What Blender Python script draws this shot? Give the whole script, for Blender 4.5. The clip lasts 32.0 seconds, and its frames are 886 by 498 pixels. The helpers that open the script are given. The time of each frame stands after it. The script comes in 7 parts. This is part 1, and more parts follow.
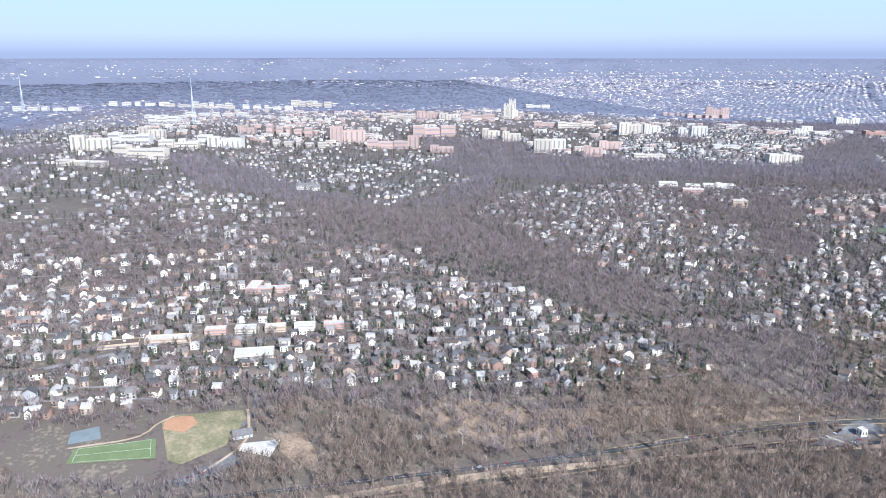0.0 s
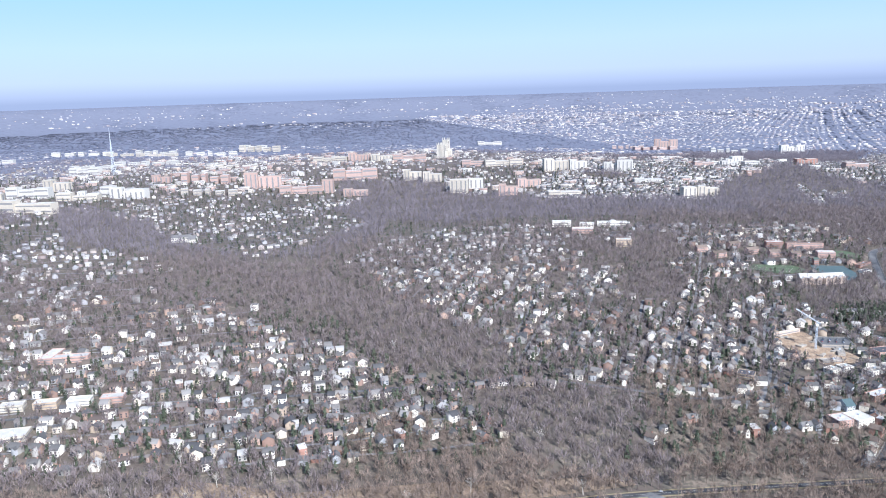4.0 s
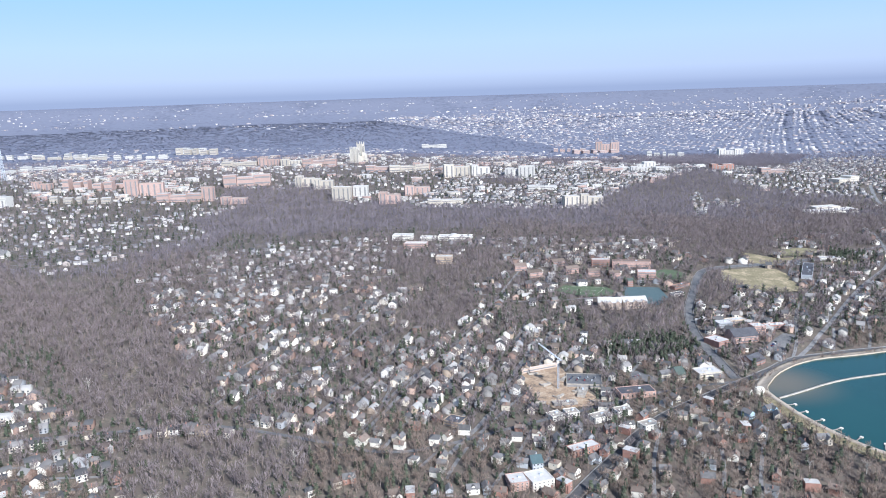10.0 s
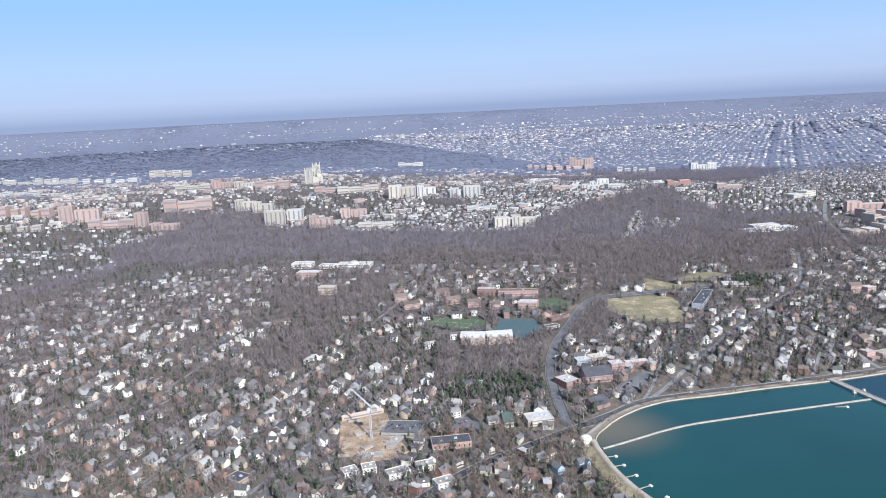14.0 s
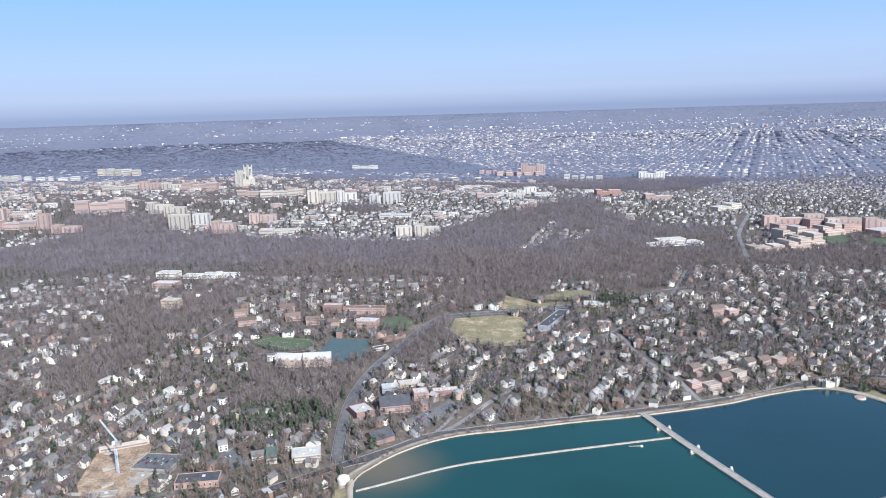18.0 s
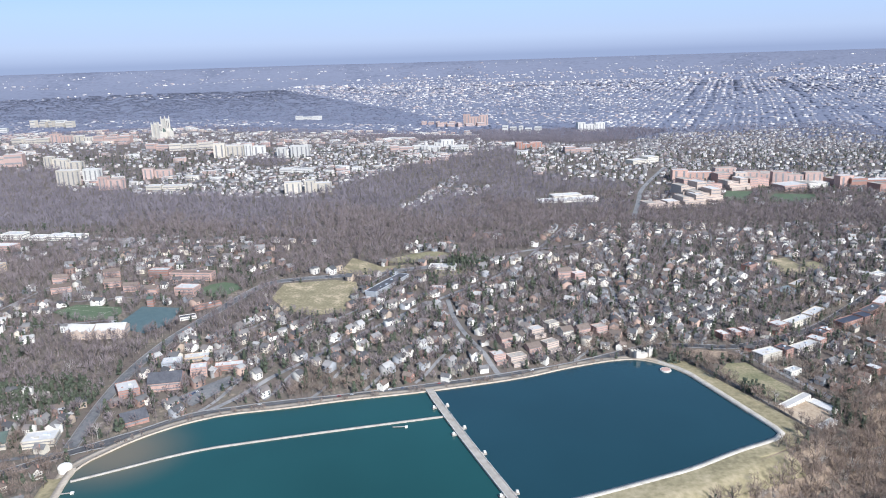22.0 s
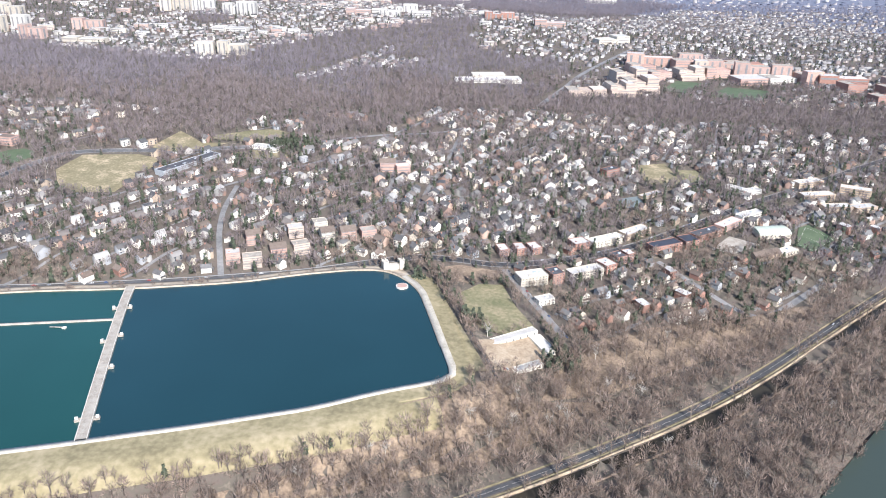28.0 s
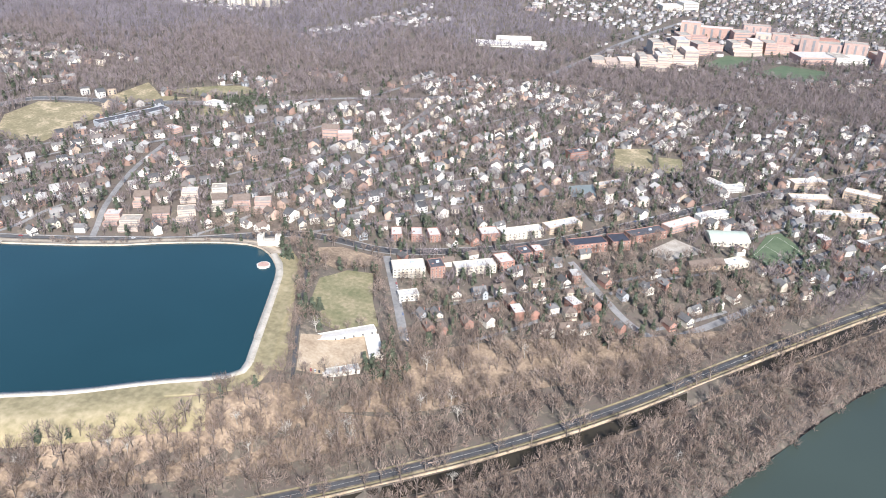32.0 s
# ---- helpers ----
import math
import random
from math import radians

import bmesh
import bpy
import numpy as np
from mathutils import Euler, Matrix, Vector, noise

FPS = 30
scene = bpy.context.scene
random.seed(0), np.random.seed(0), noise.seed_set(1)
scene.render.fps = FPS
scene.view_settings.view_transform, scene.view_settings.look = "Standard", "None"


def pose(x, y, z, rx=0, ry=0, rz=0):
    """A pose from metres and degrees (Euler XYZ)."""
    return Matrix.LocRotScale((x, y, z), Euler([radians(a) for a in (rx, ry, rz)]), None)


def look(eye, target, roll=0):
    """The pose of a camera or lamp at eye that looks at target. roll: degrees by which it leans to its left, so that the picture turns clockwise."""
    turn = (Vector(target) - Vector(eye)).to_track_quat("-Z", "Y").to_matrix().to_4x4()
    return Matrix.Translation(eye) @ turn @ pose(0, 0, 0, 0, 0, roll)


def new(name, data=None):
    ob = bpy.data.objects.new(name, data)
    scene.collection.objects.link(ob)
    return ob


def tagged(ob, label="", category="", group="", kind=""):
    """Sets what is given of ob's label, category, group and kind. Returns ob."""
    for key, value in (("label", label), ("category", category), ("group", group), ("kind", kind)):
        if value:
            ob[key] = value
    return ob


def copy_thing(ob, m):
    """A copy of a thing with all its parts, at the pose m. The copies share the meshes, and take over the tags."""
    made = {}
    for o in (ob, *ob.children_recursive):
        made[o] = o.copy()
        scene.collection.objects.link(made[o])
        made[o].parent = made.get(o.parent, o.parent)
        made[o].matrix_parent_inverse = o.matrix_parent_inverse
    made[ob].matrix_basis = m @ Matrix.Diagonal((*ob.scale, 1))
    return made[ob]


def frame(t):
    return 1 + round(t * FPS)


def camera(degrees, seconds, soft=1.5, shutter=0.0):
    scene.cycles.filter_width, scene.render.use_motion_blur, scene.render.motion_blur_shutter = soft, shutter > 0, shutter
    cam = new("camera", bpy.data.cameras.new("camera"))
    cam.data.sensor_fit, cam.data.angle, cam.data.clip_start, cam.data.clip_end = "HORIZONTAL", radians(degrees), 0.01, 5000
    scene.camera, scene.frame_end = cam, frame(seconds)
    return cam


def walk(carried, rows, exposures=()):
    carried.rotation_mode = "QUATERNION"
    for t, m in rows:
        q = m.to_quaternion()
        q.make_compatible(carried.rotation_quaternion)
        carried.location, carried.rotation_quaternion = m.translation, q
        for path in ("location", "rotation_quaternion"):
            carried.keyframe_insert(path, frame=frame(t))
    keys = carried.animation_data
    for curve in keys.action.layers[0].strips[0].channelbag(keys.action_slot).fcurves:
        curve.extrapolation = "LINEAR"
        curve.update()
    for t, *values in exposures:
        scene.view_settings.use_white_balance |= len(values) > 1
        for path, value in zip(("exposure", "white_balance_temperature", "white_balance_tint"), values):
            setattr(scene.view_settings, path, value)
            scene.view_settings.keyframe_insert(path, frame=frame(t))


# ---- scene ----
cam = camera(60.0, 32.0, soft=1.0)
METRES, EYE, TILT, LEAN, TURN = 1150.0, 203.0, -14.3, 0.0, 0.0
ROWS = [
    (0.0, 0.0, 0.0, 0.0, -0.0, 0.0, 0.0),
    (0.5, 0.0155, 0.0043, 0.0015, -0.05, -0.1, 0.19),
    (1.0, 0.031, 0.0088, 0.003, -0.12, -0.07, 0.33),
    (1.5, 0.0464, 0.0142, 0.0044, -0.31, 0.33, 0.43),
    (2.0, 0.0618, 0.0174, 0.0057, -0.45, 0.82, 0.64),
    (2.5, 0.0771, 0.0232, 0.007, -0.53, 1.45, 0.97),
    (3.0, 0.0924, 0.0278, 0.0083, -0.52, 1.94, 1.32),
    (3.5, 0.1077, 0.0325, 0.0095, -0.48, 2.37, 1.64),
    (5.5, 0.1689, 0.0505, 0.0146, -0.35, 3.28, 2.6),
    (6.0, 0.184, 0.054, 0.0156, -0.39, 3.32, 2.59),
    (6.5, 0.1992, 0.0602, 0.0169, -0.38, 3.35, 2.42),
    (7.0, 0.2134, 0.0634, 0.0176, -0.41, 3.38, 2.25),
    (7.5, 0.2296, 0.0677, 0.0187, -0.42, 3.17, 2.12),
    (8.0, 0.2448, 0.0727, 0.0198, -0.42, 3.07, 2.05),
    (8.5, 0.2598, 0.0764, 0.0209, -0.39, 3.04, 2.02),
    (9.0, 0.2749, 0.0811, 0.022, -0.36, 3.07, 2.02),
    (9.5, 0.2891, 0.0858, 0.023, -0.34, 3.01, 2.02),
    (10.0, 0.3052, 0.0898, 0.0239, -0.34, 2.71, 1.97),
    (10.5, 0.3203, 0.0939, 0.0248, -0.34, 2.32, 1.93),
    (11.0, 0.3353, 0.0982, 0.0259, -0.32, 2.12, 2.0),
    (11.5, 0.3504, 0.1031, 0.0274, -0.26, 2.2, 2.19),
    (12.0, 0.3645, 0.1069, 0.0285, -0.11, 2.53, 2.41),
    (12.5, 0.3804, 0.1119, 0.0298, 0.14, 3.03, 2.65),
    (13.0, 0.3954, 0.1151, 0.031, 0.41, 3.34, 2.8),
    (13.5, 0.4104, 0.1203, 0.0325, 0.69, 3.66, 2.84),
    (14.0, 0.4243, 0.124, 0.0334, 0.89, 3.88, 2.7),
    (14.5, 0.4392, 0.1281, 0.0345, 0.99, 3.95, 2.37),
    (16.5, 0.4986, 0.1446, 0.038, 0.55, 3.54, 1.61),
    (17.0, 0.5134, 0.1492, 0.0392, 0.44, 3.66, 1.61),
    (17.5, 0.529, 0.1534, 0.0405, 0.35, 3.85, 1.67),
    (18.0, 0.5439, 0.1573, 0.0415, 0.29, 3.98, 1.77),
    (18.5, 0.5585, 0.1622, 0.0428, 0.17, 3.9, 1.8),
    (19.0, 0.5722, 0.1656, 0.0436, -0.01, 3.71, 1.79),
    (19.5, 0.5868, 0.1691, 0.0446, -0.23, 3.27, 1.81),
    (20.0, 0.6026, 0.1742, 0.0454, -0.5, 2.7, 1.94),
    (20.5, 0.6172, 0.178, 0.0461, -0.72, 1.98, 2.09),
    (21.0, 0.6317, 0.1823, 0.0469, -0.86, 1.22, 2.17),
    (21.5, 0.6453, 0.1863, 0.0475, -0.9, 0.62, 2.14),
    (22.0, 0.6599, 0.1906, 0.048, -0.81, 0.22, 2.05),
    (22.5, 0.6754, 0.1953, 0.0489, -0.56, 0.03, 2.06),
    (23.0, 0.69, 0.1992, 0.0498, -0.16, 0.1, 2.13),
    (23.5, 0.7037, 0.2039, 0.0506, 0.3, 0.33, 2.18),
    (24.0, 0.7183, 0.209, 0.0516, 0.85, 0.51, 2.15),
    (24.5, 0.7327, 0.213, 0.0523, 1.33, 0.28, 1.86),
    (25.0, 0.7484, 0.218, 0.0533, 1.75, -0.63, 1.33),
    (25.5, 0.763, 0.2225, 0.0542, 2.01, -2.12, 0.62),
    (26.0, 0.7767, 0.227, 0.0551, 2.23, -3.85, -0.07),
    (26.5, 0.7913, 0.2319, 0.0561, 2.47, -5.74, -0.78),
    (28.5, 0.8493, 0.2539, 0.0611, 5.06, -10.02, -2.06),
    (29.0, 0.8635, 0.2603, 0.0626, 6.19, -10.22, -2.39),
    (29.5, 0.8778, 0.2665, 0.0638, 7.44, -10.37, -2.81),
    (30.0, 0.8928, 0.2743, 0.0652, 8.84, -10.96, -3.4),
    (30.5, 0.9068, 0.2814, 0.0665, 10.16, -11.9, -3.9),
    (31.0, 0.92, 0.2881, 0.0679, 11.39, -12.66, -4.24),
    (31.5, 0.9337, 0.2955, 0.0694, 12.64, -13.15, -4.54),
    (32.0, 0.9472, 0.3043, 0.0712, 13.93, -12.96, -4.79),
]
EXPOSURES = [(0, .67, 5760, 11), (3, .64, 5760, 11), (9, .54, 5790, 10), (14, .32, 5850, 10), (19, .33, 5880, 10), (22, .41, 5890, 10), (25, .45, 5940, 10), (28.5, .76, 6220, 12), (31, .80, 6280, 12), (32, .76, 6300, 12)]
walk(cam, [(t, pose(0, 0, EYE, TILT, LEAN, TURN) @ pose(METRES * x, METRES * y, METRES * z, 90 + pitch, roll, yaw)) for t, x, y, z, yaw, pitch, roll in ROWS], EXPOSURES)

# ---- world, sun, exposure ----
SUN_FROM = Vector((0.408, -0.707, 0.577)).normalized()
world = bpy.data.worlds.new("sky")
scene.world = world
world.use_nodes = True
wn, wl = world.node_tree.nodes, world.node_tree.links
sky = wn.new("ShaderNodeTexSky")
sky.sky_type, sky.sun_disc = "NISHITA", False
sky.sun_elevation = math.asin(SUN_FROM.z)
sky.sun_rotation = math.atan2(SUN_FROM.x, SUN_FROM.y)
sky.altitude, sky.air_density, sky.dust_density, sky.ozone_density = 300.0, 1.0, 1.0, 1.5
wn["Background"].inputs["Strength"].default_value = 0.11
wl.new(sky.outputs["Color"], wn["Background"].inputs["Color"])
# pale haze low over the horizon, thinning upwards
haze = wn.new("ShaderNodeBackground")
haze.inputs["Strength"].default_value = 0.72
way = wn.new("ShaderNodeTexCoord")
split = wn.new("ShaderNodeSeparateXYZ")
veil, share = wn.new("ShaderNodeValToRGB"), wn.new("ShaderNodeMapRange")
for stop in range(4):
    veil.color_ramp.elements.new(0.5)
for e, place, tone in zip(veil.color_ramp.elements, (0.0, 0.008, 0.022, 0.06, 0.13, 0.5),
                          ((0.38, 0.46, 0.69), (0.47, 0.56, 0.80), (0.57, 0.68, 0.93), (0.55, 0.72, 1.01), (0.39, 0.65, 1.04), (0.25, 0.46, 0.85))):
    e.position, e.color = place, (*tone, 1)
share.inputs["From Min"].default_value, share.inputs["From Max"].default_value = 0.1, 0.6
share.inputs["To Min"].default_value, share.inputs["To Max"].default_value = 0.9, 0.1
both = wn.new("ShaderNodeMixShader")
wl.new(way.outputs["Generated"], split.inputs[0])
wl.new(split.outputs["Z"], veil.inputs["Fac"])
wl.new(split.outputs["Z"], share.inputs["Value"])
wl.new(veil.outputs["Color"], haze.inputs["Color"])
wl.new(share.outputs["Result"], both.inputs["Fac"])
wl.new(wn["Background"].outputs[0], both.inputs[1])
wl.new(haze.outputs[0], both.inputs[2])
wl.new(both.outputs[0], wn["World Output"].inputs["Surface"])
sun = new("sun", bpy.data.lights.new("sun", "SUN"))
sun.data.energy, sun.data.angle, sun.data.color = 4.9, radians(0.6), (1.0, 0.96, 0.90)
sun.matrix_world = look(SUN_FROM * 100, (0, 0, 0))



# ---- materials ----
def material(name, tones, scale=1.0, rough=0.8, metal=0.0, vary="", bump=0.0, fine=6.0, stops=None, island=0.0, spec=0.3):
    """Noise at two scales blends the tones; vary 'object' or 'island' shifts the brightness from piece to piece."""
    m = bpy.data.materials.new(name)
    m.use_nodes = True
    n, l = m.node_tree.nodes, m.node_tree.links
    b = n["Principled BSDF"]
    b.inputs["Roughness"].default_value, b.inputs["Metallic"].default_value = rough, metal
    b.inputs["Specular IOR Level"].default_value = spec
    co = n.new("ShaderNodeTexCoord")
    geo = n.new("ShaderNodeNewGeometry")
    big, small = n.new("ShaderNodeTexNoise"), n.new("ShaderNodeTexNoise")
    big.inputs["Scale"].default_value, small.inputs["Scale"].default_value = scale, scale * fine
    big.inputs["Detail"].default_value, small.inputs["Detail"].default_value = 5.0, 4.0
    for t in (big, small):
        l.new(geo.outputs["Position"], t.inputs["Vector"])
    mix = n.new("ShaderNodeMath")
    mix.operation = "MULTIPLY_ADD"
    l.new(small.outputs["Fac"], mix.inputs[0])
    mix.inputs[1].default_value = 0.45
    half = n.new("ShaderNodeMath")
    half.operation = "MULTIPLY"
    half.inputs[1].default_value = 0.55
    l.new(big.outputs["Fac"], half.inputs[0])
    l.new(half.outputs[0], mix.inputs[2])
    ramp = n.new("ShaderNodeValToRGB")
    stops = stops or [0.36 + 0.28 * i / max(1, len(tones) - 1) for i in range(len(tones))]
    while len(ramp.color_ramp.elements) < len(tones):
        ramp.color_ramp.elements.new(0.5)
    for e, c, p in zip(ramp.color_ramp.elements, tones, stops):
        e.color, e.position = (*c, 1), p
    l.new(mix.outputs[0], ramp.inputs["Fac"])
    out = ramp.outputs["Color"]
    if vary:
        rnd = n.new("ShaderNodeObjectInfo").outputs["Random"] if vary == "object" else geo.outputs["Random Per Island"]
        rng = n.new("ShaderNodeMapRange")
        rng.inputs["To Min"].default_value, rng.inputs["To Max"].default_value = 1 - island, 1 + island
        l.new(rnd, rng.inputs["Value"])
        hsv = n.new("ShaderNodeHueSaturation")
        l.new(rng.outputs["Result"], hsv.inputs["Value"])
        l.new(out, hsv.inputs["Color"])
        out = hsv.outputs["Color"]
    l.new(out, b.inputs["Base Color"])
    if bump:
        bp = n.new("ShaderNodeBump")
        bp.inputs["Strength"].default_value, bp.inputs["Distance"].default_value = bump, 0.3
        l.new(small.outputs["Fac"], bp.inputs["Height"])
        l.new(bp.outputs["Normal"], b.inputs["Normal"])
    return m


def choice(name, tones, rough=0.8, dirt=0.12):
    """A coat whose tone is picked piece by piece, for joined rows of far houses."""
    m = material(name, [(1 - dirt,) * 3, (1, 1, 1)], 0.4, rough)
    n, l = m.node_tree.nodes, m.node_tree.links
    geo = n.new("ShaderNodeNewGeometry")
    ramp = n.new("ShaderNodeValToRGB")
    ramp.color_ramp.interpolation = "CONSTANT"
    while len(ramp.color_ramp.elements) < len(tones):
        ramp.color_ramp.elements.new(0.5)
    for i, (e, c) in enumerate(zip(ramp.color_ramp.elements, tones)):
        e.color, e.position = (*c, 1), i / len(tones)
    l.new(geo.outputs["Random Per Island"], ramp.inputs["Fac"])
    b = n["Principled BSDF"]
    old = b.inputs["Base Color"].links[0].from_socket
    mul = n.new("ShaderNodeMix")
    mul.data_type, mul.blend_type = "RGBA", "MULTIPLY"
    mul.inputs["Factor"].default_value = 1.0
    l.new(old, mul.inputs["A"])
    l.new(ramp.outputs["Color"], mul.inputs["B"])
    l.new(mul.outputs["Result"], b.inputs["Base Color"])
    return m


# distance haze is painted in: the far plain's base colour is shifted to blue
HAZYLAND = material("haze_tinted_far_plain", [(0.136, 0.147, 0.196), (0.182, 0.194, 0.250), (0.160, 0.172, 0.222)], 0.004, 0.95, fine=12)
EARTH = material("leaf_litter_and_turf", [(0.095, 0.077, 0.066), (0.148, 0.120, 0.102), (0.130, 0.114, 0.092), (0.25, 0.205, 0.16)], 0.045, 0.95, fine=9, bump=0.4)
LITTER = material("dry_oak_litter", [(0.155, 0.116, 0.086), (0.250, 0.188, 0.136), (0.36, 0.275, 0.195)], 0.09, 0.95, fine=8)
BANKGRASS = material("winter_grass_bank", [(0.20, 0.17, 0.10), (0.30, 0.255, 0.15), (0.41, 0.34, 0.22)], 0.05, 0.95, fine=7)
LAWN = material("park_lawn", [(0.15, 0.15, 0.08), (0.225, 0.205, 0.12), (0.34, 0.28, 0.18)], 0.08, 0.95, fine=6)
DRYFIELD = material("worn_playing_field", [(0.20, 0.175, 0.105), (0.27, 0.23, 0.14), (0.50, 0.40, 0.27)], 0.09, 0.95, stops=[0.38, 0.52, 0.66])
TURF = material("artificial_turf", [(0.085, 0.118, 0.068), (0.125, 0.158, 0.095)], 0.12, 0.85)
PITCH = material("bright_turf_pitch", [(0.125, 0.165, 0.075), (0.17, 0.215, 0.105)], 0.12, 0.85)
TEAL = material("teal_court_paint", [(0.075, 0.115, 0.122), (0.105, 0.15, 0.155)], 0.2, 0.7)
BLUECOURT = material("blue_court_paint", [(0.165, 0.20, 0.205), (0.215, 0.25, 0.255)], 0.2, 0.7)
CLAY = material("clay_infield", [(0.38, 0.21, 0.12), (0.46, 0.27, 0.16)], 0.2, 0.95)
SAND = material("sandy_bank", [(0.30, 0.225, 0.155), (0.41, 0.32, 0.225), (0.49, 0.40, 0.295)], 0.12, 0.95)
BANKSTONE = material("tan_bank_stone", [(0.34, 0.28, 0.215), (0.44, 0.37, 0.29), (0.51, 0.44, 0.355)], 0.1, 0.95)
PIT = material("dug_earth", [(0.17, 0.135, 0.11), (0.37, 0.26, 0.17), (0.50, 0.41, 0.31)], 0.16, 0.95, fine=5, stops=[0.36, 0.5, 0.64], bump=0.4)
ASPHALT = material("worn_asphalt", [(0.10, 0.10, 0.105), (0.15, 0.15, 0.152), (0.20, 0.195, 0.19)], 0.1, 0.9)
DARKROAD = material("dark_asphalt", [(0.06, 0.06, 0.064), (0.10, 0.10, 0.104)], 0.12, 0.9)
CONCRETE = material("concrete", [(0.28, 0.248, 0.212), (0.385, 0.345, 0.295), (0.46, 0.42, 0.365)], 0.25, 0.9)
PATHWAY = material("pale_gravel_path", [(0.37, 0.33, 0.27), (0.49, 0.445, 0.375), (0.56, 0.515, 0.445)], 0.2, 0.9)
STONE = material("pale_limestone", [(0.58, 0.54, 0.48), (0.72, 0.68, 0.61)], 0.3, 0.85)
WHITE = material("white_paint", [(0.68, 0.64, 0.56), (0.82, 0.78, 0.69)], 0.4, 0.7, vary="object", island=0.06)
CREAM = material("cream_render", [(0.52, 0.465, 0.375), (0.65, 0.59, 0.49)], 0.4, 0.8, vary="object", island=0.1)
GREYWALL = material("grey_siding", [(0.34, 0.36, 0.38), (0.46, 0.48, 0.50)], 0.4, 0.8, vary="object", island=0.15)
TAN = material("tan_brick", [(0.42, 0.32, 0.23), (0.54, 0.43, 0.32)], 0.5, 0.85, vary="object", island=0.12)
BRICK = material("red_brick", [(0.30, 0.165, 0.128), (0.39, 0.225, 0.178)], 0.6, 0.85, vary="object", island=0.15)
PINKBRICK = material("pinkish_brick", [(0.44, 0.285, 0.235), (0.54, 0.365, 0.305)], 0.5, 0.85, vary="object", island=0.1)
SHINGLE = material("grey_shingles", [(0.115, 0.113, 0.113), (0.18, 0.172, 0.166)], 0.7, 0.85, vary="object", island=0.3)
BROWNROOF = material("brown_shingles", [(0.15, 0.115, 0.095), (0.22, 0.175, 0.145)], 0.7, 0.85, vary="object", island=0.25)
PALEROOF = material("pale_roof_membrane", [(0.50, 0.475, 0.44), (0.63, 0.60, 0.56)], 0.2, 0.6, vary="object", island=0.12)
DARKROOF = material("dark_flat_roof", [(0.07, 0.07, 0.08), (0.12, 0.12, 0.13)], 0.3, 0.8)
GREENROOF = material("pale_green_metal_roof", [(0.46, 0.51, 0.41), (0.55, 0.59, 0.49)], 0.3, 0.5)
COPPER = material("weathered_copper", [(0.07, 0.095, 0.082), (0.11, 0.14, 0.12)], 0.5, 0.7)
GLASS = material("window_glass", [(0.03, 0.04, 0.055), (0.06, 0.075, 0.095)], 0.8, 0.12, spec=0.6)
# lighter than GLASS, for softer windows on buildings farther back
FARGLASS = material("pale_window_glass", [(0.20, 0.195, 0.20), (0.27, 0.265, 0.27)], 0.5, 0.3)
SOLAR = material("solar_panels", [(0.045, 0.045, 0.055), (0.065, 0.065, 0.078)], 0.5, 0.4, spec=0.3)
STEEL = material("painted_steel", [(0.45, 0.50, 0.56), (0.58, 0.62, 0.66)], 0.5, 0.5)
BARK = material("grey_bark", [(0.13, 0.105, 0.09), (0.27, 0.225, 0.195)], 0.25, 0.95, vary="island", island=0.25)
TWIGS = material("bare_twigs", [(0.150, 0.112, 0.090), (0.238, 0.180, 0.146), (0.345, 0.264, 0.216)], 0.09, 0.95, fine=3, stops=[0.38, 0.5, 0.62], vary="island", island=0.10)
# winter twig tone, cooler than TWIGS as a first step of painted haze
MIDTWIGS = material("haze_graded_valley_twigs", [(0.146, 0.120, 0.120), (0.200, 0.165, 0.164), (0.262, 0.219, 0.217)], 0.075, 0.95, fine=3, stops=[0.38, 0.5, 0.62], vary="island", island=0.07)
PALEBARK = material("white_sycamore_bark", [(0.36, 0.33, 0.29), (0.52, 0.49, 0.44)], 0.6, 0.9, vary="island", island=0.15)
NEEDLES = material("conifer_needles", [(0.054, 0.067, 0.046), (0.100, 0.114, 0.076)], 0.1, 0.9, vary="island", island=0.35)
PINKSLAB = material("pinkish_rendered_slab", [(0.385, 0.275, 0.240), (0.475, 0.345, 0.300)], 0.3, 0.85, vary="object", island=0.12)
CREAMSLAB = material("cream_rendered_slab", [(0.44, 0.395, 0.330), (0.54, 0.485, 0.410)], 0.3, 0.85, vary="object", island=0.12)
PALESLAB = material("pale_rendered_slab", [(0.46, 0.44, 0.41), (0.56, 0.54, 0.50)], 0.3, 0.85, vary="object", island=0.12)
OLDSTONE = material("weathered_cathedral_stone", [(0.49, 0.45, 0.39), (0.61, 0.565, 0.495)], 0.3, 0.9)
SANDBRICK = material("sandy_brick", [(0.46, 0.365, 0.30), (0.56, 0.455, 0.38)], 0.4, 0.85, vary="object", island=0.08)
# asphalt lightened in its base colour to look paled by haze
STREET = material("haze_paled_street", [(0.17, 0.168, 0.168), (0.23, 0.225, 0.222), (0.29, 0.28, 0.27)], 0.1, 0.9)
# purple-grey winter twigs, bluer again to paint in haze on the ridges
RIDGETWIGS = material("haze_graded_ridge_twigs", [(0.140, 0.124, 0.140), (0.186, 0.164, 0.184), (0.244, 0.218, 0.242)], 0.03, 0.95, fine=3, vary="island", island=0.10)
# blue of the distance haze put straight into the far woods' colour
HAZYTWIGS = material("haze_tinted_far_woods", [(0.122, 0.132, 0.184), (0.144, 0.154, 0.208), (0.166, 0.176, 0.232)], 0.01, 0.95, fine=4, vary="island", island=0.06)


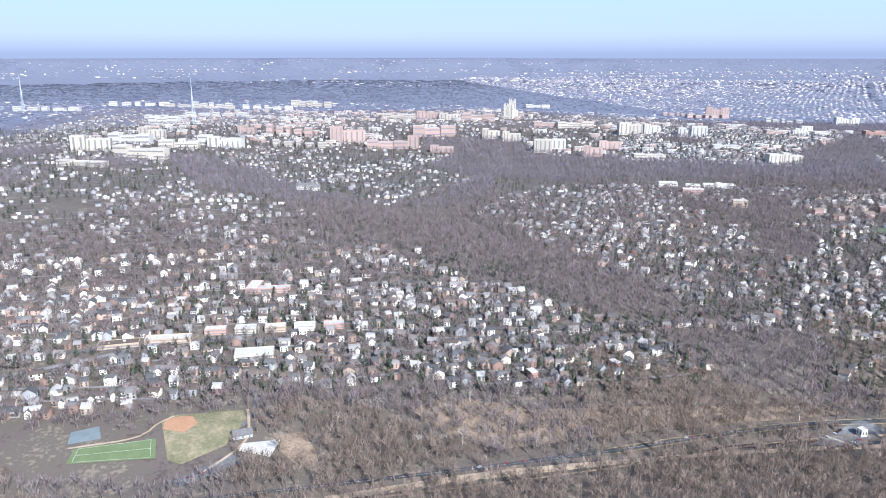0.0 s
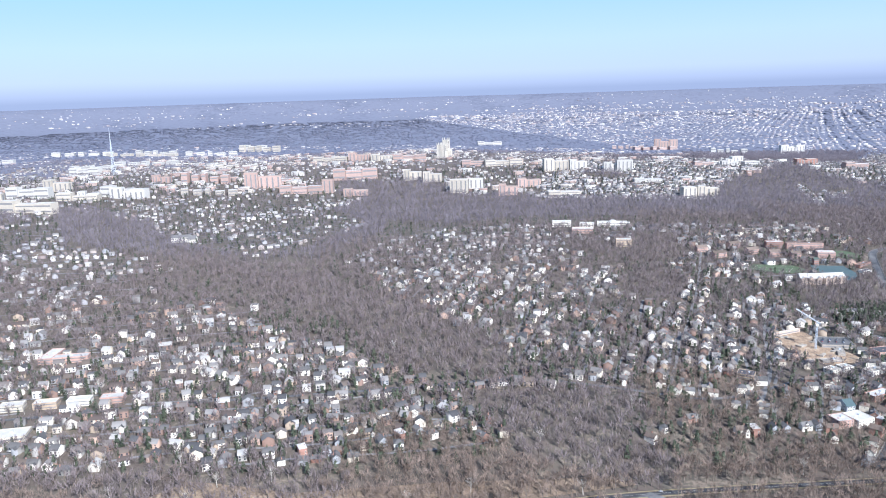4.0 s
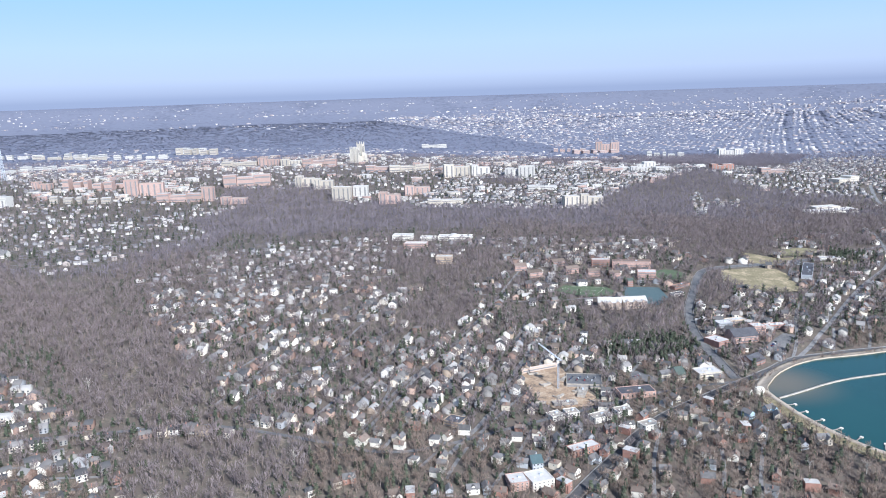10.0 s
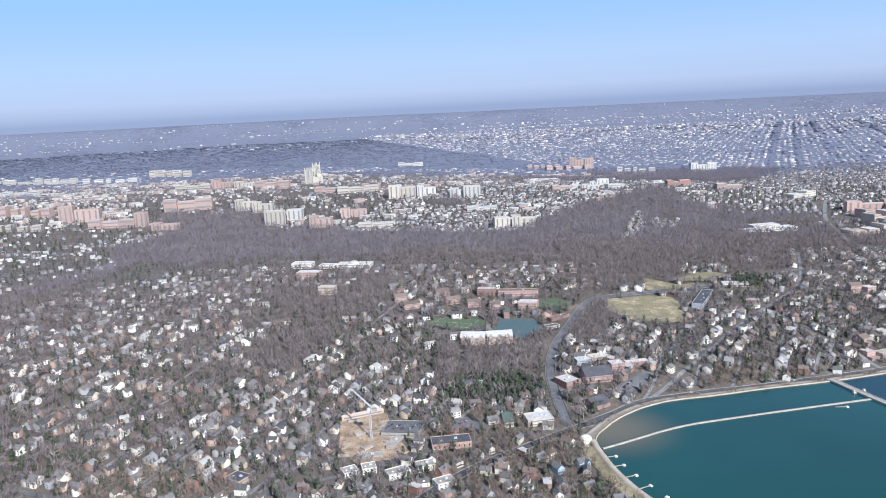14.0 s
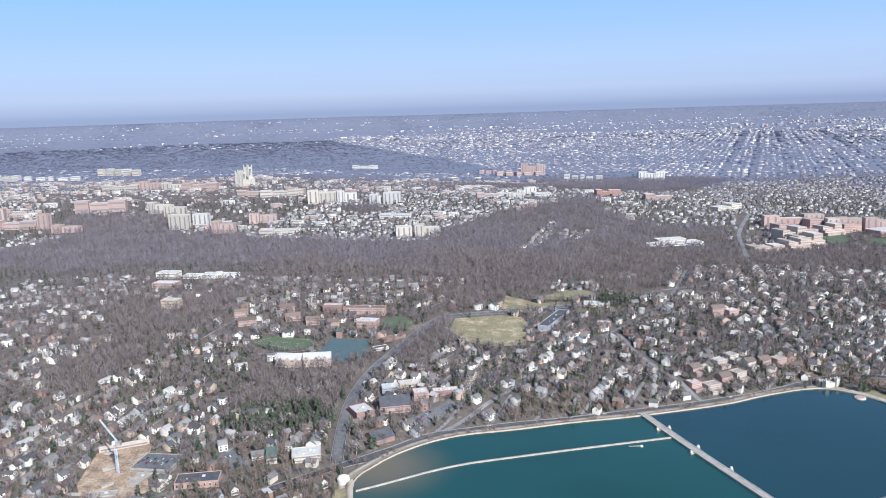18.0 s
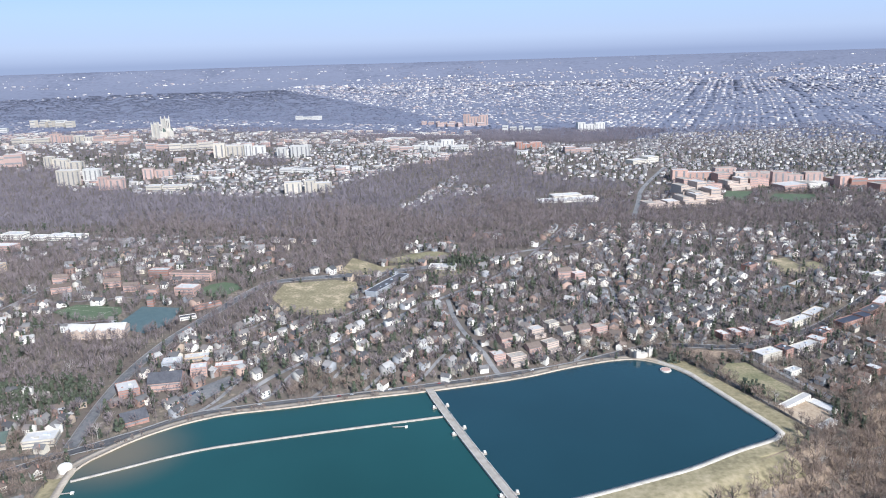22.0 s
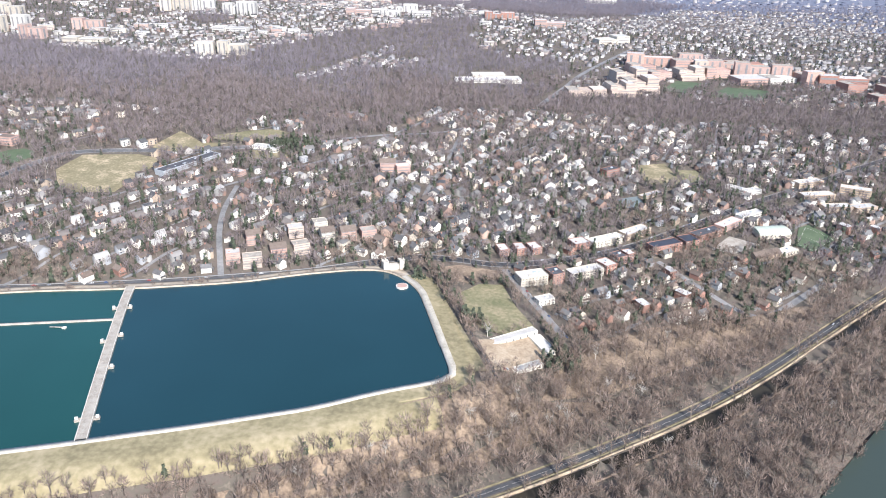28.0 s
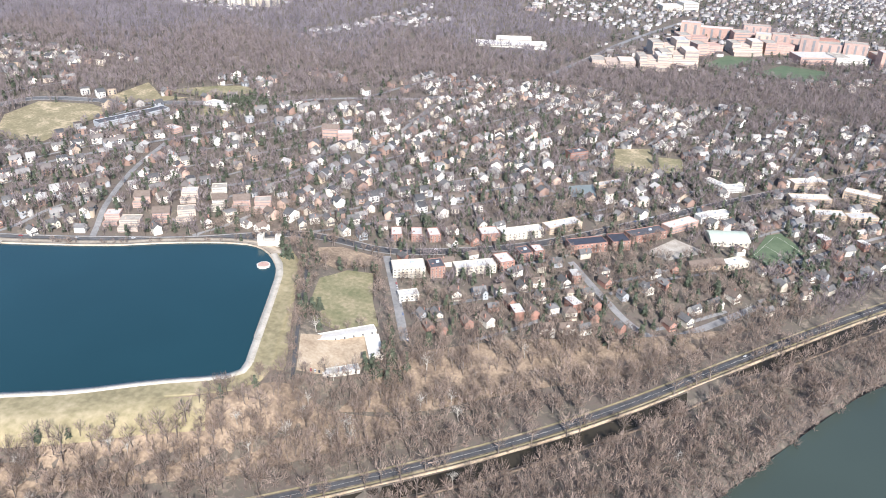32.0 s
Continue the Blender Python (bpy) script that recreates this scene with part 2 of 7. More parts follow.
def water(name, tone, ripple):
    m = bpy.data.materials.new(name)
    m.use_nodes = True
    n, l = m.node_tree.nodes, m.node_tree.links
    b = n["Principled BSDF"]
    geo, big, small = n.new("ShaderNodeNewGeometry"), n.new("ShaderNodeTexNoise"), n.new("ShaderNodeTexNoise")
    big.inputs["Scale"].default_value, small.inputs["Scale"].default_value = 0.012, 0.9
    ramp = n.new("ShaderNodeValToRGB")
    ramp.color_ramp.elements[0].color = (*[c * 0.8 for c in tone], 1)
    ramp.color_ramp.elements[1].color = (*[c * 1.25 for c in tone], 1)
    for t in (big, small):
        l.new(geo.outputs["Position"], t.inputs["Vector"])
    l.new(big.outputs["Fac"], ramp.inputs["Fac"])
    l.new(ramp.outputs["Color"], b.inputs["Base Color"])
    bp = n.new("ShaderNodeBump")
    bp.inputs["Strength"].default_value, bp.inputs["Distance"].default_value = ripple, 0.1
    l.new(small.outputs["Fac"], bp.inputs["Height"])
    l.new(bp.outputs["Normal"], b.inputs["Normal"])
    b.inputs["Roughness"].default_value, b.inputs["IOR"].default_value = 0.12, 1.33
    return m


WATER_W = water("teal_basin_water", (0.014, 0.064, 0.061), 0.25)
WATER_E = water("blue_basin_water", (0.013, 0.045, 0.057), 0.25)
shallow = WATER_W.node_tree
sn, sl = shallow.nodes, shallow.links
far = sn.new("ShaderNodeVectorMath")
far.operation = "DISTANCE"
far.inputs[1].default_value = (584, 606, 0)
fade, bed = sn.new("ShaderNodeMapRange"), sn.new("ShaderNodeMix")
fade.interpolation_type, bed.data_type = "SMOOTHSTEP", "RGBA"
fade.inputs["From Min"].default_value, fade.inputs["From Max"].default_value = 4, 50
bed.inputs["A"].default_value = (0.15, 0.130, 0.088, 1)
surface = sn["Principled BSDF"].inputs["Base Color"]
sl.new(sn.new("ShaderNodeNewGeometry").outputs["Position"], far.inputs[0])
sl.new(far.outputs["Value"], fade.inputs["Value"])
sl.new(fade.outputs["Result"], bed.inputs["Factor"])
sl.new(surface.links[0].from_socket, bed.inputs["B"])
sl.new(bed.outputs["Result"], surface)
WATER_R = water("green_river_water", (0.050, 0.066, 0.056), 0.25)
WATER_C = water("brown_canal_water", (0.035, 0.030, 0.022), 0.15)

# ---- terrain ----
MID = np.array((545.0, 175.0))          # middle of the flight line
REACH, EDGE = 2700.0, 1650.0            # beyond REACH the land is drawn closer, to end under the horizon
GX, GY, SPREAD = np.arange(-900, 1901, 350.0), np.arange(300, 3101, 350.0), 300.0
HEIGHTS = np.array([
    (0, 16, 33, 30, 32, 44, 42, 25, 19), (-10, 26, 53, 60, 56, 45, 29, 13, 13), (-21, 22, 27, 10, 41, 46, 29, 11, 10),
    (-25, 17, 22, 10, 41, 53, 39, 12, 8), (-9, -10, 51, 9, 55, 29, 9, -1, 3), (-7, 10, 19, 4, 47, 5, -4, 1, 3),
    (-43, -28, -1, -4, 13, -6, -9, -1, 2), (-44, -29, 11, 1, 3, -8, -12, -4, 0), (-32, -21, -9, -12, -4, -6, -8, -4, 1)], float)
SHORE = [(571, 579), (570, 593), (590, 620), (611, 637), (633, 647), (667, 652), (701, 660), (752, 668), (814, 683), (846, 697), (874, 706),
         (891, 708), (903, 703), (917, 686), (927, 652), (937, 616), (942, 599), (937, 594), (911, 583), (884, 568), (860, 559), (836, 550),
         (809, 541), (795, 536), (720, 512), (650, 494), (613, 491), (598, 497), (590, 508), (582, 526), (575, 550)]
soft = []
for a, b in zip(SHORE, SHORE[1:] + SHORE[:1]):
    soft += [(a[0] * 0.8 + b[0] * 0.2, a[1] * 0.8 + b[1] * 0.2), (a[0] * 0.2 + b[0] * 0.8, a[1] * 0.2 + b[1] * 0.8)]
SHORE = soft
CANAL_ROAD = [(-900, 200), (-200, 325), (20, 372), (94, 390), (136, 403), (210, 422), (260, 427), (420, 433), (600, 440), (800, 470), (900, 503),
              (961, 538), (1007, 568), (1058, 604), (1101, 641), (1139, 679), (1182, 721), (1238, 774), (1420, 930), (1900, 1080)]
RIVERBANK = [(-900, 120), (-200, 245), (300, 320), (700, 385), (950, 465), (1085, 535), (1106, 562), (1122, 580), (1140, 600), (1157, 622), (1184, 657),
             (1210, 689), (1236, 711), (1440, 870), (1950, 990)]


def smooth(a, b, v):
    t = np.clip((v - a) / (b - a), 0, 1)
    return t * t * (3 - 2 * t)


def inside(poly, x, y):
    """Whether points lie inside a polygon."""
    hit = np.zeros(x.shape, bool)
    p = np.array(poly, float)
    for (x0, y0), (x1, y1) in zip(p, np.roll(p, -1, 0)):
        if y0 != y1:
            hit ^= ((y0 > y) != (y1 > y)) & (x < (x1 - x0) * (y - y0) / (y1 - y0) + x0)
    return hit


def away(line, x, y, closed=False):
    """Distance to a line, positive on the left of its way."""
    p = np.array(line + line[:1] if closed else line, float)
    best, side = np.full(x.shape, 1e9), np.ones(x.shape)
    for (x0, y0), (x1, y1) in zip(p[:-1], p[1:]):
        ux, uy = x1 - x0, y1 - y0
        t = np.clip(((x - x0) * ux + (y - y0) * uy) / (ux * ux + uy * uy), 0, 1)
        d = np.hypot(x - x0 - t * ux, y - y0 - t * uy)
        near = d < best
        best = np.where(near, d, best)
        side = np.where(near, np.where(ux * (y - y0) - uy * (x - x0) >= 0, 1.0, -1.0), side)
    return best * side


def stretch(x, y):
    """From drawn places to true ones, with the scale between them."""
    r = np.hypot(x - MID[0], y - MID[1])
    y_ = np.clip((r - REACH) / EDGE, 0, 0.96)
    far = np.where(r > REACH, REACH + EDGE * y_ / (1 - y_), r)
    k = far / np.maximum(r, 1e-6)
    return MID[0] + (x - MID[0]) * k, MID[1] + (y - MID[1]) * k, 1 / np.maximum(k, 1e-6)


def shrink(x, y):
    """From true places to drawn ones, with the scale between them."""
    r = np.hypot(x - MID[0], y - MID[1])
    k = np.where(r > REACH, REACH + EDGE * (r - REACH) / np.maximum(EDGE + r - REACH, 1), r) / np.maximum(r, 1e-6)
    return MID[0] + (x - MID[0]) * k, MID[1] + (y - MID[1]) * k, k


def land_height(x, y):
    px, py = np.clip(x, -1000, 2000), np.clip(y, 200, 3200)
    wx = np.exp(-((px[..., None] - GX) / SPREAD) ** 2)
    wy = np.exp(-((py[..., None] - GY) / SPREAD) ** 2)
    z = np.einsum("...i,ij,...j->...", wx, HEIGHTS, wy) / (wx.sum(-1) * wy.sum(-1))
    road = away(CANAL_ROAD, x, y)
    level = np.interp(x, [0, 300, 1000, 1300], [-14, -14, -17, -18])
    z = np.where(road > 0, level + (z - level) * smooth(4, 70, road), level - 2.2 * smooth(3, 9, -road))
    z = np.where(road < 0, z - 6 * smooth(-4, 4, -away(RIVERBANK, x, y)), z)
    basin = inside(SHORE, x, y)
    rim = np.abs(away(SHORE, x, y, True))
    out = np.where(basin, 0.0, rim)
    z = np.where(out < 13, -3 + 3.3 * smooth(4, 13, out), 0.3 + (z - 0.3) * smooth(13, 38, out))
    # far land is lifted so that the horizon fits the camera's view
    return z + 75 * smooth(5000, 15000, np.hypot(x - MID[0], y - MID[1]))


def height(x, y):
    """Height of the drawn land at drawn places."""
    x, y = np.asarray(x, float), np.asarray(y, float)
    tx, ty, k = stretch(x, y)
    return 203 - (203 - land_height(tx, ty)) * k


def h1(x, y):
    return float(height(np.array([x]), np.array([y]))[0])


def mesh_of(name, verts, faces, mats, index=None, sharp=True):
    """A mesh from numpy arrays of corners and of triangles or quads."""
    me = bpy.data.meshes.new(name)
    verts, faces = np.asarray(verts, np.float32), np.asarray(faces, np.int32)
    m, k = faces.shape
    me.vertices.add(len(verts))
    me.vertices.foreach_set("co", verts.ravel())
    me.loops.add(m * k)
    me.loops.foreach_set("vertex_index", faces.ravel())
    me.polygons.add(m)
    me.polygons.foreach_set("loop_start", np.arange(0, m * k, k, dtype=np.int32))
    for mat in mats:
        me.materials.append(mat)
    if index is not None:
        me.polygons.foreach_set("material_index", np.asarray(index, np.int32))
    if not sharp:
        me.polygons.foreach_set("use_smooth", np.ones(m, bool))
    me.update()
    me.validate()
    return me


def part(name, bm, mat, parent=None, label=""):
    me = bpy.data.meshes.new(name)
    bm.to_mesh(me)
    bm.free()
    for one in mat if isinstance(mat, (list, tuple)) else [mat]:
        me.materials.append(one)
    ob = new(name, me)
    ob.parent = parent
    return tagged(ob, label)


rings = np.concatenate([[0.5], np.arange(12, 1100, 7.0), np.arange(1100, 2700, 14.0), REACH + EDGE * np.linspace(0, 0.913, 90)])
spokes = 450
ang = np.linspace(0, 2 * np.pi, spokes, endpoint=False)
gxx, gyy = MID[0] + rings[:, None] * np.cos(ang), MID[1] + rings[:, None] * np.sin(ang)
gzz = height(gxx, gyy)
ri, ai = np.meshgrid(np.arange(len(rings) - 1), np.arange(spokes), indexing="ij")
an = (ai + 1) % spokes
quads = np.stack([ri * spokes + ai, (ri + 1) * spokes + ai, (ri + 1) * spokes + an, ri * spokes + an], -1).reshape(-1, 4)
# beyond 2000 m from MID the ground takes the haze-blue colour
ground = new("ground", mesh_of("ground", np.stack([gxx, gyy, gzz], -1).reshape(-1, 3), quads, [EARTH, HAZYLAND], np.repeat(rings[:-1] > 2000, spokes), sharp=False))
tagged(ground, "brown winter ground of leaf litter and dull turf, haze-tinted far off", "ground", kind="structure")

# ---- patches, roads and what they keep free ----
CELL = 2.0
X0, Y0, NX, NY = -1000.0, 150.0, 1450, 1100
cx, cy = np.meshgrid(X0 + CELL * (np.arange(NX) + 0.5), Y0 + CELL * (np.arange(NY) + 0.5), indexing="ij")
taken = np.zeros((NX, NY), bool)
wooded = np.zeros((NX, NY), bool)
lived = np.zeros((NX, NY), bool)


def mark(grid, poly, pad=0.0):
    p = np.array(poly, float)
    c = p.mean(0)
    if pad:
        p = c + (p - c) * (1 + pad / np.maximum(np.hypot(*(p - c).T), 1)[:, None])
    i0, i1 = max(0, int((p[:, 0].min() - X0) / CELL)), min(NX, int((p[:, 0].max() - X0) / CELL) + 2)
    j0, j1 = max(0, int((p[:, 1].min() - Y0) / CELL)), min(NY, int((p[:, 1].max() - Y0) / CELL) + 2)
    grid[i0:i1, j0:j1] |= inside(p, cx[i0:i1, j0:j1], cy[i0:i1, j0:j1])


def at_cell(grid, x, y):
    i, j = ((np.asarray(x) - X0) / CELL).astype(int), ((np.asarray(y) - Y0) / CELL).astype(int)
    ok = (i >= 0) & (i < NX) & (j >= 0) & (j < NY)
    return np.where(ok, grid[np.clip(i, 0, NX - 1), np.clip(j, 0, NY - 1)], False)


def patch(name, poly, mat, lift=0.35, label="", category="ground", step=9.0, level=None, keep=True, kind="structure"):
    """A thin sheet over a polygon that follows the land."""
    bm = bmesh.new()
    f = bm.faces.new([bm.verts.new((x, y, 0)) for x, y in poly])
    if f.normal.z < 0 or sum(a[0] * b[1] - b[0] * a[1] for a, b in zip(poly, poly[1:] + poly[:1])) < 0:
        f.normal_flip()
    if level is None:
        bmesh.ops.triangulate(bm, faces=bm.faces[:])
        for _ in range(6):
            long = [e for e in bm.edges if e.calc_length() > step]
            if not long:
                break
            bmesh.ops.subdivide_edges(bm, edges=long, cuts=1)
            bmesh.ops.triangulate(bm, faces=[q for q in bm.faces if len(q.verts) > 3])
        zs = height(np.array([v.co.x for v in bm.verts]), np.array([v.co.y for v in bm.verts]))
        for v, z in zip(bm.verts, zs):
            v.co.z = z + lift
    else:
        for v in bm.verts:
            v.co.z = level
    if keep:
        mark(taken, poly)
    return tagged(part(name, bm, mat), label, category, kind=kind)


def dense(line, step=6.0, rounds=2):
    """A line with its corners rounded off and points at even steps."""
    p = np.array(line, float)
    for _ in range(rounds):
        q = [p[0]]
        for a, b in zip(p[:-1], p[1:]):
            q += [a * 0.75 + b * 0.25, a * 0.25 + b * 0.75]
        p = np.array(q + [p[-1]])
    run = np.concatenate([[0], np.cumsum(np.hypot(*np.diff(p, axis=0).T))])
    s = np.linspace(0, run[-1], max(2, int(run[-1] / step) + 1))
    return np.stack([np.interp(s, run, p[:, 0]), np.interp(s, run, p[:, 1])], -1)


def strip(name, line, width, mat, lift=0.3, shift=0.0, thick=0.0, label="", category="road", level=None, pad=2.0, rounds=2, kind="structure"):
    """A road, path, wall top or kerb along a line; thick gives it sides that reach down."""
    p = dense(line, rounds=rounds)
    d = np.gradient(p, axis=0)
    d /= np.hypot(*d.T)[:, None]
    nrm = np.stack([-d[:, 1], d[:, 0]], -1)
    a, b = p + nrm * (shift + width / 2), p + nrm * (shift - width / 2)
    za, zb = (height(*a.T), height(*b.T)) if level is None else (np.full(len(p), level),) * 2
    n = len(p)
    i = np.arange(n - 1)
    top = [np.column_stack([a, za + lift]), np.column_stack([b, zb + lift])]
    faces = [np.stack([i, i + n, i + n + 1, i + 1], -1)]
    if thick:
        top += [np.column_stack([a, za + lift - thick]), np.column_stack([b, zb + lift - thick])]
        faces += [np.stack([i, i + 1, i + 1 + 2 * n, i + 2 * n], -1), np.stack([i + n, i + 3 * n, i + 3 * n + 1, i + n + 1], -1)]
    if pad is not None:
        for s in range(0, n - 1):
            e = min(n - 1, s + 1)
            w = nrm[s] * (width / 2 + pad)
            mark(taken, [p[s] + nrm[s] * shift + w, p[e] + nrm[s] * shift + w, p[e] + nrm[s] * shift - w, p[s] + nrm[s] * shift - w])
    return tagged(new(name, mesh_of(name, np.concatenate(top), np.concatenate(faces), [mat])), label, category, kind=kind)


def berm(line, d0, d1, z0, mat, label, steps=4):
    """A bank beside a line, level with z0 at its near edge and running out into the land."""
    p = dense(line, 4.0, 0)
    d = np.gradient(p, axis=0)
    d /= np.hypot(*d.T)[:, None]
    nrm = np.stack([-d[:, 1], d[:, 0]], -1)
    rows = []
    for k in range(steps + 1):
        q = p + nrm * (d0 + (d1 - d0) * k / steps)
        t = (k / steps) ** 1.2
        rows.append(np.column_stack([q, np.maximum(z0 * (1 - t) + (height(*q.T) + 0.35) * t, height(*q.T) + 0.3)]))
        if k == steps:
            rows.append(np.column_stack([q, height(*q.T) - 1.0]))
    n = len(p)
    i = np.arange(n - 1)
    faces = [np.stack([i + k * n, i + 1 + k * n, i + 1 + (k + 1) * n, i + (k + 1) * n], -1)[:, ::-1] for k in range(len(rows) - 1)]
    return tagged(new("bank", mesh_of("bank", np.concatenate(rows), np.concatenate(faces), [mat], sharp=False)), label, "bank", kind="structure")

# ---- reservoir ----
DAM = [(754, 671), (760, 648), (778, 590), (796, 535)]
DIVIDER = [(762, 634), (702, 622), (660, 613), (625, 605), (585, 584), (572, 578)]
mark(taken, SHORE, 10)
taken |= (np.abs(away(SHORE, cx, cy, True)) < 24) & (cy < 600) & (cx > 620) & (cx < 935)
cut = [(756, 672), (757, 660), (775, 600), (793, 537), (797, 531)]
west_basin = [q for q in SHORE[:15]] + cut + [q for q in SHORE[47:]]
east_basin = cut[:1] + SHORE[15:47] + cut[:0:-1]
def grow(poly):
    """Push the shore corners outwards, under the rim."""
    out = []
    for a, q, b in zip(poly[-1:] + poly[:-1], poly, poly[1:] + poly[:1]):
        l = math.hypot(b[0] - a[0], b[1] - a[1])
        out.append(q if q in cut else (q[0] - 2.6 * (b[1] - a[1]) / l, q[1] + 2.6 * (b[0] - a[0]) / l))
    return out



west_basin, east_basin = grow(west_basin), grow(east_basin)
patch("water", west_basin, WATER_W, label="teal green water of the western reservoir basin", category="water", level=-0.35)
patch("water", east_basin, WATER_E, label="deep blue water of the eastern reservoir basin", category="water", level=-0.35)


def wall_box(bm, x0, y0, z0, x1, y1, z1, m=None, index=0, bevel=0.0):
    """A box between two corners, added to bm."""
    vs = [bm.verts.new((x, y, z)) for z in (z0, z1) for y in (y0, y1) for x in (x0, x1)]
    fs = [bm.faces.new([vs[i] for i in q]) for q in ((0, 2, 3, 1), (4, 5, 7, 6), (0, 1, 5, 4), (2, 6, 7, 3), (0, 4, 6, 2), (1, 3, 7, 5))]
    for f in fs:
        f.material_index = index
    if bevel:
        bmesh.ops.bevel(bm, geom=list({e for f in fs for e in f.edges}), offset=bevel, segments=1, affect="EDGES")
    if m is not None:
        bmesh.ops.transform(bm, matrix=m, verts=vs if not bevel else [v for v in bm.verts if v.is_valid and v in set(vs)])
    return vs


def thing(name, x, y, z, turn, label, category, group=""):
    e = new(name)
    e.empty_display_size = 0.5
    e.matrix_basis = pose(x, y, z, 0, 0, turn)
    return tagged(e, label, category, group)


loop = SHORE + SHORE[:2]
berm(loop[0:25], 0.9, 9.0, 0.6, BANKSTONE, "sandy bank along the reservoir shore")
berm(loop[24:36], 4.0, 13.0, 0.6, BANKGRASS, "straw-coloured grass bank beside the reservoir")
berm(loop[34:52], 4.0, 27.0, 0.6, BANKGRASS, "olive and straw-coloured grass bank below the reservoir")
berm(loop[50:63], 4.0, 12.0, 0.6, BANKGRASS, "straw-coloured grass bank beside the reservoir")
strip("pavement", loop[24:51], 3.6, PATHWAY, 0.62, shift=2.4, thick=1.4, label="pale concrete path along the reservoir rim", category="path", level=0.0, pad=None, rounds=0)
strip("pavement", loop[50:64], 3.6, BANKSTONE, 0.62, shift=2.4, thick=1.4, label="tan gravel path along the reservoir rim", category="path", level=0.0, pad=None, rounds=0)
strip("trim", loop[:30], 0.7, BANKSTONE, 0.5, shift=0.6, thick=1.4, label="pale stone edging at the water line", category="kerb", level=0.0, pad=None, rounds=0)
dam = thing("dam_walkway", 775, 605, 0, 0, "weathered concrete causeway dividing the reservoir basins", "causeway")
p = dense(DAM, 5.0)
d = np.gradient(p, axis=0)
d /= np.hypot(*d.T)[:, None]
for i in range(len(p) - 1):
    bm = bmesh.new()
    mid, turn = (p[i] + p[i + 1]) / 2, math.degrees(math.atan2(d[i, 1], d[i, 0]))
    wall_box(bm, -2.46, -2.45, -1.5, 2.46, 2.45, 0.62, pose(mid[0] - 775, mid[1] - 605, 0, 0, 0, turn))
    part("deck_slab", bm, CONCRETE, dam)
for side in (-1, 1):
    for i in range(len(p) - 1):
        bm = bmesh.new()
        mid, turn = (p[i] + p[i + 1]) / 2, math.degrees(math.atan2(d[i, 1], d[i, 0]))
        wall_box(bm, -2.4, side * 2.3 - 0.12, 0.6, 2.4, side * 2.3 + 0.12, 1.0, pose(mid[0] - 775, mid[1] - 605, 0, 0, 0, turn))
        part("parapet", bm, STONE, dam)
for k, (u, side) in enumerate(((0.2, 1), (0.2, -1), (0.42, 1), (0.45, -1), (0.62, 1), (0.9, 1), (0.9, -1))):
    i = int(u * (len(p) - 1))
    turn = math.degrees(math.atan2(d[i, 1], d[i, 0]))
    bm = bmesh.new()
    wall_box(bm, -1.0, side * 3.7 - 1.4, -1.5, 1.0, side * 3.7 + 1.4, 0.55, pose(p[i, 0] - 775, p[i, 1] - 605, 0, 0, 0, turn))
    plat = part("valve_platform", bm, CONCRETE, dam)
    bm = bmesh.new()
    wall_box(bm, -0.5, side * 4.2 - 0.6, 0.5, 0.5, side * 4.2 + 0.6, 1.6, pose(p[i, 0] - 775, p[i, 1] - 605, 0, 0, 0, turn), bevel=0.0)
    part("valve_hut", bm, WHITE, plat, "white valve hut")
strip("divider_wall", DIVIDER, 1.7, CONCRETE, 0.35, thick=2.0, label="long pale concrete wall across the western basin", category="wall", level=0.0, pad=None, kind="")
for k, (jx, jy, ja) in enumerate(((572, 566, 10), (574, 554, 14), (578, 541, 18), (583, 528, 25), (589, 514, 40), (599, 503, 60), (612, 496, 80), (735, 623, 0))):
    jet = thing("jetty", jx, jy, 0, ja, "small white jetty reaching into the basin", "jetty", "jetties along the shore")
    bm = bmesh.new()
    wall_box(bm, -2, -0.35, 0.0, 6, 0.35, 0.25)
    part("deck", bm, CONCRETE, jet)
    bm = bmesh.new()
    wall_box(bm, 5.0, -0.9, -1.5, 6.6, 0.9, 0.35)
    part("pier_head", bm, WHITE, jet)
dk = thing("round_platform", 908, 688, 0, 0, "round red-decked intake platform in the water", "platform")
bm = bmesh.new()
bmesh.ops.create_cone(bm, cap_ends=True, segments=20, radius1=3.6, radius2=3.6, depth=1.6, matrix=Matrix.Translation((0, 0, -0.3)))
part("rim", bm, STONE, dk)
bm = bmesh.new()
bmesh.ops.create_cone(bm, cap_ends=True, segments=20, radius1=3.0, radius2=2.8, depth=0.3, matrix=Matrix.Translation((0, 0, 0.62)))
part("deck", bm, PINKBRICK, dk)

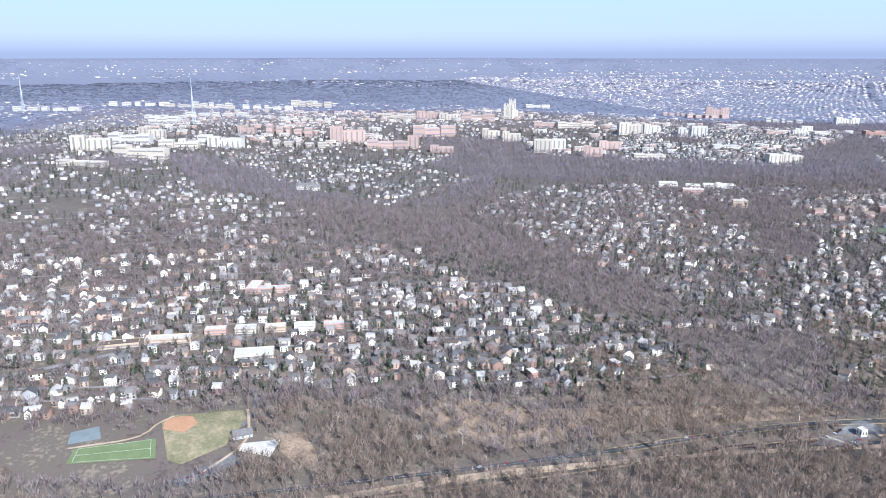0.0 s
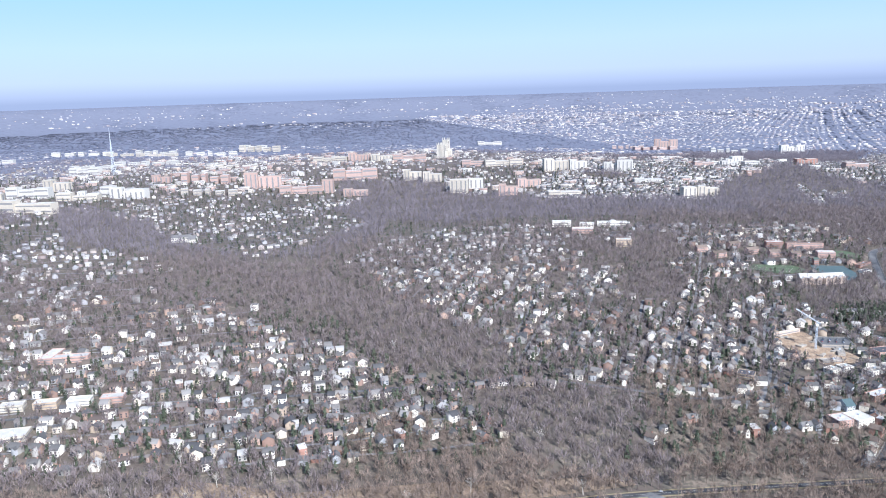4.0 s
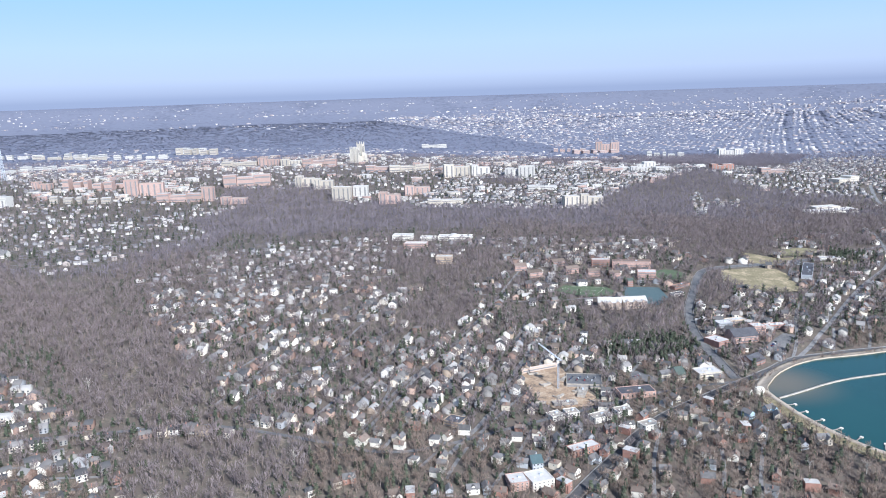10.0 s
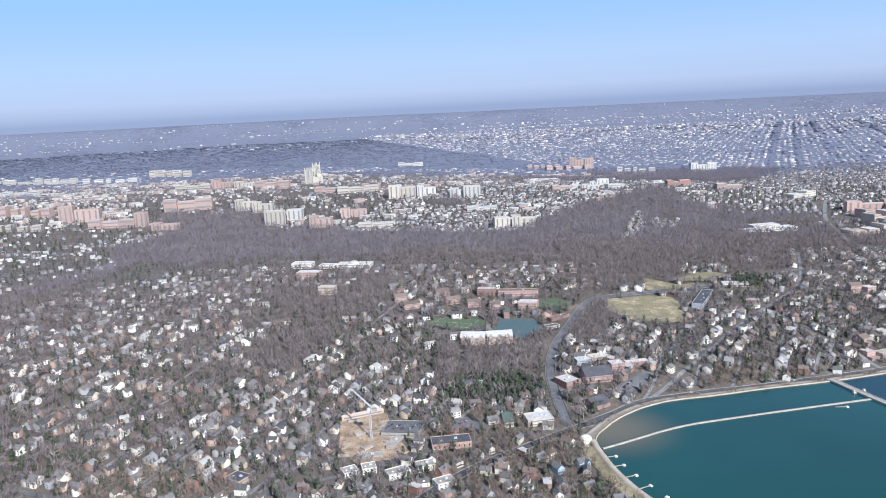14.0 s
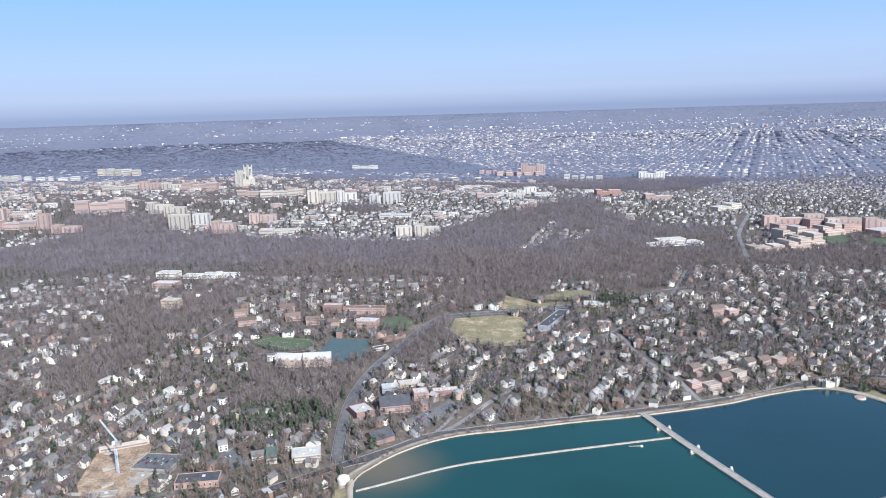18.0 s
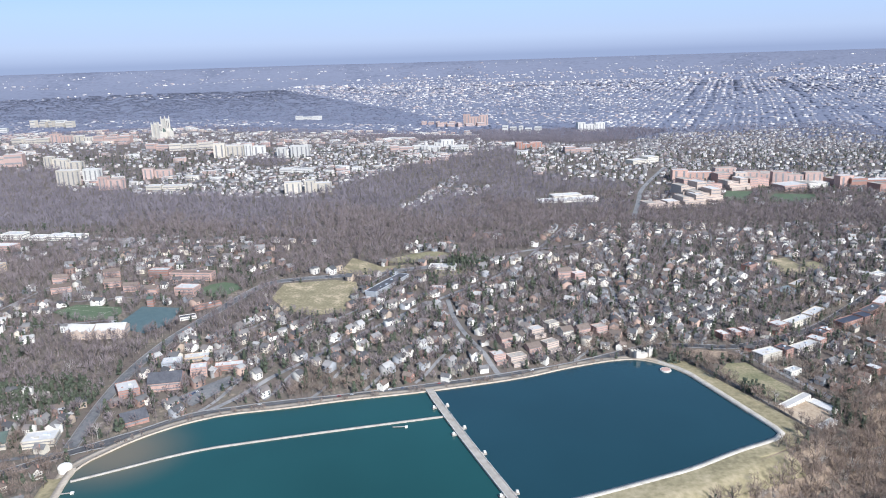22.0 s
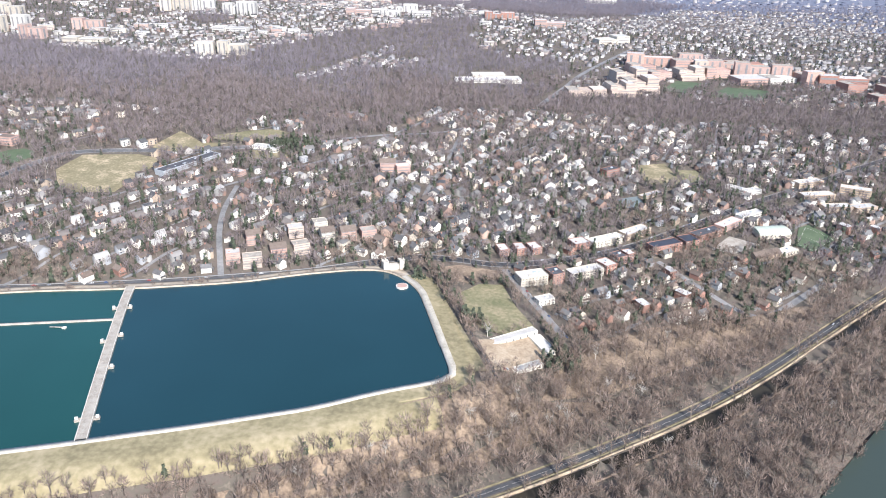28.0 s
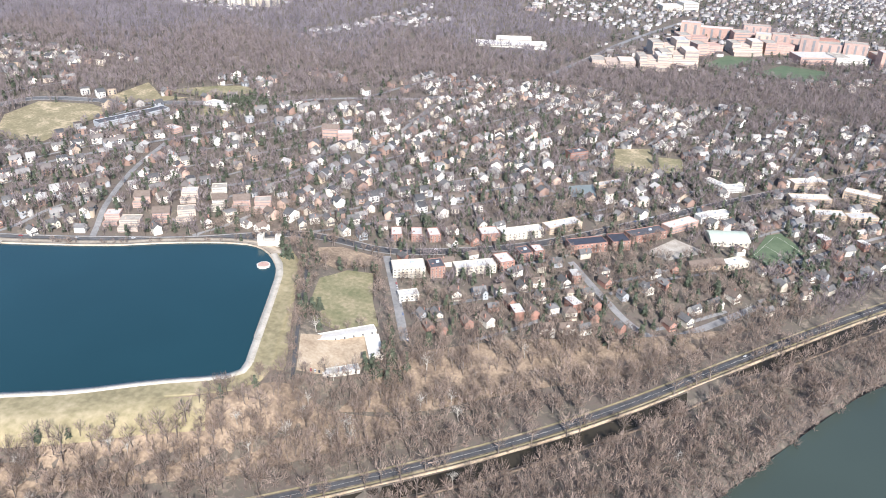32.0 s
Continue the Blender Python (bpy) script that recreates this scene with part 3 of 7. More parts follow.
# ---- roads ----
MACARTHUR = [(389, 445), (440, 500), (480, 553), (520, 581), (551, 601), (583, 624), (611, 648), (635, 655), (701, 667), (755, 677), (813, 691), (877, 715), (905, 727),
             (937, 727), (965, 724), (994, 736), (1030, 755), (1060, 778), (1102, 817), (1164, 874), (1224, 921), (1278, 967), (1400, 1060)]
LINES = [
    (MACARTHUR, 4.8, "two-lane asphalt avenue with worn markings"),
    ([(557, 612), (555, 655), (556, 700), (567, 748), (585, 788), (611, 850), (630, 866), (700, 878), (770, 905)], 6.0, "wide asphalt road curving uphill past the school"),
    ([(620, 652), (662, 695), (719, 767), (765, 819), (814, 870), (850, 930), (905, 1060)], 3.2, "straight street cutting diagonally between houses"),
    ([(-420, 460), (-228, 496), (-194, 508), (-115, 518), (-35, 533), (49, 541), (116, 549), (160, 556), (199, 564), (273, 540), (311, 523), (341, 525), (389, 548), (440, 570), (500, 596), (557, 607)], 3.2, "long grey road between rows of houses"),
    ([(-330, 430), (-240, 480), (-215, 498)], 4.0, "grey side road at the shops"),
    ([(967, 720), (983, 686), (999, 650)], 4.4, "short street with parked cars beside the park"),
    ([(1066, 753), (1084, 726), (1100, 706), (1116, 697), (1134, 712), (1168, 748)], 4.2, "residential street bending above the slope"),
    ([(1001, 1120), (1040, 1240), (1068, 1334), (1159, 1516)], 6.0, "road climbing out of the wooded valley"),
    ([(800, 690), (775, 760), (770, 815)], 3.6, "residential street away from the shore"),
    ([(780, 905), (850, 960), (905, 980), (930, 1010)], 4.5, "pale road around the wood's edge"),
    ([(296, 534), (321, 593), (339, 645)], 2.8, "narrow residential street between gardens"),
    ([(354, 520), (380, 564), (398, 618), (420, 671)], 3.0, "residential street running uphill"),
    ([(342, 641), (358, 680), (387, 743), (412, 811), (447, 905), (484, 1015)], 2.3, "long straight street up the hillside"),
    ([(300, 552), (311, 581), (322, 612), (333, 632)], 2.4, "narrow residential street between gardens"),
    ([(900, 752), (904, 783), (909, 845), (917, 891), (925, 978)], 3.4, "straight street climbing away from the shore"),
    ([(835, 760), (849, 771), (870, 791), (882, 820), (877, 896)], 3.0, "curving street above the shore"),
    ([(917, 926), (940, 1000), (964, 1081)], 2.6, "street lined by white terraced houses"),
    ([(955, 937), (998, 1067)], 2.6, "street lined by white terraced houses"),
    ([(1003, 930), (1018, 908), (1028, 865), (1045, 839)], 2.6, "bending residential street"),
    ([(1104, 955), (1146, 1065)], 2.6, "street lined by white terraced houses"),
]
for n, (line, width, label) in enumerate(LINES):
    strip("road", line, width, DARKROAD if n == 0 else ASPHALT if n == 1 else STREET if n != 3 else ASPHALT, 0.32, label=label, pad=0.4 if n in (0, 3) else 2.0 if n < 10 else -0.5)
    for side in (-1, 1) if n < 2 else ():
        strip("pavement", line, 0.5, STREET, 0.42, shift=side * (width / 2 + 0.7), thick=0.3, label="pale concrete pavement beside the road", category="pavement", pad=None)
strip("road", CANAL_ROAD, 3.8, DARKROAD, 0.3, label="dark asphalt road along the canal", pad=1.0)
strip("trim", CANAL_ROAD[8:], 0.8, SAND, 0.3, shift=-4.2, thick=0.9, label="low stone wall between road and canal", category="wall", pad=None)
strip("water", CANAL_ROAD[8:], 6.0, WATER_C, 0.25, shift=-8.5, label="murky brown canal water", category="water", pad=0.0)
strip("pavement", CANAL_ROAD, 1.1, LITTER, 0.5, shift=-13.0, thick=0.8, label="sandy towpath beside the canal", category="path", pad=-0.2)
for side in (-1, 1):
    strip("trim", CANAL_ROAD[3:], 0.9, BANKGRASS, 0.26, shift=side * 3.0, label="pale gravel verge of the canal road", category="verge", pad=0.2)
strip("trim", CANAL_ROAD, 0.07, WHITE, 0.34, shift=0.0, label="painted centre line", category="marking", pad=None)
strip("track", [(1012, 622), (1036, 639), (1056, 646), (1077, 662), (1093, 672), (1113, 685), (1134, 700), (1160, 726)], 4.5, LITTER, 0.3, label="tan dirt track through the woods", category="track", pad=0.5)
# shade of a sunken, tree-lined lane laid down as a dark strip
strip("track", [(927, 704), (940, 668), (954, 628), (964, 602)], 1.6, DARKROAD, 0.35, label="dark strip standing for the shaded lane below the bank", category="track", pad=0.0)
strip("track", [(-60, 345), (20, 366), (75, 377), (130, 388), (200, 396), (262, 400)], 4.2, SAND, 0.4, label="wide sandy track beside the canal", category="track", pad=0.0)
strip("water", [(150, 396), (205, 404), (262, 404), (330, 404)], 4.5, WATER_C, 0.3, label="murky brown canal water", category="water", pad=0.0)
strip("pavement", [(225, 411), (232, 404), (236, 398)], 1.6, PATHWAY, 1.0, label="pale footbridge over the canal", category="bridge", thick=0.4, pad=0.0)
river = [tuple(q) for q in dense(RIVERBANK, 12)] + [(2600, 900), (2600, -900), (-900, -900)]
patch("water", river, WATER_R, label="calm dull green river", category="water", level=-21.2, keep=False)

# ---- fields, banks and yards ----
patch("lawn", [(942, 684), (952, 698), (966, 700), (974, 676), (984, 656), (968, 646), (954, 647), (946, 664)], LAWN, 0.4, "small park lawn beside the apartment blocks")
patch("field", [(627, 824), (632, 856), (674, 864), (693, 858), (696, 843), (692, 818), (689, 790), (664, 786), (643, 797)], DRYFIELD, 0.4, "worn straw-coloured playing field with bare patches", "field")
patch("field", [(709, 912), (718, 923), (742, 942), (760, 951), (776, 944), (771, 926), (740, 911)], LAWN, 0.4, "oval green field at the wood's edge", "field")
patch("field", [(676, 882), (684, 926), (698, 914), (712, 900), (735, 905), (722, 890), (697, 873)], DRYFIELD, 0.4, "dry grass margin above the playing field", "field")
patch("sports_court", [(521, 783), (527, 812), (559, 807), (560, 778), (546, 761), (530, 769)], TEAL, 0.5, "teal-painted tennis courts behind the school", "court")
patch("field", [(459, 806), (472, 820), (510, 812), (516, 800), (510, 790), (487, 787)], TURF, 0.5, "green sports field of the school", "field")
patch("field", [(562, 845), (570, 857), (580, 862), (592, 857), (597, 846), (590, 833), (580, 829), (567, 834)], TURF, 0.45, "small round green school field", "field")
patch("field", [(1168, 798), (1180, 828), (1189, 834), (1201, 814), (1178, 790)], TURF, 0.4, "bright green artificial turf pitch", "field")
patch("yard", [(1106, 779), (1124, 803), (1143, 793), (1120, 775)], CONCRETE, 0.4, "grey schoolyard paving", "yard")
patch("field", [(1078, 935), (1105, 947), (1111, 898), (1081, 891)], DRYFIELD, 0.4, "straw-coloured park field", "field")
patch("field", [(1112, 932), (1129, 934), (1132, 911), (1113, 900)], LAWN, 0.4, "dull green park field", "field")
patch("sports_court", [(1052, 853), (1069, 863), (1073, 844), (1057, 837)], BLUECOURT, 0.4, "faded blue-green tennis court", "court")
patch("field", [(1154, 1244), (1185, 1306), (1220, 1297), (1181, 1232)], TURF, 0.6, "green stadium pitch of the university", "field")
patch("field", [(1206, 1225), (1242, 1278), (1292, 1262), (1264, 1207)], TURF, 0.6, "green university pitch with white lines", "field")
patch("field", [(-201, 368), (-202, 380), (-161, 391), (-156, 375)], PITCH, 0.4, "green soccer pitch in the park", "field")
patch("field", [(-163, 406), (-160, 414), (-120, 421), (-114, 410), (-119, 398), (-121, 388), (-141, 371), (-149, 374), (-156, 390)], LAWN, 0.35, "straw and green baseball outfield", "field")
patch("clay_infield", [(-160, 399), (-162, 409), (-154, 413), (-147, 413), (-142, 406), (-147, 397)], CLAY, 0.5, "reddish clay baseball infield", "field", kind="")
patch("sports_court", [(-207, 383), (-210, 394), (-197, 401), (-191, 389)], BLUECOURT, 0.45, "blue tennis courts beside the pitch", "court")
patch("yard", [(-142, 357), (-136, 352), (-110, 374), (-115, 381)], ASPHALT, 0.45, "grey car park at the wood's edge", "car park")
patch("yard", [(212, 402), (254, 428), (266, 418), (233, 396)], ASPHALT, 0.4, "asphalt car park by the canal", "car park")
patch("yard", [(954, 633), (983, 653), (993, 632), (976, 616), (963, 608)], SAND, 0.4, "sandy gravel works yard", "yard")
patch("bare_slope", [(924, 702), (936, 668), (950, 630), (960, 604), (949, 600), (944, 622), (933, 658), (921, 692)], BANKGRASS, 0.35, "straw-coloured grass below the reservoir bank", "ground")
patch("building_site", [(408, 628), (438, 640), (444, 612), (456, 585), (450, 577), (425, 572), (412, 592)], PIT, 0.5, "orange-brown dug earth of a building site", "building site")
patch("yard", [(482, 621), (491, 629), (508, 612), (498, 605)], ASPHALT, 0.45, "church car park", "car park")
patch("yard", [(598, 664), (625, 690), (634, 684), (610, 658)], ASPHALT, 0.45, "small car park beside the avenue", "car park")
patch("bare_slope", [(1000, 640), (1050, 672), (1090, 688), (1118, 688), (1150, 720), (1140, 700), (1105, 668), (1060, 640), (1020, 612), (985, 598)], LITTER, 0.35, "open slope of dry grass and orange leaf litter", "ground", keep=False)
patch("bare_slope", [(880, 548), (940, 582), (965, 600), (985, 598), (1020, 606), (1000, 585), (960, 556), (900, 528)], LITTER, 0.33, "open slope of dry grass and orange leaf litter", "ground", keep=False)
patch("bare_slope", [(600, 478), (650, 472), (720, 480), (800, 498), (870, 528), (905, 545), (900, 528), (860, 500), (800, 478), (700, 452), (600, 450)], LITTER, 0.33, "open slope of dry grass and orange leaf litter", "ground", keep=False)
patch("bare_slope", [(-20, 425), (0, 440), (60, 430), (140, 440), (230, 445), (250, 436), (130, 415), (20, 388)], LITTER, 0.33, "dry leaf litter on the wooded slope", "ground", keep=False)

strip("pavement", [(-205, 380), (-168, 391), (-166, 404), (-158, 413)], 1.3, SAND, 0.5, label="tan path between the playing fields", category="path", pad=0.0)
strip("pavement", [(-117, 422), (-112, 405), (-110, 392), (-118, 378), (-130, 362)], 1.6, SAND, 0.5, label="tan path round the baseball field", category="path", pad=0.0)
patch("bare_slope", [(-96, 396), (-80, 402), (-70, 385), (-66, 366), (-78, 372), (-90, 384)], LITTER, 0.4, "orange leaf litter at the wood's edge", "ground")
strip("road", [(-119, 446), (-114, 432), (-113, 418), (-116, 404)], 2.2, ASPHALT, 0.45, label="drive into the park", pad=0.5)


def field_lines(corners, mat_lines=WHITE):
    """White lines along the edges and the middle of a pitch."""
    q = [Vector((*c, 0)) for c in corners]
    mid = sum(q, Vector()) / 4
    q = [mid + (c - mid) * 0.88 for c in q]
    half = [(q[0] + q[1]) / 2, (q[2] + q[3]) / 2]
    for a, b in ((q[0], q[1]), (q[1], q[2]), (q[2], q[3]), (q[3], q[0]), half):
        strip("trim", [(a.x, a.y), (b.x, b.y)], 0.12, mat_lines, 0.62, label="painted pitch line", category="marking", pad=None, rounds=0)


field_lines([(-201, 368), (-202, 380), (-161, 391), (-156, 375)])
field_lines([(461, 806), (473, 818), (512, 810), (498, 790)])
field_lines([(1168, 798), (1185, 831), (1201, 814), (1178, 790)])

# ---- where woods stand ----
for poly in (
    [(75, 1144), (150, 1085), (266, 1110), (359, 1080), (443, 1042), (562, 1003), (647, 978), (669, 903), (699, 903), (736, 985), (832, 1034), (923, 1070), (991, 1088), (1117, 1082), (1232, 1080), (1315, 1075), (1800, 1040),
     (1800, 1120), (1367, 1151), (1256, 1176), (1111, 1172), (1043, 1165), (1010, 1200), (1042, 1295), (1054, 1382), (977, 1382), (918, 1470), (905, 1514), (925, 1659), (878, 1676), (812, 1588), (753, 1515), (698, 1472),
     (634, 1391), (599, 1281), (557, 1261), (436, 1306), (313, 1336), (285, 1395), (200, 1403), (171, 1471), (129, 1610), (64, 1571), (-41, 1590), (-42, 1448), (24, 1403), (-32, 1281), (45, 1128)],
    [(-436, 1203), (-414, 1259), (-274, 1155), (-218, 1048), (-132, 943), (-69, 909), (-18, 930), (6, 1007), (45, 1128), (75, 1144), (67, 977), (33, 936), (19, 827), (58, 749), (121, 743), (146, 682), (185, 633),
     (195, 581), (156, 562), (123, 578), (79, 640), (53, 676), (17, 707), (-17, 756), (-57, 815), (-133, 865), (-187, 919), (-259, 950), (-314, 978)],
    [(160, 556), (254, 534), (275, 541), (255, 477), (236, 430), (180, 430), (134, 453), (183, 465), (183, 509)],
    [(-140, 430), (-84, 447), (81, 442), (134, 453), (250, 460), (296, 448), (375, 458), (420, 440), (500, 445), (560, 470), (620, 470), (650, 440), (600, 250), (-900, 100), (-900, 330), (-310, 350), (-205, 352), (-150, 350), (-100, 368), (-82, 400)],
    [(291, 895), (293, 975), (310, 945), (361, 932), (410, 978), (435, 941), (406, 852), (369, 818), (333, 844)],
    [(338, 804), (375, 817), (385, 764), (362, 693), (334, 724), (307, 741)],
    [(477, 739), (500, 775), (552, 764), (586, 780), (546, 701), (519, 665), (498, 681), (465, 684)],
    [(936, 2471), (870, 2300), (880, 1900), (1051, 1830), (1198, 1955), (1390, 2239), (1305, 2372), (1184, 2560), (1009, 2545)],
    [(640, 470), (800, 510), (900, 545), (945, 575), (962, 600), (1000, 640), (1060, 680), (1116, 686), (1165, 735), (1230, 790), (1420, 960), (1900, 1120), (1900, 940), (1246, 702), (1175, 600), (1126, 560), (990, 446), (640, 370)],
    [(590, 800), (625, 850), (632, 800), (600, 755), (580, 740)],
    [(640, 880), (700, 905), (730, 955), (660, 970), (600, 960)],
    [(560, 1990), (720, 1900), (860, 1880), (880, 2060), (700, 2080)],
):
    mark(wooded, poly)
patch("bare_slope", [(927, 714), (940, 720), (962, 717), (966, 709), (952, 708), (946, 697), (936, 700)], LITTER, 0.4, "tan winter grass at the park corner", "ground")
for hx, hy, hr in ((-480, 1130, 40), (-600, 980, 60), (-350, 1160, 40), (-700, 1250, 60), (-330, 700, 26), (-420, 850, 34), (480, 1560, 40), (1010, 1330, 40), (1250, 1420, 40), (820, 980, 35), (380, 1150, 60)):
    wooded |= np.hypot(cx - hx, cy - hy) < hr * (1 + 0.3 * np.sin(cx / 17.0) * np.sin(cy / 13.0))
for x0, y0, x1, y1 in ((722, 1164, 800, 1415), (786, 1280, 838, 1350)):
    wooded &= ~((np.abs((cx - x0) * (y1 - y0) - (cy - y0) * (x1 - x0)) / math.hypot(x1 - x0, y1 - y0) < (9 if x0 < 780 else 24)) & (cy > y0) & (cy < y1))
wooded &= ~(np.hypot((cx - 985) / 1.6, cy - 1262) < 38)


# ---- buildings ----
PANES = {}


def pane_mesh(w, h):
    """A framed window, standing a little proud of its wall; its front looks to -y."""
    key = (round(w, 2), round(h, 2))
    if key not in PANES:
        bm = bmesh.new()
        wall_box(bm, -w / 2, -0.07, -h / 2, w / 2, 0.05, h / 2, index=0)
        wall_box(bm, -w * 0.42, -0.10, -h * 0.42, w * 0.42, 0.0, h * 0.42, index=1)
        me = bpy.data.meshes.new("window")
        bm.to_mesh(me)
        bm.free()
        me.materials.append(WHITE)
        me.materials.append(GLASS)
        PANES[key] = me
    return PANES[key]


def add_window(parent, x, y, z, turn, w, h):
    ob = new("window", pane_mesh(w, h))
    ob.parent = parent
    ob.matrix_basis = pose(x, y, z, 0, 0, turn)
    return ob


def gable(bm, x0, y0, x1, y1, z0, rise, over=0.3, thick=0.14, along="x"):
    """A ridged roof of two thick slopes."""
    if along == "x":
        pts = [(x0 - over, y0 - over), (x1 + over, y0 - over), (x1 + over, (y0 + y1) / 2), (x0 - over, (y0 + y1) / 2), (x0 - over, y1 + over), (x1 + over, y1 + over)]
    else:
        pts = [(x1 + over, y0 - over), (x1 + over, y1 + over), ((x0 + x1) / 2, y1 + over), ((x0 + x1) / 2, y0 - over), (x0 - over, y0 - over), (x0 - over, y1 + over)]
    run = (y1 - y0 if along == "x" else x1 - x0) / 2
    drop = over * rise / run
    zz = [z0 - drop, z0 - drop, z0 + rise, z0 + rise, z0 - drop, z0 - drop]
    lo = [bm.verts.new((*q, z)) for q, z in zip(pts, zz)]
    hi = [bm.verts.new((*q, z + thick)) for q, z in zip(pts, zz)]
    for q in ((0, 1, 2, 3), (3, 2, 5, 4)):
        bm.faces.new([hi[i] for i in q])
        bm.faces.new([lo[i] for i in reversed(q)])
    for a, b in ((0, 1), (1, 2), (2, 5), (5, 4), (4, 3), (3, 0)):
        bm.faces.new([lo[a], lo[b], hi[b], hi[a]])


def gable_wall(bm, x0, y0, x1, y1, z0, z1, rise, along="x"):
    wall_box(bm, x0, y0, z0, x1, y1, z1)
    ends = [[(x0, y0), (x0, y1), (x0, (y0 + y1) / 2)], [(x1, y0), (x1, y1), (x1, (y0 + y1) / 2)]] if along == "x" else \
           [[(x0, y0), (x1, y0), ((x0 + x1) / 2, y0)], [(x0, y1), (x1, y1), ((x0 + x1) / 2, y1)]]
    tri = [[bm.verts.new((*q, z)) for q, z in zip(e, (z1, z1, z1 + rise))] for e in ends]
    bm.faces.new(tri[0])
    bm.faces.new(tri[1])
    for a, b in ((0, 2), (2, 1)):
        bm.faces.new([tri[0][a], tri[1][a], tri[1][b], tri[0][b]])


def block(name, p1, p2, depth, h, wall, roof, label, category="building", storeys=3, bays=5, sides=2, units=2, parapet=0.35, group="", top="flat", sunk=1.0, bands=False, columns=0):
    """A building on the front edge p1-p2, running back from it."""
    w = math.hypot(p2[0] - p1[0], p2[1] - p1[1])
    turn = math.degrees(math.atan2(p2[1] - p1[1], p2[0] - p1[0]))
    nx, ny = -(p2[1] - p1[1]) / w, (p2[0] - p1[0]) / w
    foot = [p1, p2, (p2[0] + nx * depth, p2[1] + ny * depth), (p1[0] + nx * depth, p1[1] + ny * depth)]
    mark(taken, foot, 2.5 if p1[1] - 0.32 * p1[0] < 560 else 5.0)
    z = min(h1(*q) for q in foot[:2])
    e = thing(name, p1[0], p1[1], z, turn, label, category, group)
    bm = bmesh.new()
    rise = 0.42 * depth / 2 * 1.3
    if top == "gable":
        gable_wall(bm, 0, 0, w, depth, -sunk, h, rise)
        part("wall", bm, wall, e)
        bm = bmesh.new()
        gable(bm, 0, 0, w, depth, h, rise, 0.35)
        part("roof", bm, roof, e)
    else:
        wall_box(bm, 0, 0, -sunk, w, depth, h)
        part("wall", bm, wall, e)
        bm = bmesh.new()
        wall_box(bm, 0.3, 0.3, h - 0.3, w - 0.3, depth - 0.3, h + 0.06)
        deck = part("roof", bm, roof, e)
        bm = bmesh.new()
        t = 0.28
        wall_box(bm, -0.06, -0.06, h - 0.1, w + 0.06, t, h + parapet)
        wall_box(bm, -0.06, depth - t, h - 0.1, w + 0.06, depth + 0.06, h + parapet)
        wall_box(bm, -0.06, t, h - 0.1, t, depth - t, h + parapet)
        wall_box(bm, w - t, t, h - 0.1, w + 0.06, depth - t, h + parapet)
        part("parapet", bm, wall, e)
        for k in range(units):
            ux, uy = w * (0.2 + 0.6 * ((k * 0.618 + 0.1) % 1)), depth * (0.3 + 0.4 * ((k * 0.37 + 0.3) % 1))
            bm = bmesh.new()
            s = 0.5 + 0.35 * (k % 3)
            wall_box(bm, ux - s, uy - s * 0.7, h, ux + s, uy + s * 0.7, h + 0.5 + 0.4 * (k % 2))
            part("roof_unit", bm, STEEL if k % 2 else wall, deck)
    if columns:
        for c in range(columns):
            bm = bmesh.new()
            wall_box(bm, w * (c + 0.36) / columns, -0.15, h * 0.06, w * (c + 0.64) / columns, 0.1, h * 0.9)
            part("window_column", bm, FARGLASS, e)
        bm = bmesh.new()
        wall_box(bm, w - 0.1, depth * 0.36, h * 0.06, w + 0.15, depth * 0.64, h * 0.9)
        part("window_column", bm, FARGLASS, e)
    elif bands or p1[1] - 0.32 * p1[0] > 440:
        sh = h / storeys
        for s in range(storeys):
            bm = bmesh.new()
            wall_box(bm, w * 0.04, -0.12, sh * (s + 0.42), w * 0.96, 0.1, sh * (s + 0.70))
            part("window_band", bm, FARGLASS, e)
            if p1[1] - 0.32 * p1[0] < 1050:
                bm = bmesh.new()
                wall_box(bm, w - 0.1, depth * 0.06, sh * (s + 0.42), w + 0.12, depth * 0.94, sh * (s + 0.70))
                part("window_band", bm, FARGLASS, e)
    elif bays and storeys:
        sh = h / storeys
        ww, wh = min(0.95, w / bays * 0.55), sh * 0.55
        for s in range(storeys):
            for b in range(bays):
                add_window(e, w * (b + 0.5) / bays, 0, sh * (s + 0.55), 0, ww, wh)
            for b in range(sides):
                add_window(e, w, depth * (b + 0.5) / sides, sh * (s + 0.55), 90, ww, wh)
                add_window(e, 0, depth * (b + 0.5) / sides, sh * (s + 0.55), -90, ww, wh)
    return e


G = "brick apartment blocks along the avenue"
block("apartment_block", (977, 700), (993, 707), 10, 6.2, CREAM, PALEROOF, "cream apartment block with white flat roof", storeys=4, bays=8, sides=4, units=4, group=G)
block("apartment_block", (996, 707), (1003, 711), 10, 6.8, BRICK, DARKROOF, "red brick block with solar panels on the roof", storeys=4, bays=4, sides=4, group=G)
block("apartment_block", (1008, 715), (1028, 726), 8, 5.0, CREAM, PALEROOF, "long cream apartment block with pale flat roof", storeys=3, bays=9, sides=3, group=G)
block("apartment_block", (1030, 728), (1037, 733), 11, 5.6, BRICK, PALEROOF, "narrow red brick apartment block", storeys=3, bays=3, sides=4, group=G)
block("apartment_block", (1039, 742), (1045, 746), 9, 5.4, BRICK, DARKROOF, "red brick apartment block with dark roof", storeys=3, bays=3, sides=3, group=G)
block("apartment_block", (1046, 748), (1051, 751), 8, 5.4, BRICK, PALEROOF, "narrow red brick apartment block", storeys=3, bays=3, sides=3, group=G)
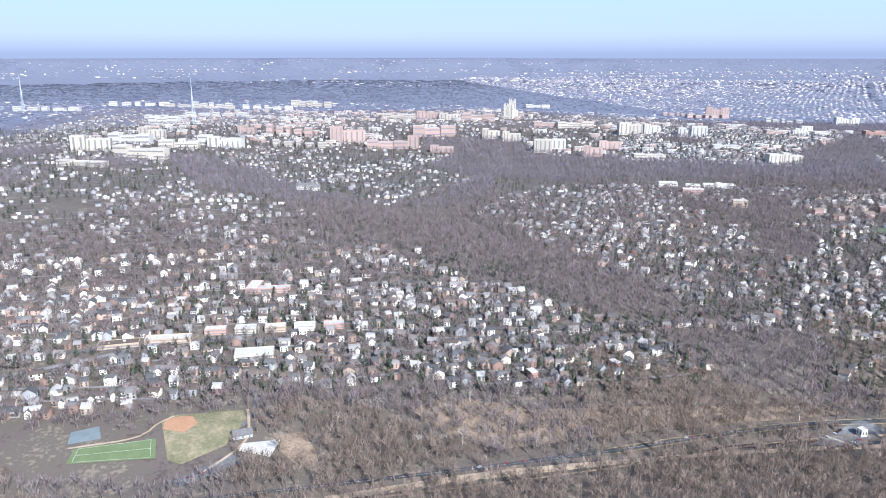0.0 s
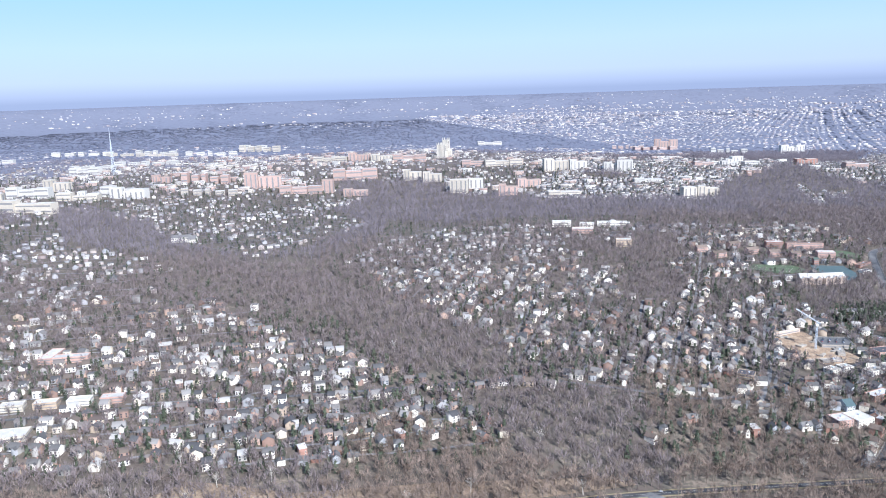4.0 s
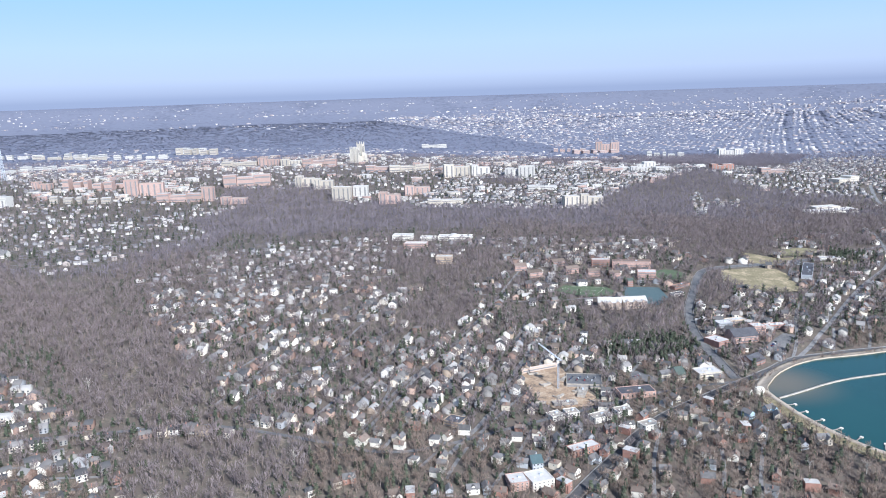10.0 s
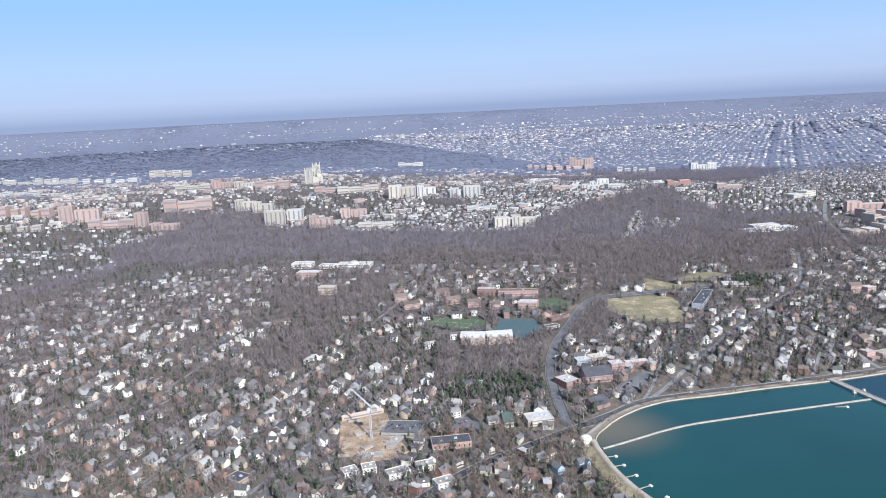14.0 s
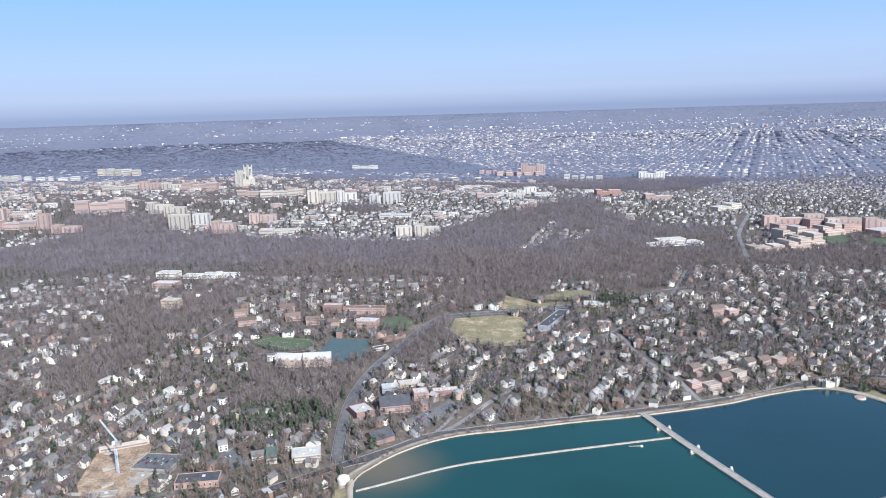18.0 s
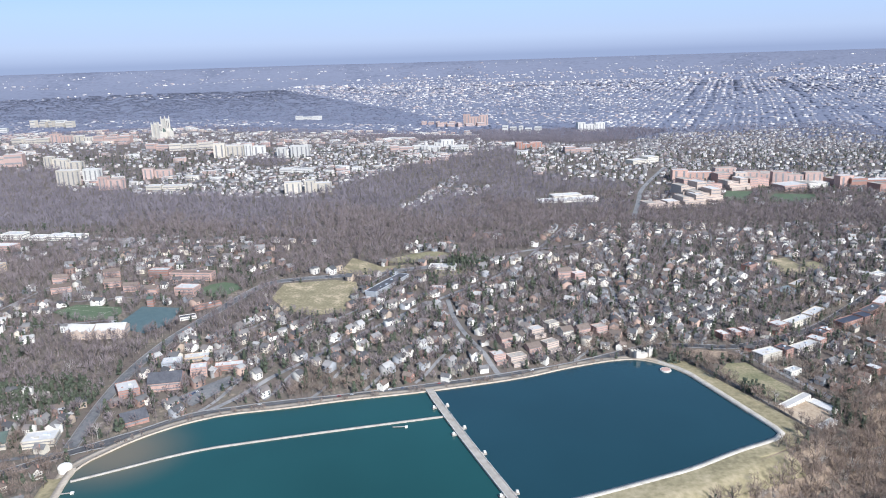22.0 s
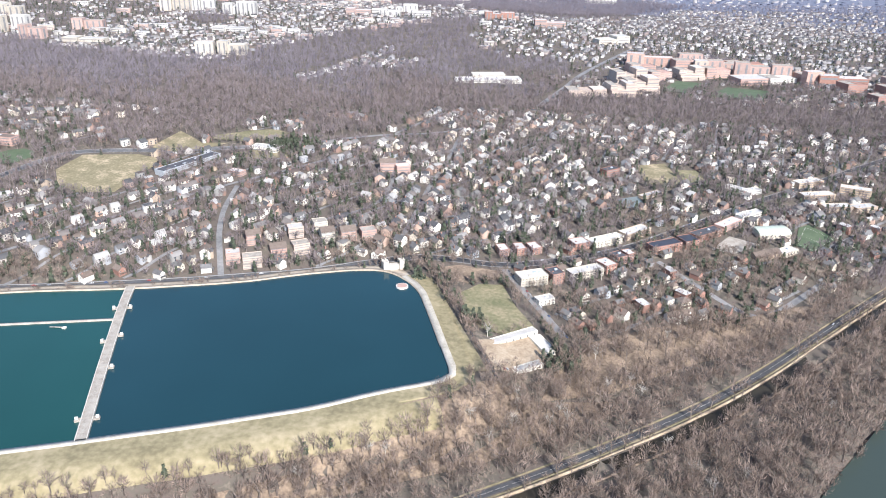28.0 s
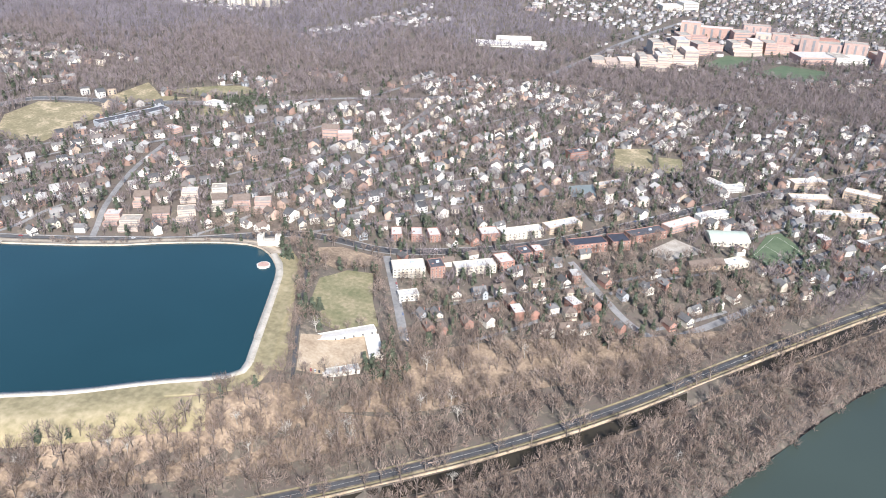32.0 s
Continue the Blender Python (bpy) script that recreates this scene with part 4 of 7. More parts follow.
block("white_house", (987, 680), (996, 685), 6, 3.6, WHITE, PALEROOF, "white flat-roofed villa beside the street", "house", storeys=2, bays=4, sides=2)
for a, b in (((964, 737), (970, 739)), ((975, 741), (981, 743)), ((985, 744), (991, 747)), ((1013, 757), (1023, 762))):
    block("apartment_block", a, b, 10, 4.6, BRICK, PALEROOF, "small red brick block with pale roof", storeys=3, bays=3, sides=3, units=1, group=G)
block("apartment_block", (1025, 762), (1047, 776), 8, 5.0, CREAM, PALEROOF, "long cream brick apartment building", storeys=3, bays=9, sides=2, group=G)
block("apartment_block", (1050, 780), (1068, 795), 9, 4.6, TAN, PALEROOF, "long tan apartment building", storeys=3, bays=7, sides=2, group=G)
block("school_building", (1065, 762), (1085, 773), 9, 6.0, BRICK, SOLAR, "red brick school wing with dark solar panels on its roof", "school", storeys=3, bays=8, sides=3, units=0)
block("school_building", (1088, 775), (1098, 780), 11, 6.0, BRICK, SOLAR, "red brick school wing with dark solar panels on its roof", "school", storeys=3, bays=4, sides=4, units=0)
block("school_building", (1099, 788), (1119, 803), 9, 4.8, BRICK, DARKROOF, "red brick school wing with dark roof", "school", storeys=3, bays=8, sides=2)
block("school_building", (1121, 808), (1138, 825), 8, 4.4, PINKBRICK, PALEROOF, "low brick school wing", "school", storeys=2, bays=6, sides=2)
block("apartment_block", (1140, 830), (1159, 844), 7, 4.0, WHITE, PALEROOF, "row of white-fronted flats", storeys=2, bays=8, sides=2, group=G)
block("community_hall", (1133, 768), (1152, 778), 8, 3.2, TAN, BROWNROOF, "low tan hall with brown pitched roof", storeys=1, bays=6, sides=2, top="gable")
block("community_hall", (1153, 776), (1166, 786), 8, 3.2, CREAM, PALEROOF, "low cream hall with stepped flat roof", storeys=1, bays=5, sides=2)
block("school_building", (1049, 899), (1061, 908), 8, 6.0, BRICK, DARKROOF, "square red brick school building", "school", storeys=3, bays=5, sides=3)
block("pavilion", (1073, 858), (1090, 872), 6, 2.2, TAN, PALEROOF, "low tan pavilion beside the court", storeys=1, bays=4, sides=1)
block("apartment_block", (1144, 898), (1158, 884), 6, 3.4, WHITE, PALEROOF, "white L-shaped flat-roofed building", storeys=2, bays=6, sides=2)
block("apartment_block", (1158, 884), (1171, 890), 7, 3.4, WHITE, PALEROOF, "white flat-roofed building wing", storeys=2, bays=5, sides=2)
for a, b, hh in (((1200, 878), (1226, 884), 5.5), ((1210, 860), (1232, 864), 4.2), ((1234, 862), (1252, 868), 4.2), ((1236, 902), (1257, 893), 6.0), ((1205, 905), (1228, 915), 5.0)):
    block("condominium", a, b, 9, hh, TAN, PALEROOF, "tan terraced condominium with flat roofs", storeys=3, bays=8, sides=3, group="condominiums")
# works yard: an L of low white sheds round the gravel
block("shed", (956, 630), (985, 650), 5, 2.6, WHITE, PALEROOF, "long low white shed round a gravel yard", "shed", storeys=1, bays=8, sides=0, units=0)
block("shed", (988, 631), (994, 634), 17, 2.6, WHITE, PALEROOF, "low white shed wing at the yard", "shed", storeys=1, bays=2, sides=3, units=0)
block("shed", (973, 613), (987, 622), 4.5, 2.2, WHITE, PALEROOF, "small white shed closing the yard", "shed", storeys=1, bays=4, sides=0, units=0)
# school quarter above the reservoir's west end
for a, b in (((491, 757), (511, 754)), ((513, 755), (534, 756))):
    gymnasium_ = block("school_building", a, b, 12, 6.4, SANDBRICK, PALEROOF, "pale brick gymnasium with gabled bays and light roof", "school", storeys=2, bays=8, sides=3, units=0, top="gable")
    for u in (3.2, 10.2, 17.2):
        bm = bmesh.new()
        gable_wall(bm, u - 2.2, -1.2, u + 2.2, 3.0, -1, 6.2, 1.8, "y")
        bay = part("gabled_bay", bm, SANDBRICK, gymnasium_)
        bm = bmesh.new()
        gable(bm, u - 2.2, -1.2, u + 2.2, 4.0, 6.2, 1.8, 0.25, 0.12, "y")
        part("bay_roof", bm, PALEROOF, bay)
block("school_building", (510, 878), (528, 876), 9, 7.2, BRICK, PALEROOF, "red brick college building with pale roof", "school", storeys=3, bays=7, sides=2)
block("school_building", (530, 872), (568, 866), 9, 7.2, PINKBRICK, BROWNROOF, "long pink brick college wing", "school", storeys=3, bays=12, sides=2)
block("school_building", (546, 834), (563, 830), 12, 7.4, PINKBRICK, PALEROOF, "pink brick college building with white roof edges", "school", storeys=3, bays=6, sides=3)
block("clock_house", (531, 812), (536, 812), 5, 6.5, BRICK, COPPER, "narrow brick school house with steep roof", "school", storeys=3, bays=2, sides=2, top="gable")
for a, b in (((500, 845), (512, 846)), ((480, 855), (493, 858)), ((440, 845), (455, 850)), ((470, 880), (483, 884)), ((520, 838), (530, 838)), ((430, 870), (442, 872))):
    block("college_hall", a, b, 7, 5.6, PINKBRICK, BROWNROOF, "pink brick college hall with pitched roof", "school", storeys=2, bays=5, sides=2, top="gable", group="college halls")
block("school_building", (572, 800), (590, 812), 6, 3.0, BRICK, BROWNROOF, "low red brick wing along the courts", "school", storeys=1, bays=7, sides=2)
block("garage", (566, 782), (577, 787), 6, 2.4, STONE, DARKROOF, "flat-roofed pale garage with dark roof", "garage", storeys=1, bays=3, sides=1, units=0)
block("office_block", (564, 664), (575, 670), 15, 5.0, BRICK, PALEROOF, "brick and white office block with pale roof", storeys=3, bays=5, sides=4)
block("office_block", (579, 672), (599, 675), 16, 5.6, PINKBRICK, DARKROOF, "pink brick hall with broad dark pitched roof", storeys=2, bays=7, sides=4, top="gable")
block("office_block", (578, 702), (590, 704), 9, 5.0, GREYWALL, PALEROOF, "grey office block beside the avenue", storeys=3, bays=4, sides=3)
block("office_block", (590, 712), (606, 716), 8, 3.0, TAN, PALEROOF, "low tan building with flat roof", storeys=1, bays=5, sides=2)
block("apartment_block", (601, 688), (611, 690), 9, 7.0, PINKBRICK, PALEROOF, "pink brick apartment block with white roof", storeys=4, bays=4, sides=3)
block("office_block", (614, 697), (632, 700), 7, 3.6, BRICK, PALEROOF, "long brick building with pale roof", storeys=2, bays=7, sides=2)
fire = block("fire_station", (578, 633), (590, 641), 13, 3.4, BRICK, DARKROOF, "red brick fire station with dark roof and red doors", "fire station", storeys=1, bays=4, sides=3, top="gable")
block("white_school", (531, 611), (548, 614), 12, 4.4, CREAM, PALEROOF, "cream building with bright white roof", storeys=2, bays=7, sides=3, units=4)
church = block("church", (516, 611), (522, 612), 14, 4.0, CREAM, COPPER, "cream stone church with steep dark green roof", "church", storeys=1, bays=1, sides=4, top="gable")
block("church_hall", (506, 616), (514, 618), 6, 3.2, CREAM, SHINGLE, "cream church hall with grey roof", "church", storeys=2, bays=4, sides=2, top="gable")
block("shop", (470, 585), (494, 588), 12, 3.8, PINKBRICK, DARKROOF, "low pinkish brick supermarket with dark roof", "shop", storeys=1, bays=8, sides=3)
block("parking_deck", (437, 606), (461, 602), 20, 3.0, CONCRETE, ASPHALT, "concrete parking deck with cars on top", "car park", storeys=1, bays=8, sides=0, units=0)
block("office_block", (351, 556), (361, 550), 10, 3.8, TAN, DARKROOF, "square tan brick office with brown flat roof", storeys=2, bays=4, sides=4)
block("office_block", (386, 482), (396, 484), 11, 5.0, PINKBRICK, PALEROOF, "brick-fronted block with white roof", storeys=3, bays=4, sides=3)
block("office_block", (398, 482), (410, 486), 13, 5.0, WHITE, PALEROOF, "white block with pale roof beside the road", storeys=3, bays=5, sides=3)
block("office_block", (400, 500), (406, 501), 10, 4.2, GREYWALL, TEAL, "building with teal roof", storeys=2, bays=3, sides=2, top="gable")
block("apartment_block", (425, 512), (442, 520), 8, 4.0, BRICK, PALEROOF, "red brick flats with white gable", storeys=2, bays=6, sides=2)
for a, b in (((420, 556), (428, 560)), ((430, 560), (438, 562)), ((446, 552), (458, 558)), ((462, 560), (472, 563)), ((474, 540), (484, 545))):
    block("shop", a, b, 8, 3.4, WHITE, (CONCRETE, DARKROOF)[int(a[0]) % 2], "white shop building with flat roof", "shop", storeys=2, bays=4, sides=2, group="shops along the avenue")
# shopping street and school near the flight's start
block("shop", (-141, 483), (-115, 488), 14, 3.6, CREAM, PALEROOF, "long white supermarket with pale roof", "shop", storeys=1, bays=8, sides=2)
block("shop", (-238, 495), (-212, 502), 10, 3.2, TAN, BROWNROOF, "low brown-roofed shop building", "shop", storeys=1, bays=8, sides=2)
block("shop", (-209, 504), (-178, 509), 9, 4.2, TAN, PALEROOF, "row of tan shops with flat roof", "shop", storeys=2, bays=10, sides=2)
for k in range(5):
    block("flats", (-172 + 21 * k, 521 + 3.2 * k), (-157 + 21 * k, 523 + 3.2 * k), 8, 4.4, (PINKBRICK, CREAM, TAN, WHITE, PINKBRICK)[k], PALEROOF, "small row of flats with pale fronts", storeys=2, bays=5, sides=2, units=1, group="flats along the road")
block("school_building", (-160, 600), (-126, 604), 8, 4.6, PINKBRICK, PALEROOF, "pink brick school with white trim", "school", storeys=2, bays=12, sides=2)
block("school_building", (-162, 600), (-152, 600), 24, 4.6, PINKBRICK, PALEROOF, "pink brick school wing", "school", storeys=2, bays=3, sides=5)
block("pool_house", (-113, 384), (-95, 380), 14, 2.6, STONE, PALEROOF, "white-roofed pool house in the park", "pool house", storeys=1, bays=6, sides=3)
block("pool_house", (-118, 392), (-108, 396), 8, 2.2, GREYWALL, SHINGLE, "low grey-roofed park building", "pool house", storeys=1, bays=3, sides=2, top="gable")
block("pump_house", (246, 410), (250, 411), 4, 4.6, WHITE, PALEROOF, "tall white cube-like pump house at the canal", "pump house", storeys=1, bays=2, sides=2, units=0)
# beyond the woods
block("residence", (296, 1040), (320, 1036), 14, 6.5, WHITE, PALEROOF, "white institutional building on the hilltop", storeys=2, bays=8, sides=2)
block("residence", (352, 1024), (392, 1016), 14, 5.0, WHITE, PALEROOF, "white hilltop mansion with low dome", storeys=2, bays=10, sides=2)
block("residence", (312, 985), (338, 980), 14, 6.5, PINKBRICK, PALEROOF, "pinkish brick apartment house on the slope", storeys=3, bays=8, sides=2)
block("residence", (349, 908), (366, 905), 10, 8.0, TAN, PALEROOF, "square tan mansion on the wooded hill", storeys=3, bays=6, sides=3)
block("residence", (330, 1030), (348, 1026), 12, 4.0, WHITE, PALEROOF, "low white wing of the hilltop institution", storeys=1, bays=8, sides=2)
block("mansion", (-196, 1012), (-172, 1015), 10, 6.5, WHITE, SHINGLE, "large white mansion in the woods", "house", storeys=2, bays=8, sides=2, top="gable")
block("mansion", (-174, 1008), (-164, 1009), 14, 5.0, WHITE, SHINGLE, "white side wing of the mansion", "house", storeys=2, bays=3, sides=3, top="gable")
dome = thing("dome", 372, 1026, h1(372, 1020) + 4.6, 0, "low pale dome on the white hilltop building", "dome")
bm = bmesh.new()
bmesh.ops.create_uvsphere(bm, u_segments=20, v_segments=10, radius=6.0, matrix=Matrix.Diagonal((1, 1, 0.55, 1)))
part("shell", bm, PALEROOF, dome)
block("embassy", (906, 1222), (985, 1238), 22, 5.0, WHITE, PALEROOF, "long low white embassy with stepped roofs", storeys=2, bays=16, sides=3, units=5)
block("embassy", (925, 1245), (965, 1252), 18, 7.0, CREAM, PALEROOF, "white upper storey block of the embassy", storeys=3, bays=10, sides=3, units=3)
U = "hospital and university buildings"
for a, b, dd, hh, wm in (((1039, 1196), (1085, 1205), 22, 7, SANDBRICK), ((1088, 1204), (1118, 1210), 26, 16, SANDBRICK), ((1110, 1224), (1150, 1234), 26, 20, SANDBRICK), ((1100, 1250), (1140, 1262), 24, 26, SANDBRICK),
                         ((1150, 1290), (1180, 1306), 24, 18, PINKBRICK), ((1190, 1318), (1225, 1328), 22, 17, SANDBRICK), ((1228, 1330), (1262, 1338), 22, 18, PINKBRICK), ((1195, 1370), (1250, 1380), 22, 20, PINKBRICK),
                         ((1300, 1300), (1340, 1312), 26, 12, STONE), ((1345, 1320), (1385, 1330), 20, 15, PINKBRICK), ((1380, 1260), (1410, 1270), 22, 16, BRICK), ((1420, 1240), (1450, 1250), 24, 17, BRICK),
                         ((1450, 1300), (1490, 1312), 22, 16, PINKBRICK), ((1390, 1200), (1425, 1212), 18, 14, BRICK), ((1130, 1330), (1165, 1340), 22, 19, PINKBRICK), ((1270, 1380), (1320, 1390), 22, 17, BRICK)):
    cuts = (0.0, 0.42, 1.0) if wm is not SANDBRICK else (0.0, 0.3, 0.62, 1.0)
    for k, (c0, c1) in enumerate(zip(cuts, cuts[1:])):
        back = (0, 5, 2)[k]
        ends = [(a[0] + (b[0] - a[0]) * c, a[1] + (b[1] - a[1]) * c + back) for c in (c0 + 0.01, c1 - 0.01)]
        block("campus_building", *ends, dd - back, hh * (0.72, 0.56, 0.84)[k], wm, (CONCRETE, wm, PALEROOF)[k], "large brick campus building with flat roof" if wm is not SANDBRICK else "stepped sandy brick hospital wing with window bands", storeys=4, units=1, group=U, bands=True)
    if wm is SANDBRICK:
        for step in (1, 2):
            out = [(q[0] + 4.5 * step * (0.3 if q is a else -0.1), q[1] - 5.5 * step) for q in (a, b)]
            block("campus_terrace", *out, 6, hh * (0.60 - 0.17 * step), wm, wm, "lower sandy brick terrace of the stepped hospital", storeys=3, units=1, group=U, bands=True)
block("sports_arena", (1262, 1292), (1302, 1304), 30, 8, PINKBRICK, PALEROOF, "brick arena with broad pale roof", "arena", storeys=2, group=U, bands=True)
block("white_school", (1110, 1534), (1138, 1546), 22, 8, CREAM, PALEROOF, "large white building among small houses", storeys=3, bays=10, sides=3)
block("white_school", (1139, 1547), (1160, 1556), 24, 12, CREAM, PALEROOF, "taller white wing among small houses", storeys=3, bays=10, sides=3)
F = "apartment towers on the ridge"


TOWERS = (
    (PINKSLAB, "pinkish apartment slab above the woods", ((-189, 1529, 69, 28), (-106, 1472, 80, 14), (-58, 1478, 20, 23), (-18, 1616, 90, 21), (-2, 1440, 44, 12), (273, 1390, 35, 18), (320, 1467, 45, 15), (-311, 1578, 100, 19), (-402, 1575, 34, 14), (-39, 1923, 52, 18), (86, 1881, 78, 15), (230, 1742, 49, 12), (323, 1745, 37, 14), (865, 2513, 155, 11), (710, 1646, 42, 9), (1040, 1656, 53, 11), (1227, 1422, 33, 13), (1265, 1367, 53, 15), (1302, 1337, 72, 18),)),
    (CREAMSLAB, "cream apartment block on the ridge", ((99, 1587, 36, 19), (139, 1559, 37, 18), (187, 1438, 33, 22), (397, 1627, 54, 23), (-550, 1451, 47, 19), (-461, 1337, 66, 12), (-468, 2790, 155, 21), (-305, 1823, 94, 9), (-110, 1928, 84, 11), (17, 1909, 52, 14), (298, 1734, 84, 12), (566, 1302, 24, 15), (599, 1308, 36, 16), (368, 1360, 58, 8), (-583, 1270, 62, 23), (-480, 1208, 86, 16), (-529, 1110, 72, 7), (-792, 2544, 255, 10),)),
    (PALESLAB, "long pale flat-roofed building on the ridge", ((219, 1453, 26, 20), (443, 1633, 37, 19), (511, 1600, 46, 16), (-403, 1387, 81, 17), (-766, 2597, 140, 16), (-565, 2540, 172, 13), (-645, 1782, 71, 14), (-577, 1993, 172, 11), (753, 1667, 44, 7), (796, 1688, 25, 15), (818, 1665, 33, 8), (543, 1467, 53, 7), (-556, 1363, 73, 17), (-393, 1378, 59, 17), (-447, 1351, 34, 13), (-1145, 2256, 205, 11), (-1022, 2639, 208, 13), (-509, 2875, 86, 17), (-686, 1917, 112, 10), (1014, 2292, 111, 17), (1198, 2292, 76, 23), (787, 1684, 35, 10), (530, 1595, 32, 20), (353, 2891, 89, 12), (764, 1645, 36, 10),)),
    (CONCRETE, "low grey school with flat roofs", ((-265, 1444, 107, 11),)),
    (BRICK, "red brick block with pale roof", ((945, 1696, 36, 12), (967, 1707, 24, 12), (1390, 1295, 61, 13),)),
    (PINKSLAB, "pinkish apartment block at the edge of the city", ((904, 2557, 74, 29), (795, 2603, 110, 9),)),
    (SANDBRICK, "sandy brick campus tower", ((1228, 1362, 18, 15),)),
    (PINKBRICK, "pink brick campus building", ((1356, 1302, 22, 16), (1164, 1388, 63, 16),)),
)


def far_block(x, y, w, h, wall, label):
    """A slab on its front middle, with window columns and a penthouse."""
    turn = radians(9 * math.sin(x * 0.7 + y))
    c, s = math.cos(turn) * w / 2, math.sin(turn) * w / 2
    low = h < 0.25 * w
    gap = 0.2
    if low and w > 90:
        cuts, gap = (-1.0, -0.62, -0.2, 0.1, 0.55, 1.0), 0.07 * w
    else:
        cuts = (-1.0, 1.0) if w < 34 else (-1.0, -0.25, 1.0) if w < 70 else (-1.0, -0.45, 0.3, 1.0)
    for n, (u0, u1) in enumerate(zip(cuts, cuts[1:])):
        rise = h * (1.12, 0.86, 1.04, 0.7, 0.95)[n]
        back = (0, 4.0, 1.5, 6.0, 2.0)[n]
        block("apartment_tower" if not low else "large_building", (x + c * u0, y + s * u0 + back), (x + c * u1 - gap, y + s * u1 + back), 14 if not low else 18, rise, wall, PALEROOF if wall is not PINKSLAB or low else CONCRETE, label, storeys=2, units=1,
              group=F, sunk=5, columns=0 if low else max(2, min(4, int(w * (u1 - u0) / 16))))


for wall, label, spots_ in TOWERS:
    for x, y, w, h in spots_:
        far_block(x, y, w, h, wall, label)


# the cathedral on its hill
cz = h1(172, 1958)
cath = thing("cathedral", 172, 1958, cz, 66, "pale limestone cathedral with square pinnacled towers", "cathedral")
bm = bmesh.new()
gable_wall(bm, -22, -6, 24, 6, -4, 16, 7)
part("nave", bm, OLDSTONE, cath)
bm = bmesh.new()
gable_wall(bm, 3, -14, 13, 14, -4, 15, 6, along="y")
part("transept", bm, OLDSTONE, cath)
bm = bmesh.new()
gable(bm, -22, -6, 24, 6, 16, 7, 0.4)
part("roof", bm, COPPER, cath)


def tower(x, y, half, h, name):
    bm = bmesh.new()
    wall_box(bm, x - half, y - half, -4, x + half, y + half, h)
    t = part(name, bm, OLDSTONE, cath)
    for dx in (-1, 1):
        for dy in (-1, 1):
            bm = bmesh.new()
            wall_box(bm, x + dx * half - 0.9, y + dy * half - 0.9, 0, x + dx * half + 0.9, y + dy * half + 0.9, h + 2)
            bmesh.ops.create_cone(bm, segments=4, radius1=1.4, radius2=0.05, depth=4.5, matrix=pose(x + dx * half, y + dy * half, h + 4.2, 0, 0, 45))
            part("pinnacle", bm, OLDSTONE, t)
        bm = bmesh.new()
        wall_box(bm, x + dx * half * 0.4 - 0.8, y - half - 0.15, h * 0.55, x + dx * half * 0.4 + 0.8, y - half + 0.3, h * 0.9)
        part("belfry_opening", bm, GLASS, t)


tower(8, 0, 6.0, 43, "crossing_tower")
tower(-20, -6, 4.4, 33, "west_tower")
tower(-20, 6, 4.4, 33, "west_tower")


def mast(x, y, h, label):
    z = h1(x, y)
    e = thing("radio_mast", x, y, z, 0, label, "mast")
    for a in range(3):
        c, s = math.cos(a * 2.0944), math.sin(a * 2.0944)
        bm = bmesh.new()
        n = 14
        for k in range(n):
            r0, r1 = 5.0 * (1 - k / n) ** 1.4 + 0.6, 5.0 * (1 - (k + 1) / n) ** 1.4 + 0.6
            q0, q1 = Vector((c * r0, s * r0, h * k / n)), Vector((c * r1, s * r1, h * (k + 1) / n))
            turn = (q1 - q0).to_track_quat("Z", "Y").to_matrix().to_4x4()
            bmesh.ops.create_cone(bm, segments=4, radius1=0.45, radius2=0.4, depth=(q1 - q0).length, matrix=Matrix.Translation((q0 + q1) / 2) @ turn)
            c2, s2 = math.cos(a * 2.0944 + 2.0944), math.sin(a * 2.0944 + 2.0944)
            q2 = Vector((c2 * r1, s2 * r1, h * (k + 1) / n))
            turn = (q2 - q0).to_track_quat("Z", "Y").to_matrix().to_4x4()
            bmesh.ops.create_cone(bm, segments=4, radius1=0.25, radius2=0.25, depth=(q2 - q0).length, matrix=Matrix.Translation((q0 + q2) / 2) @ turn)
        part("lattice_leg", bm, STEEL, e)
    bm = bmesh.new()
    bmesh.ops.create_cone(bm, segments=6, radius1=0.7, radius2=0.2, depth=h * 0.3, matrix=Matrix.Translation((0, 0, h * 1.15)))
    part("antenna", bm, STEEL, e)


mast(-558, 1736, 79, "tall grey lattice radio mast")
mast(-1187, 2200, 80, "tall grey lattice radio mast")

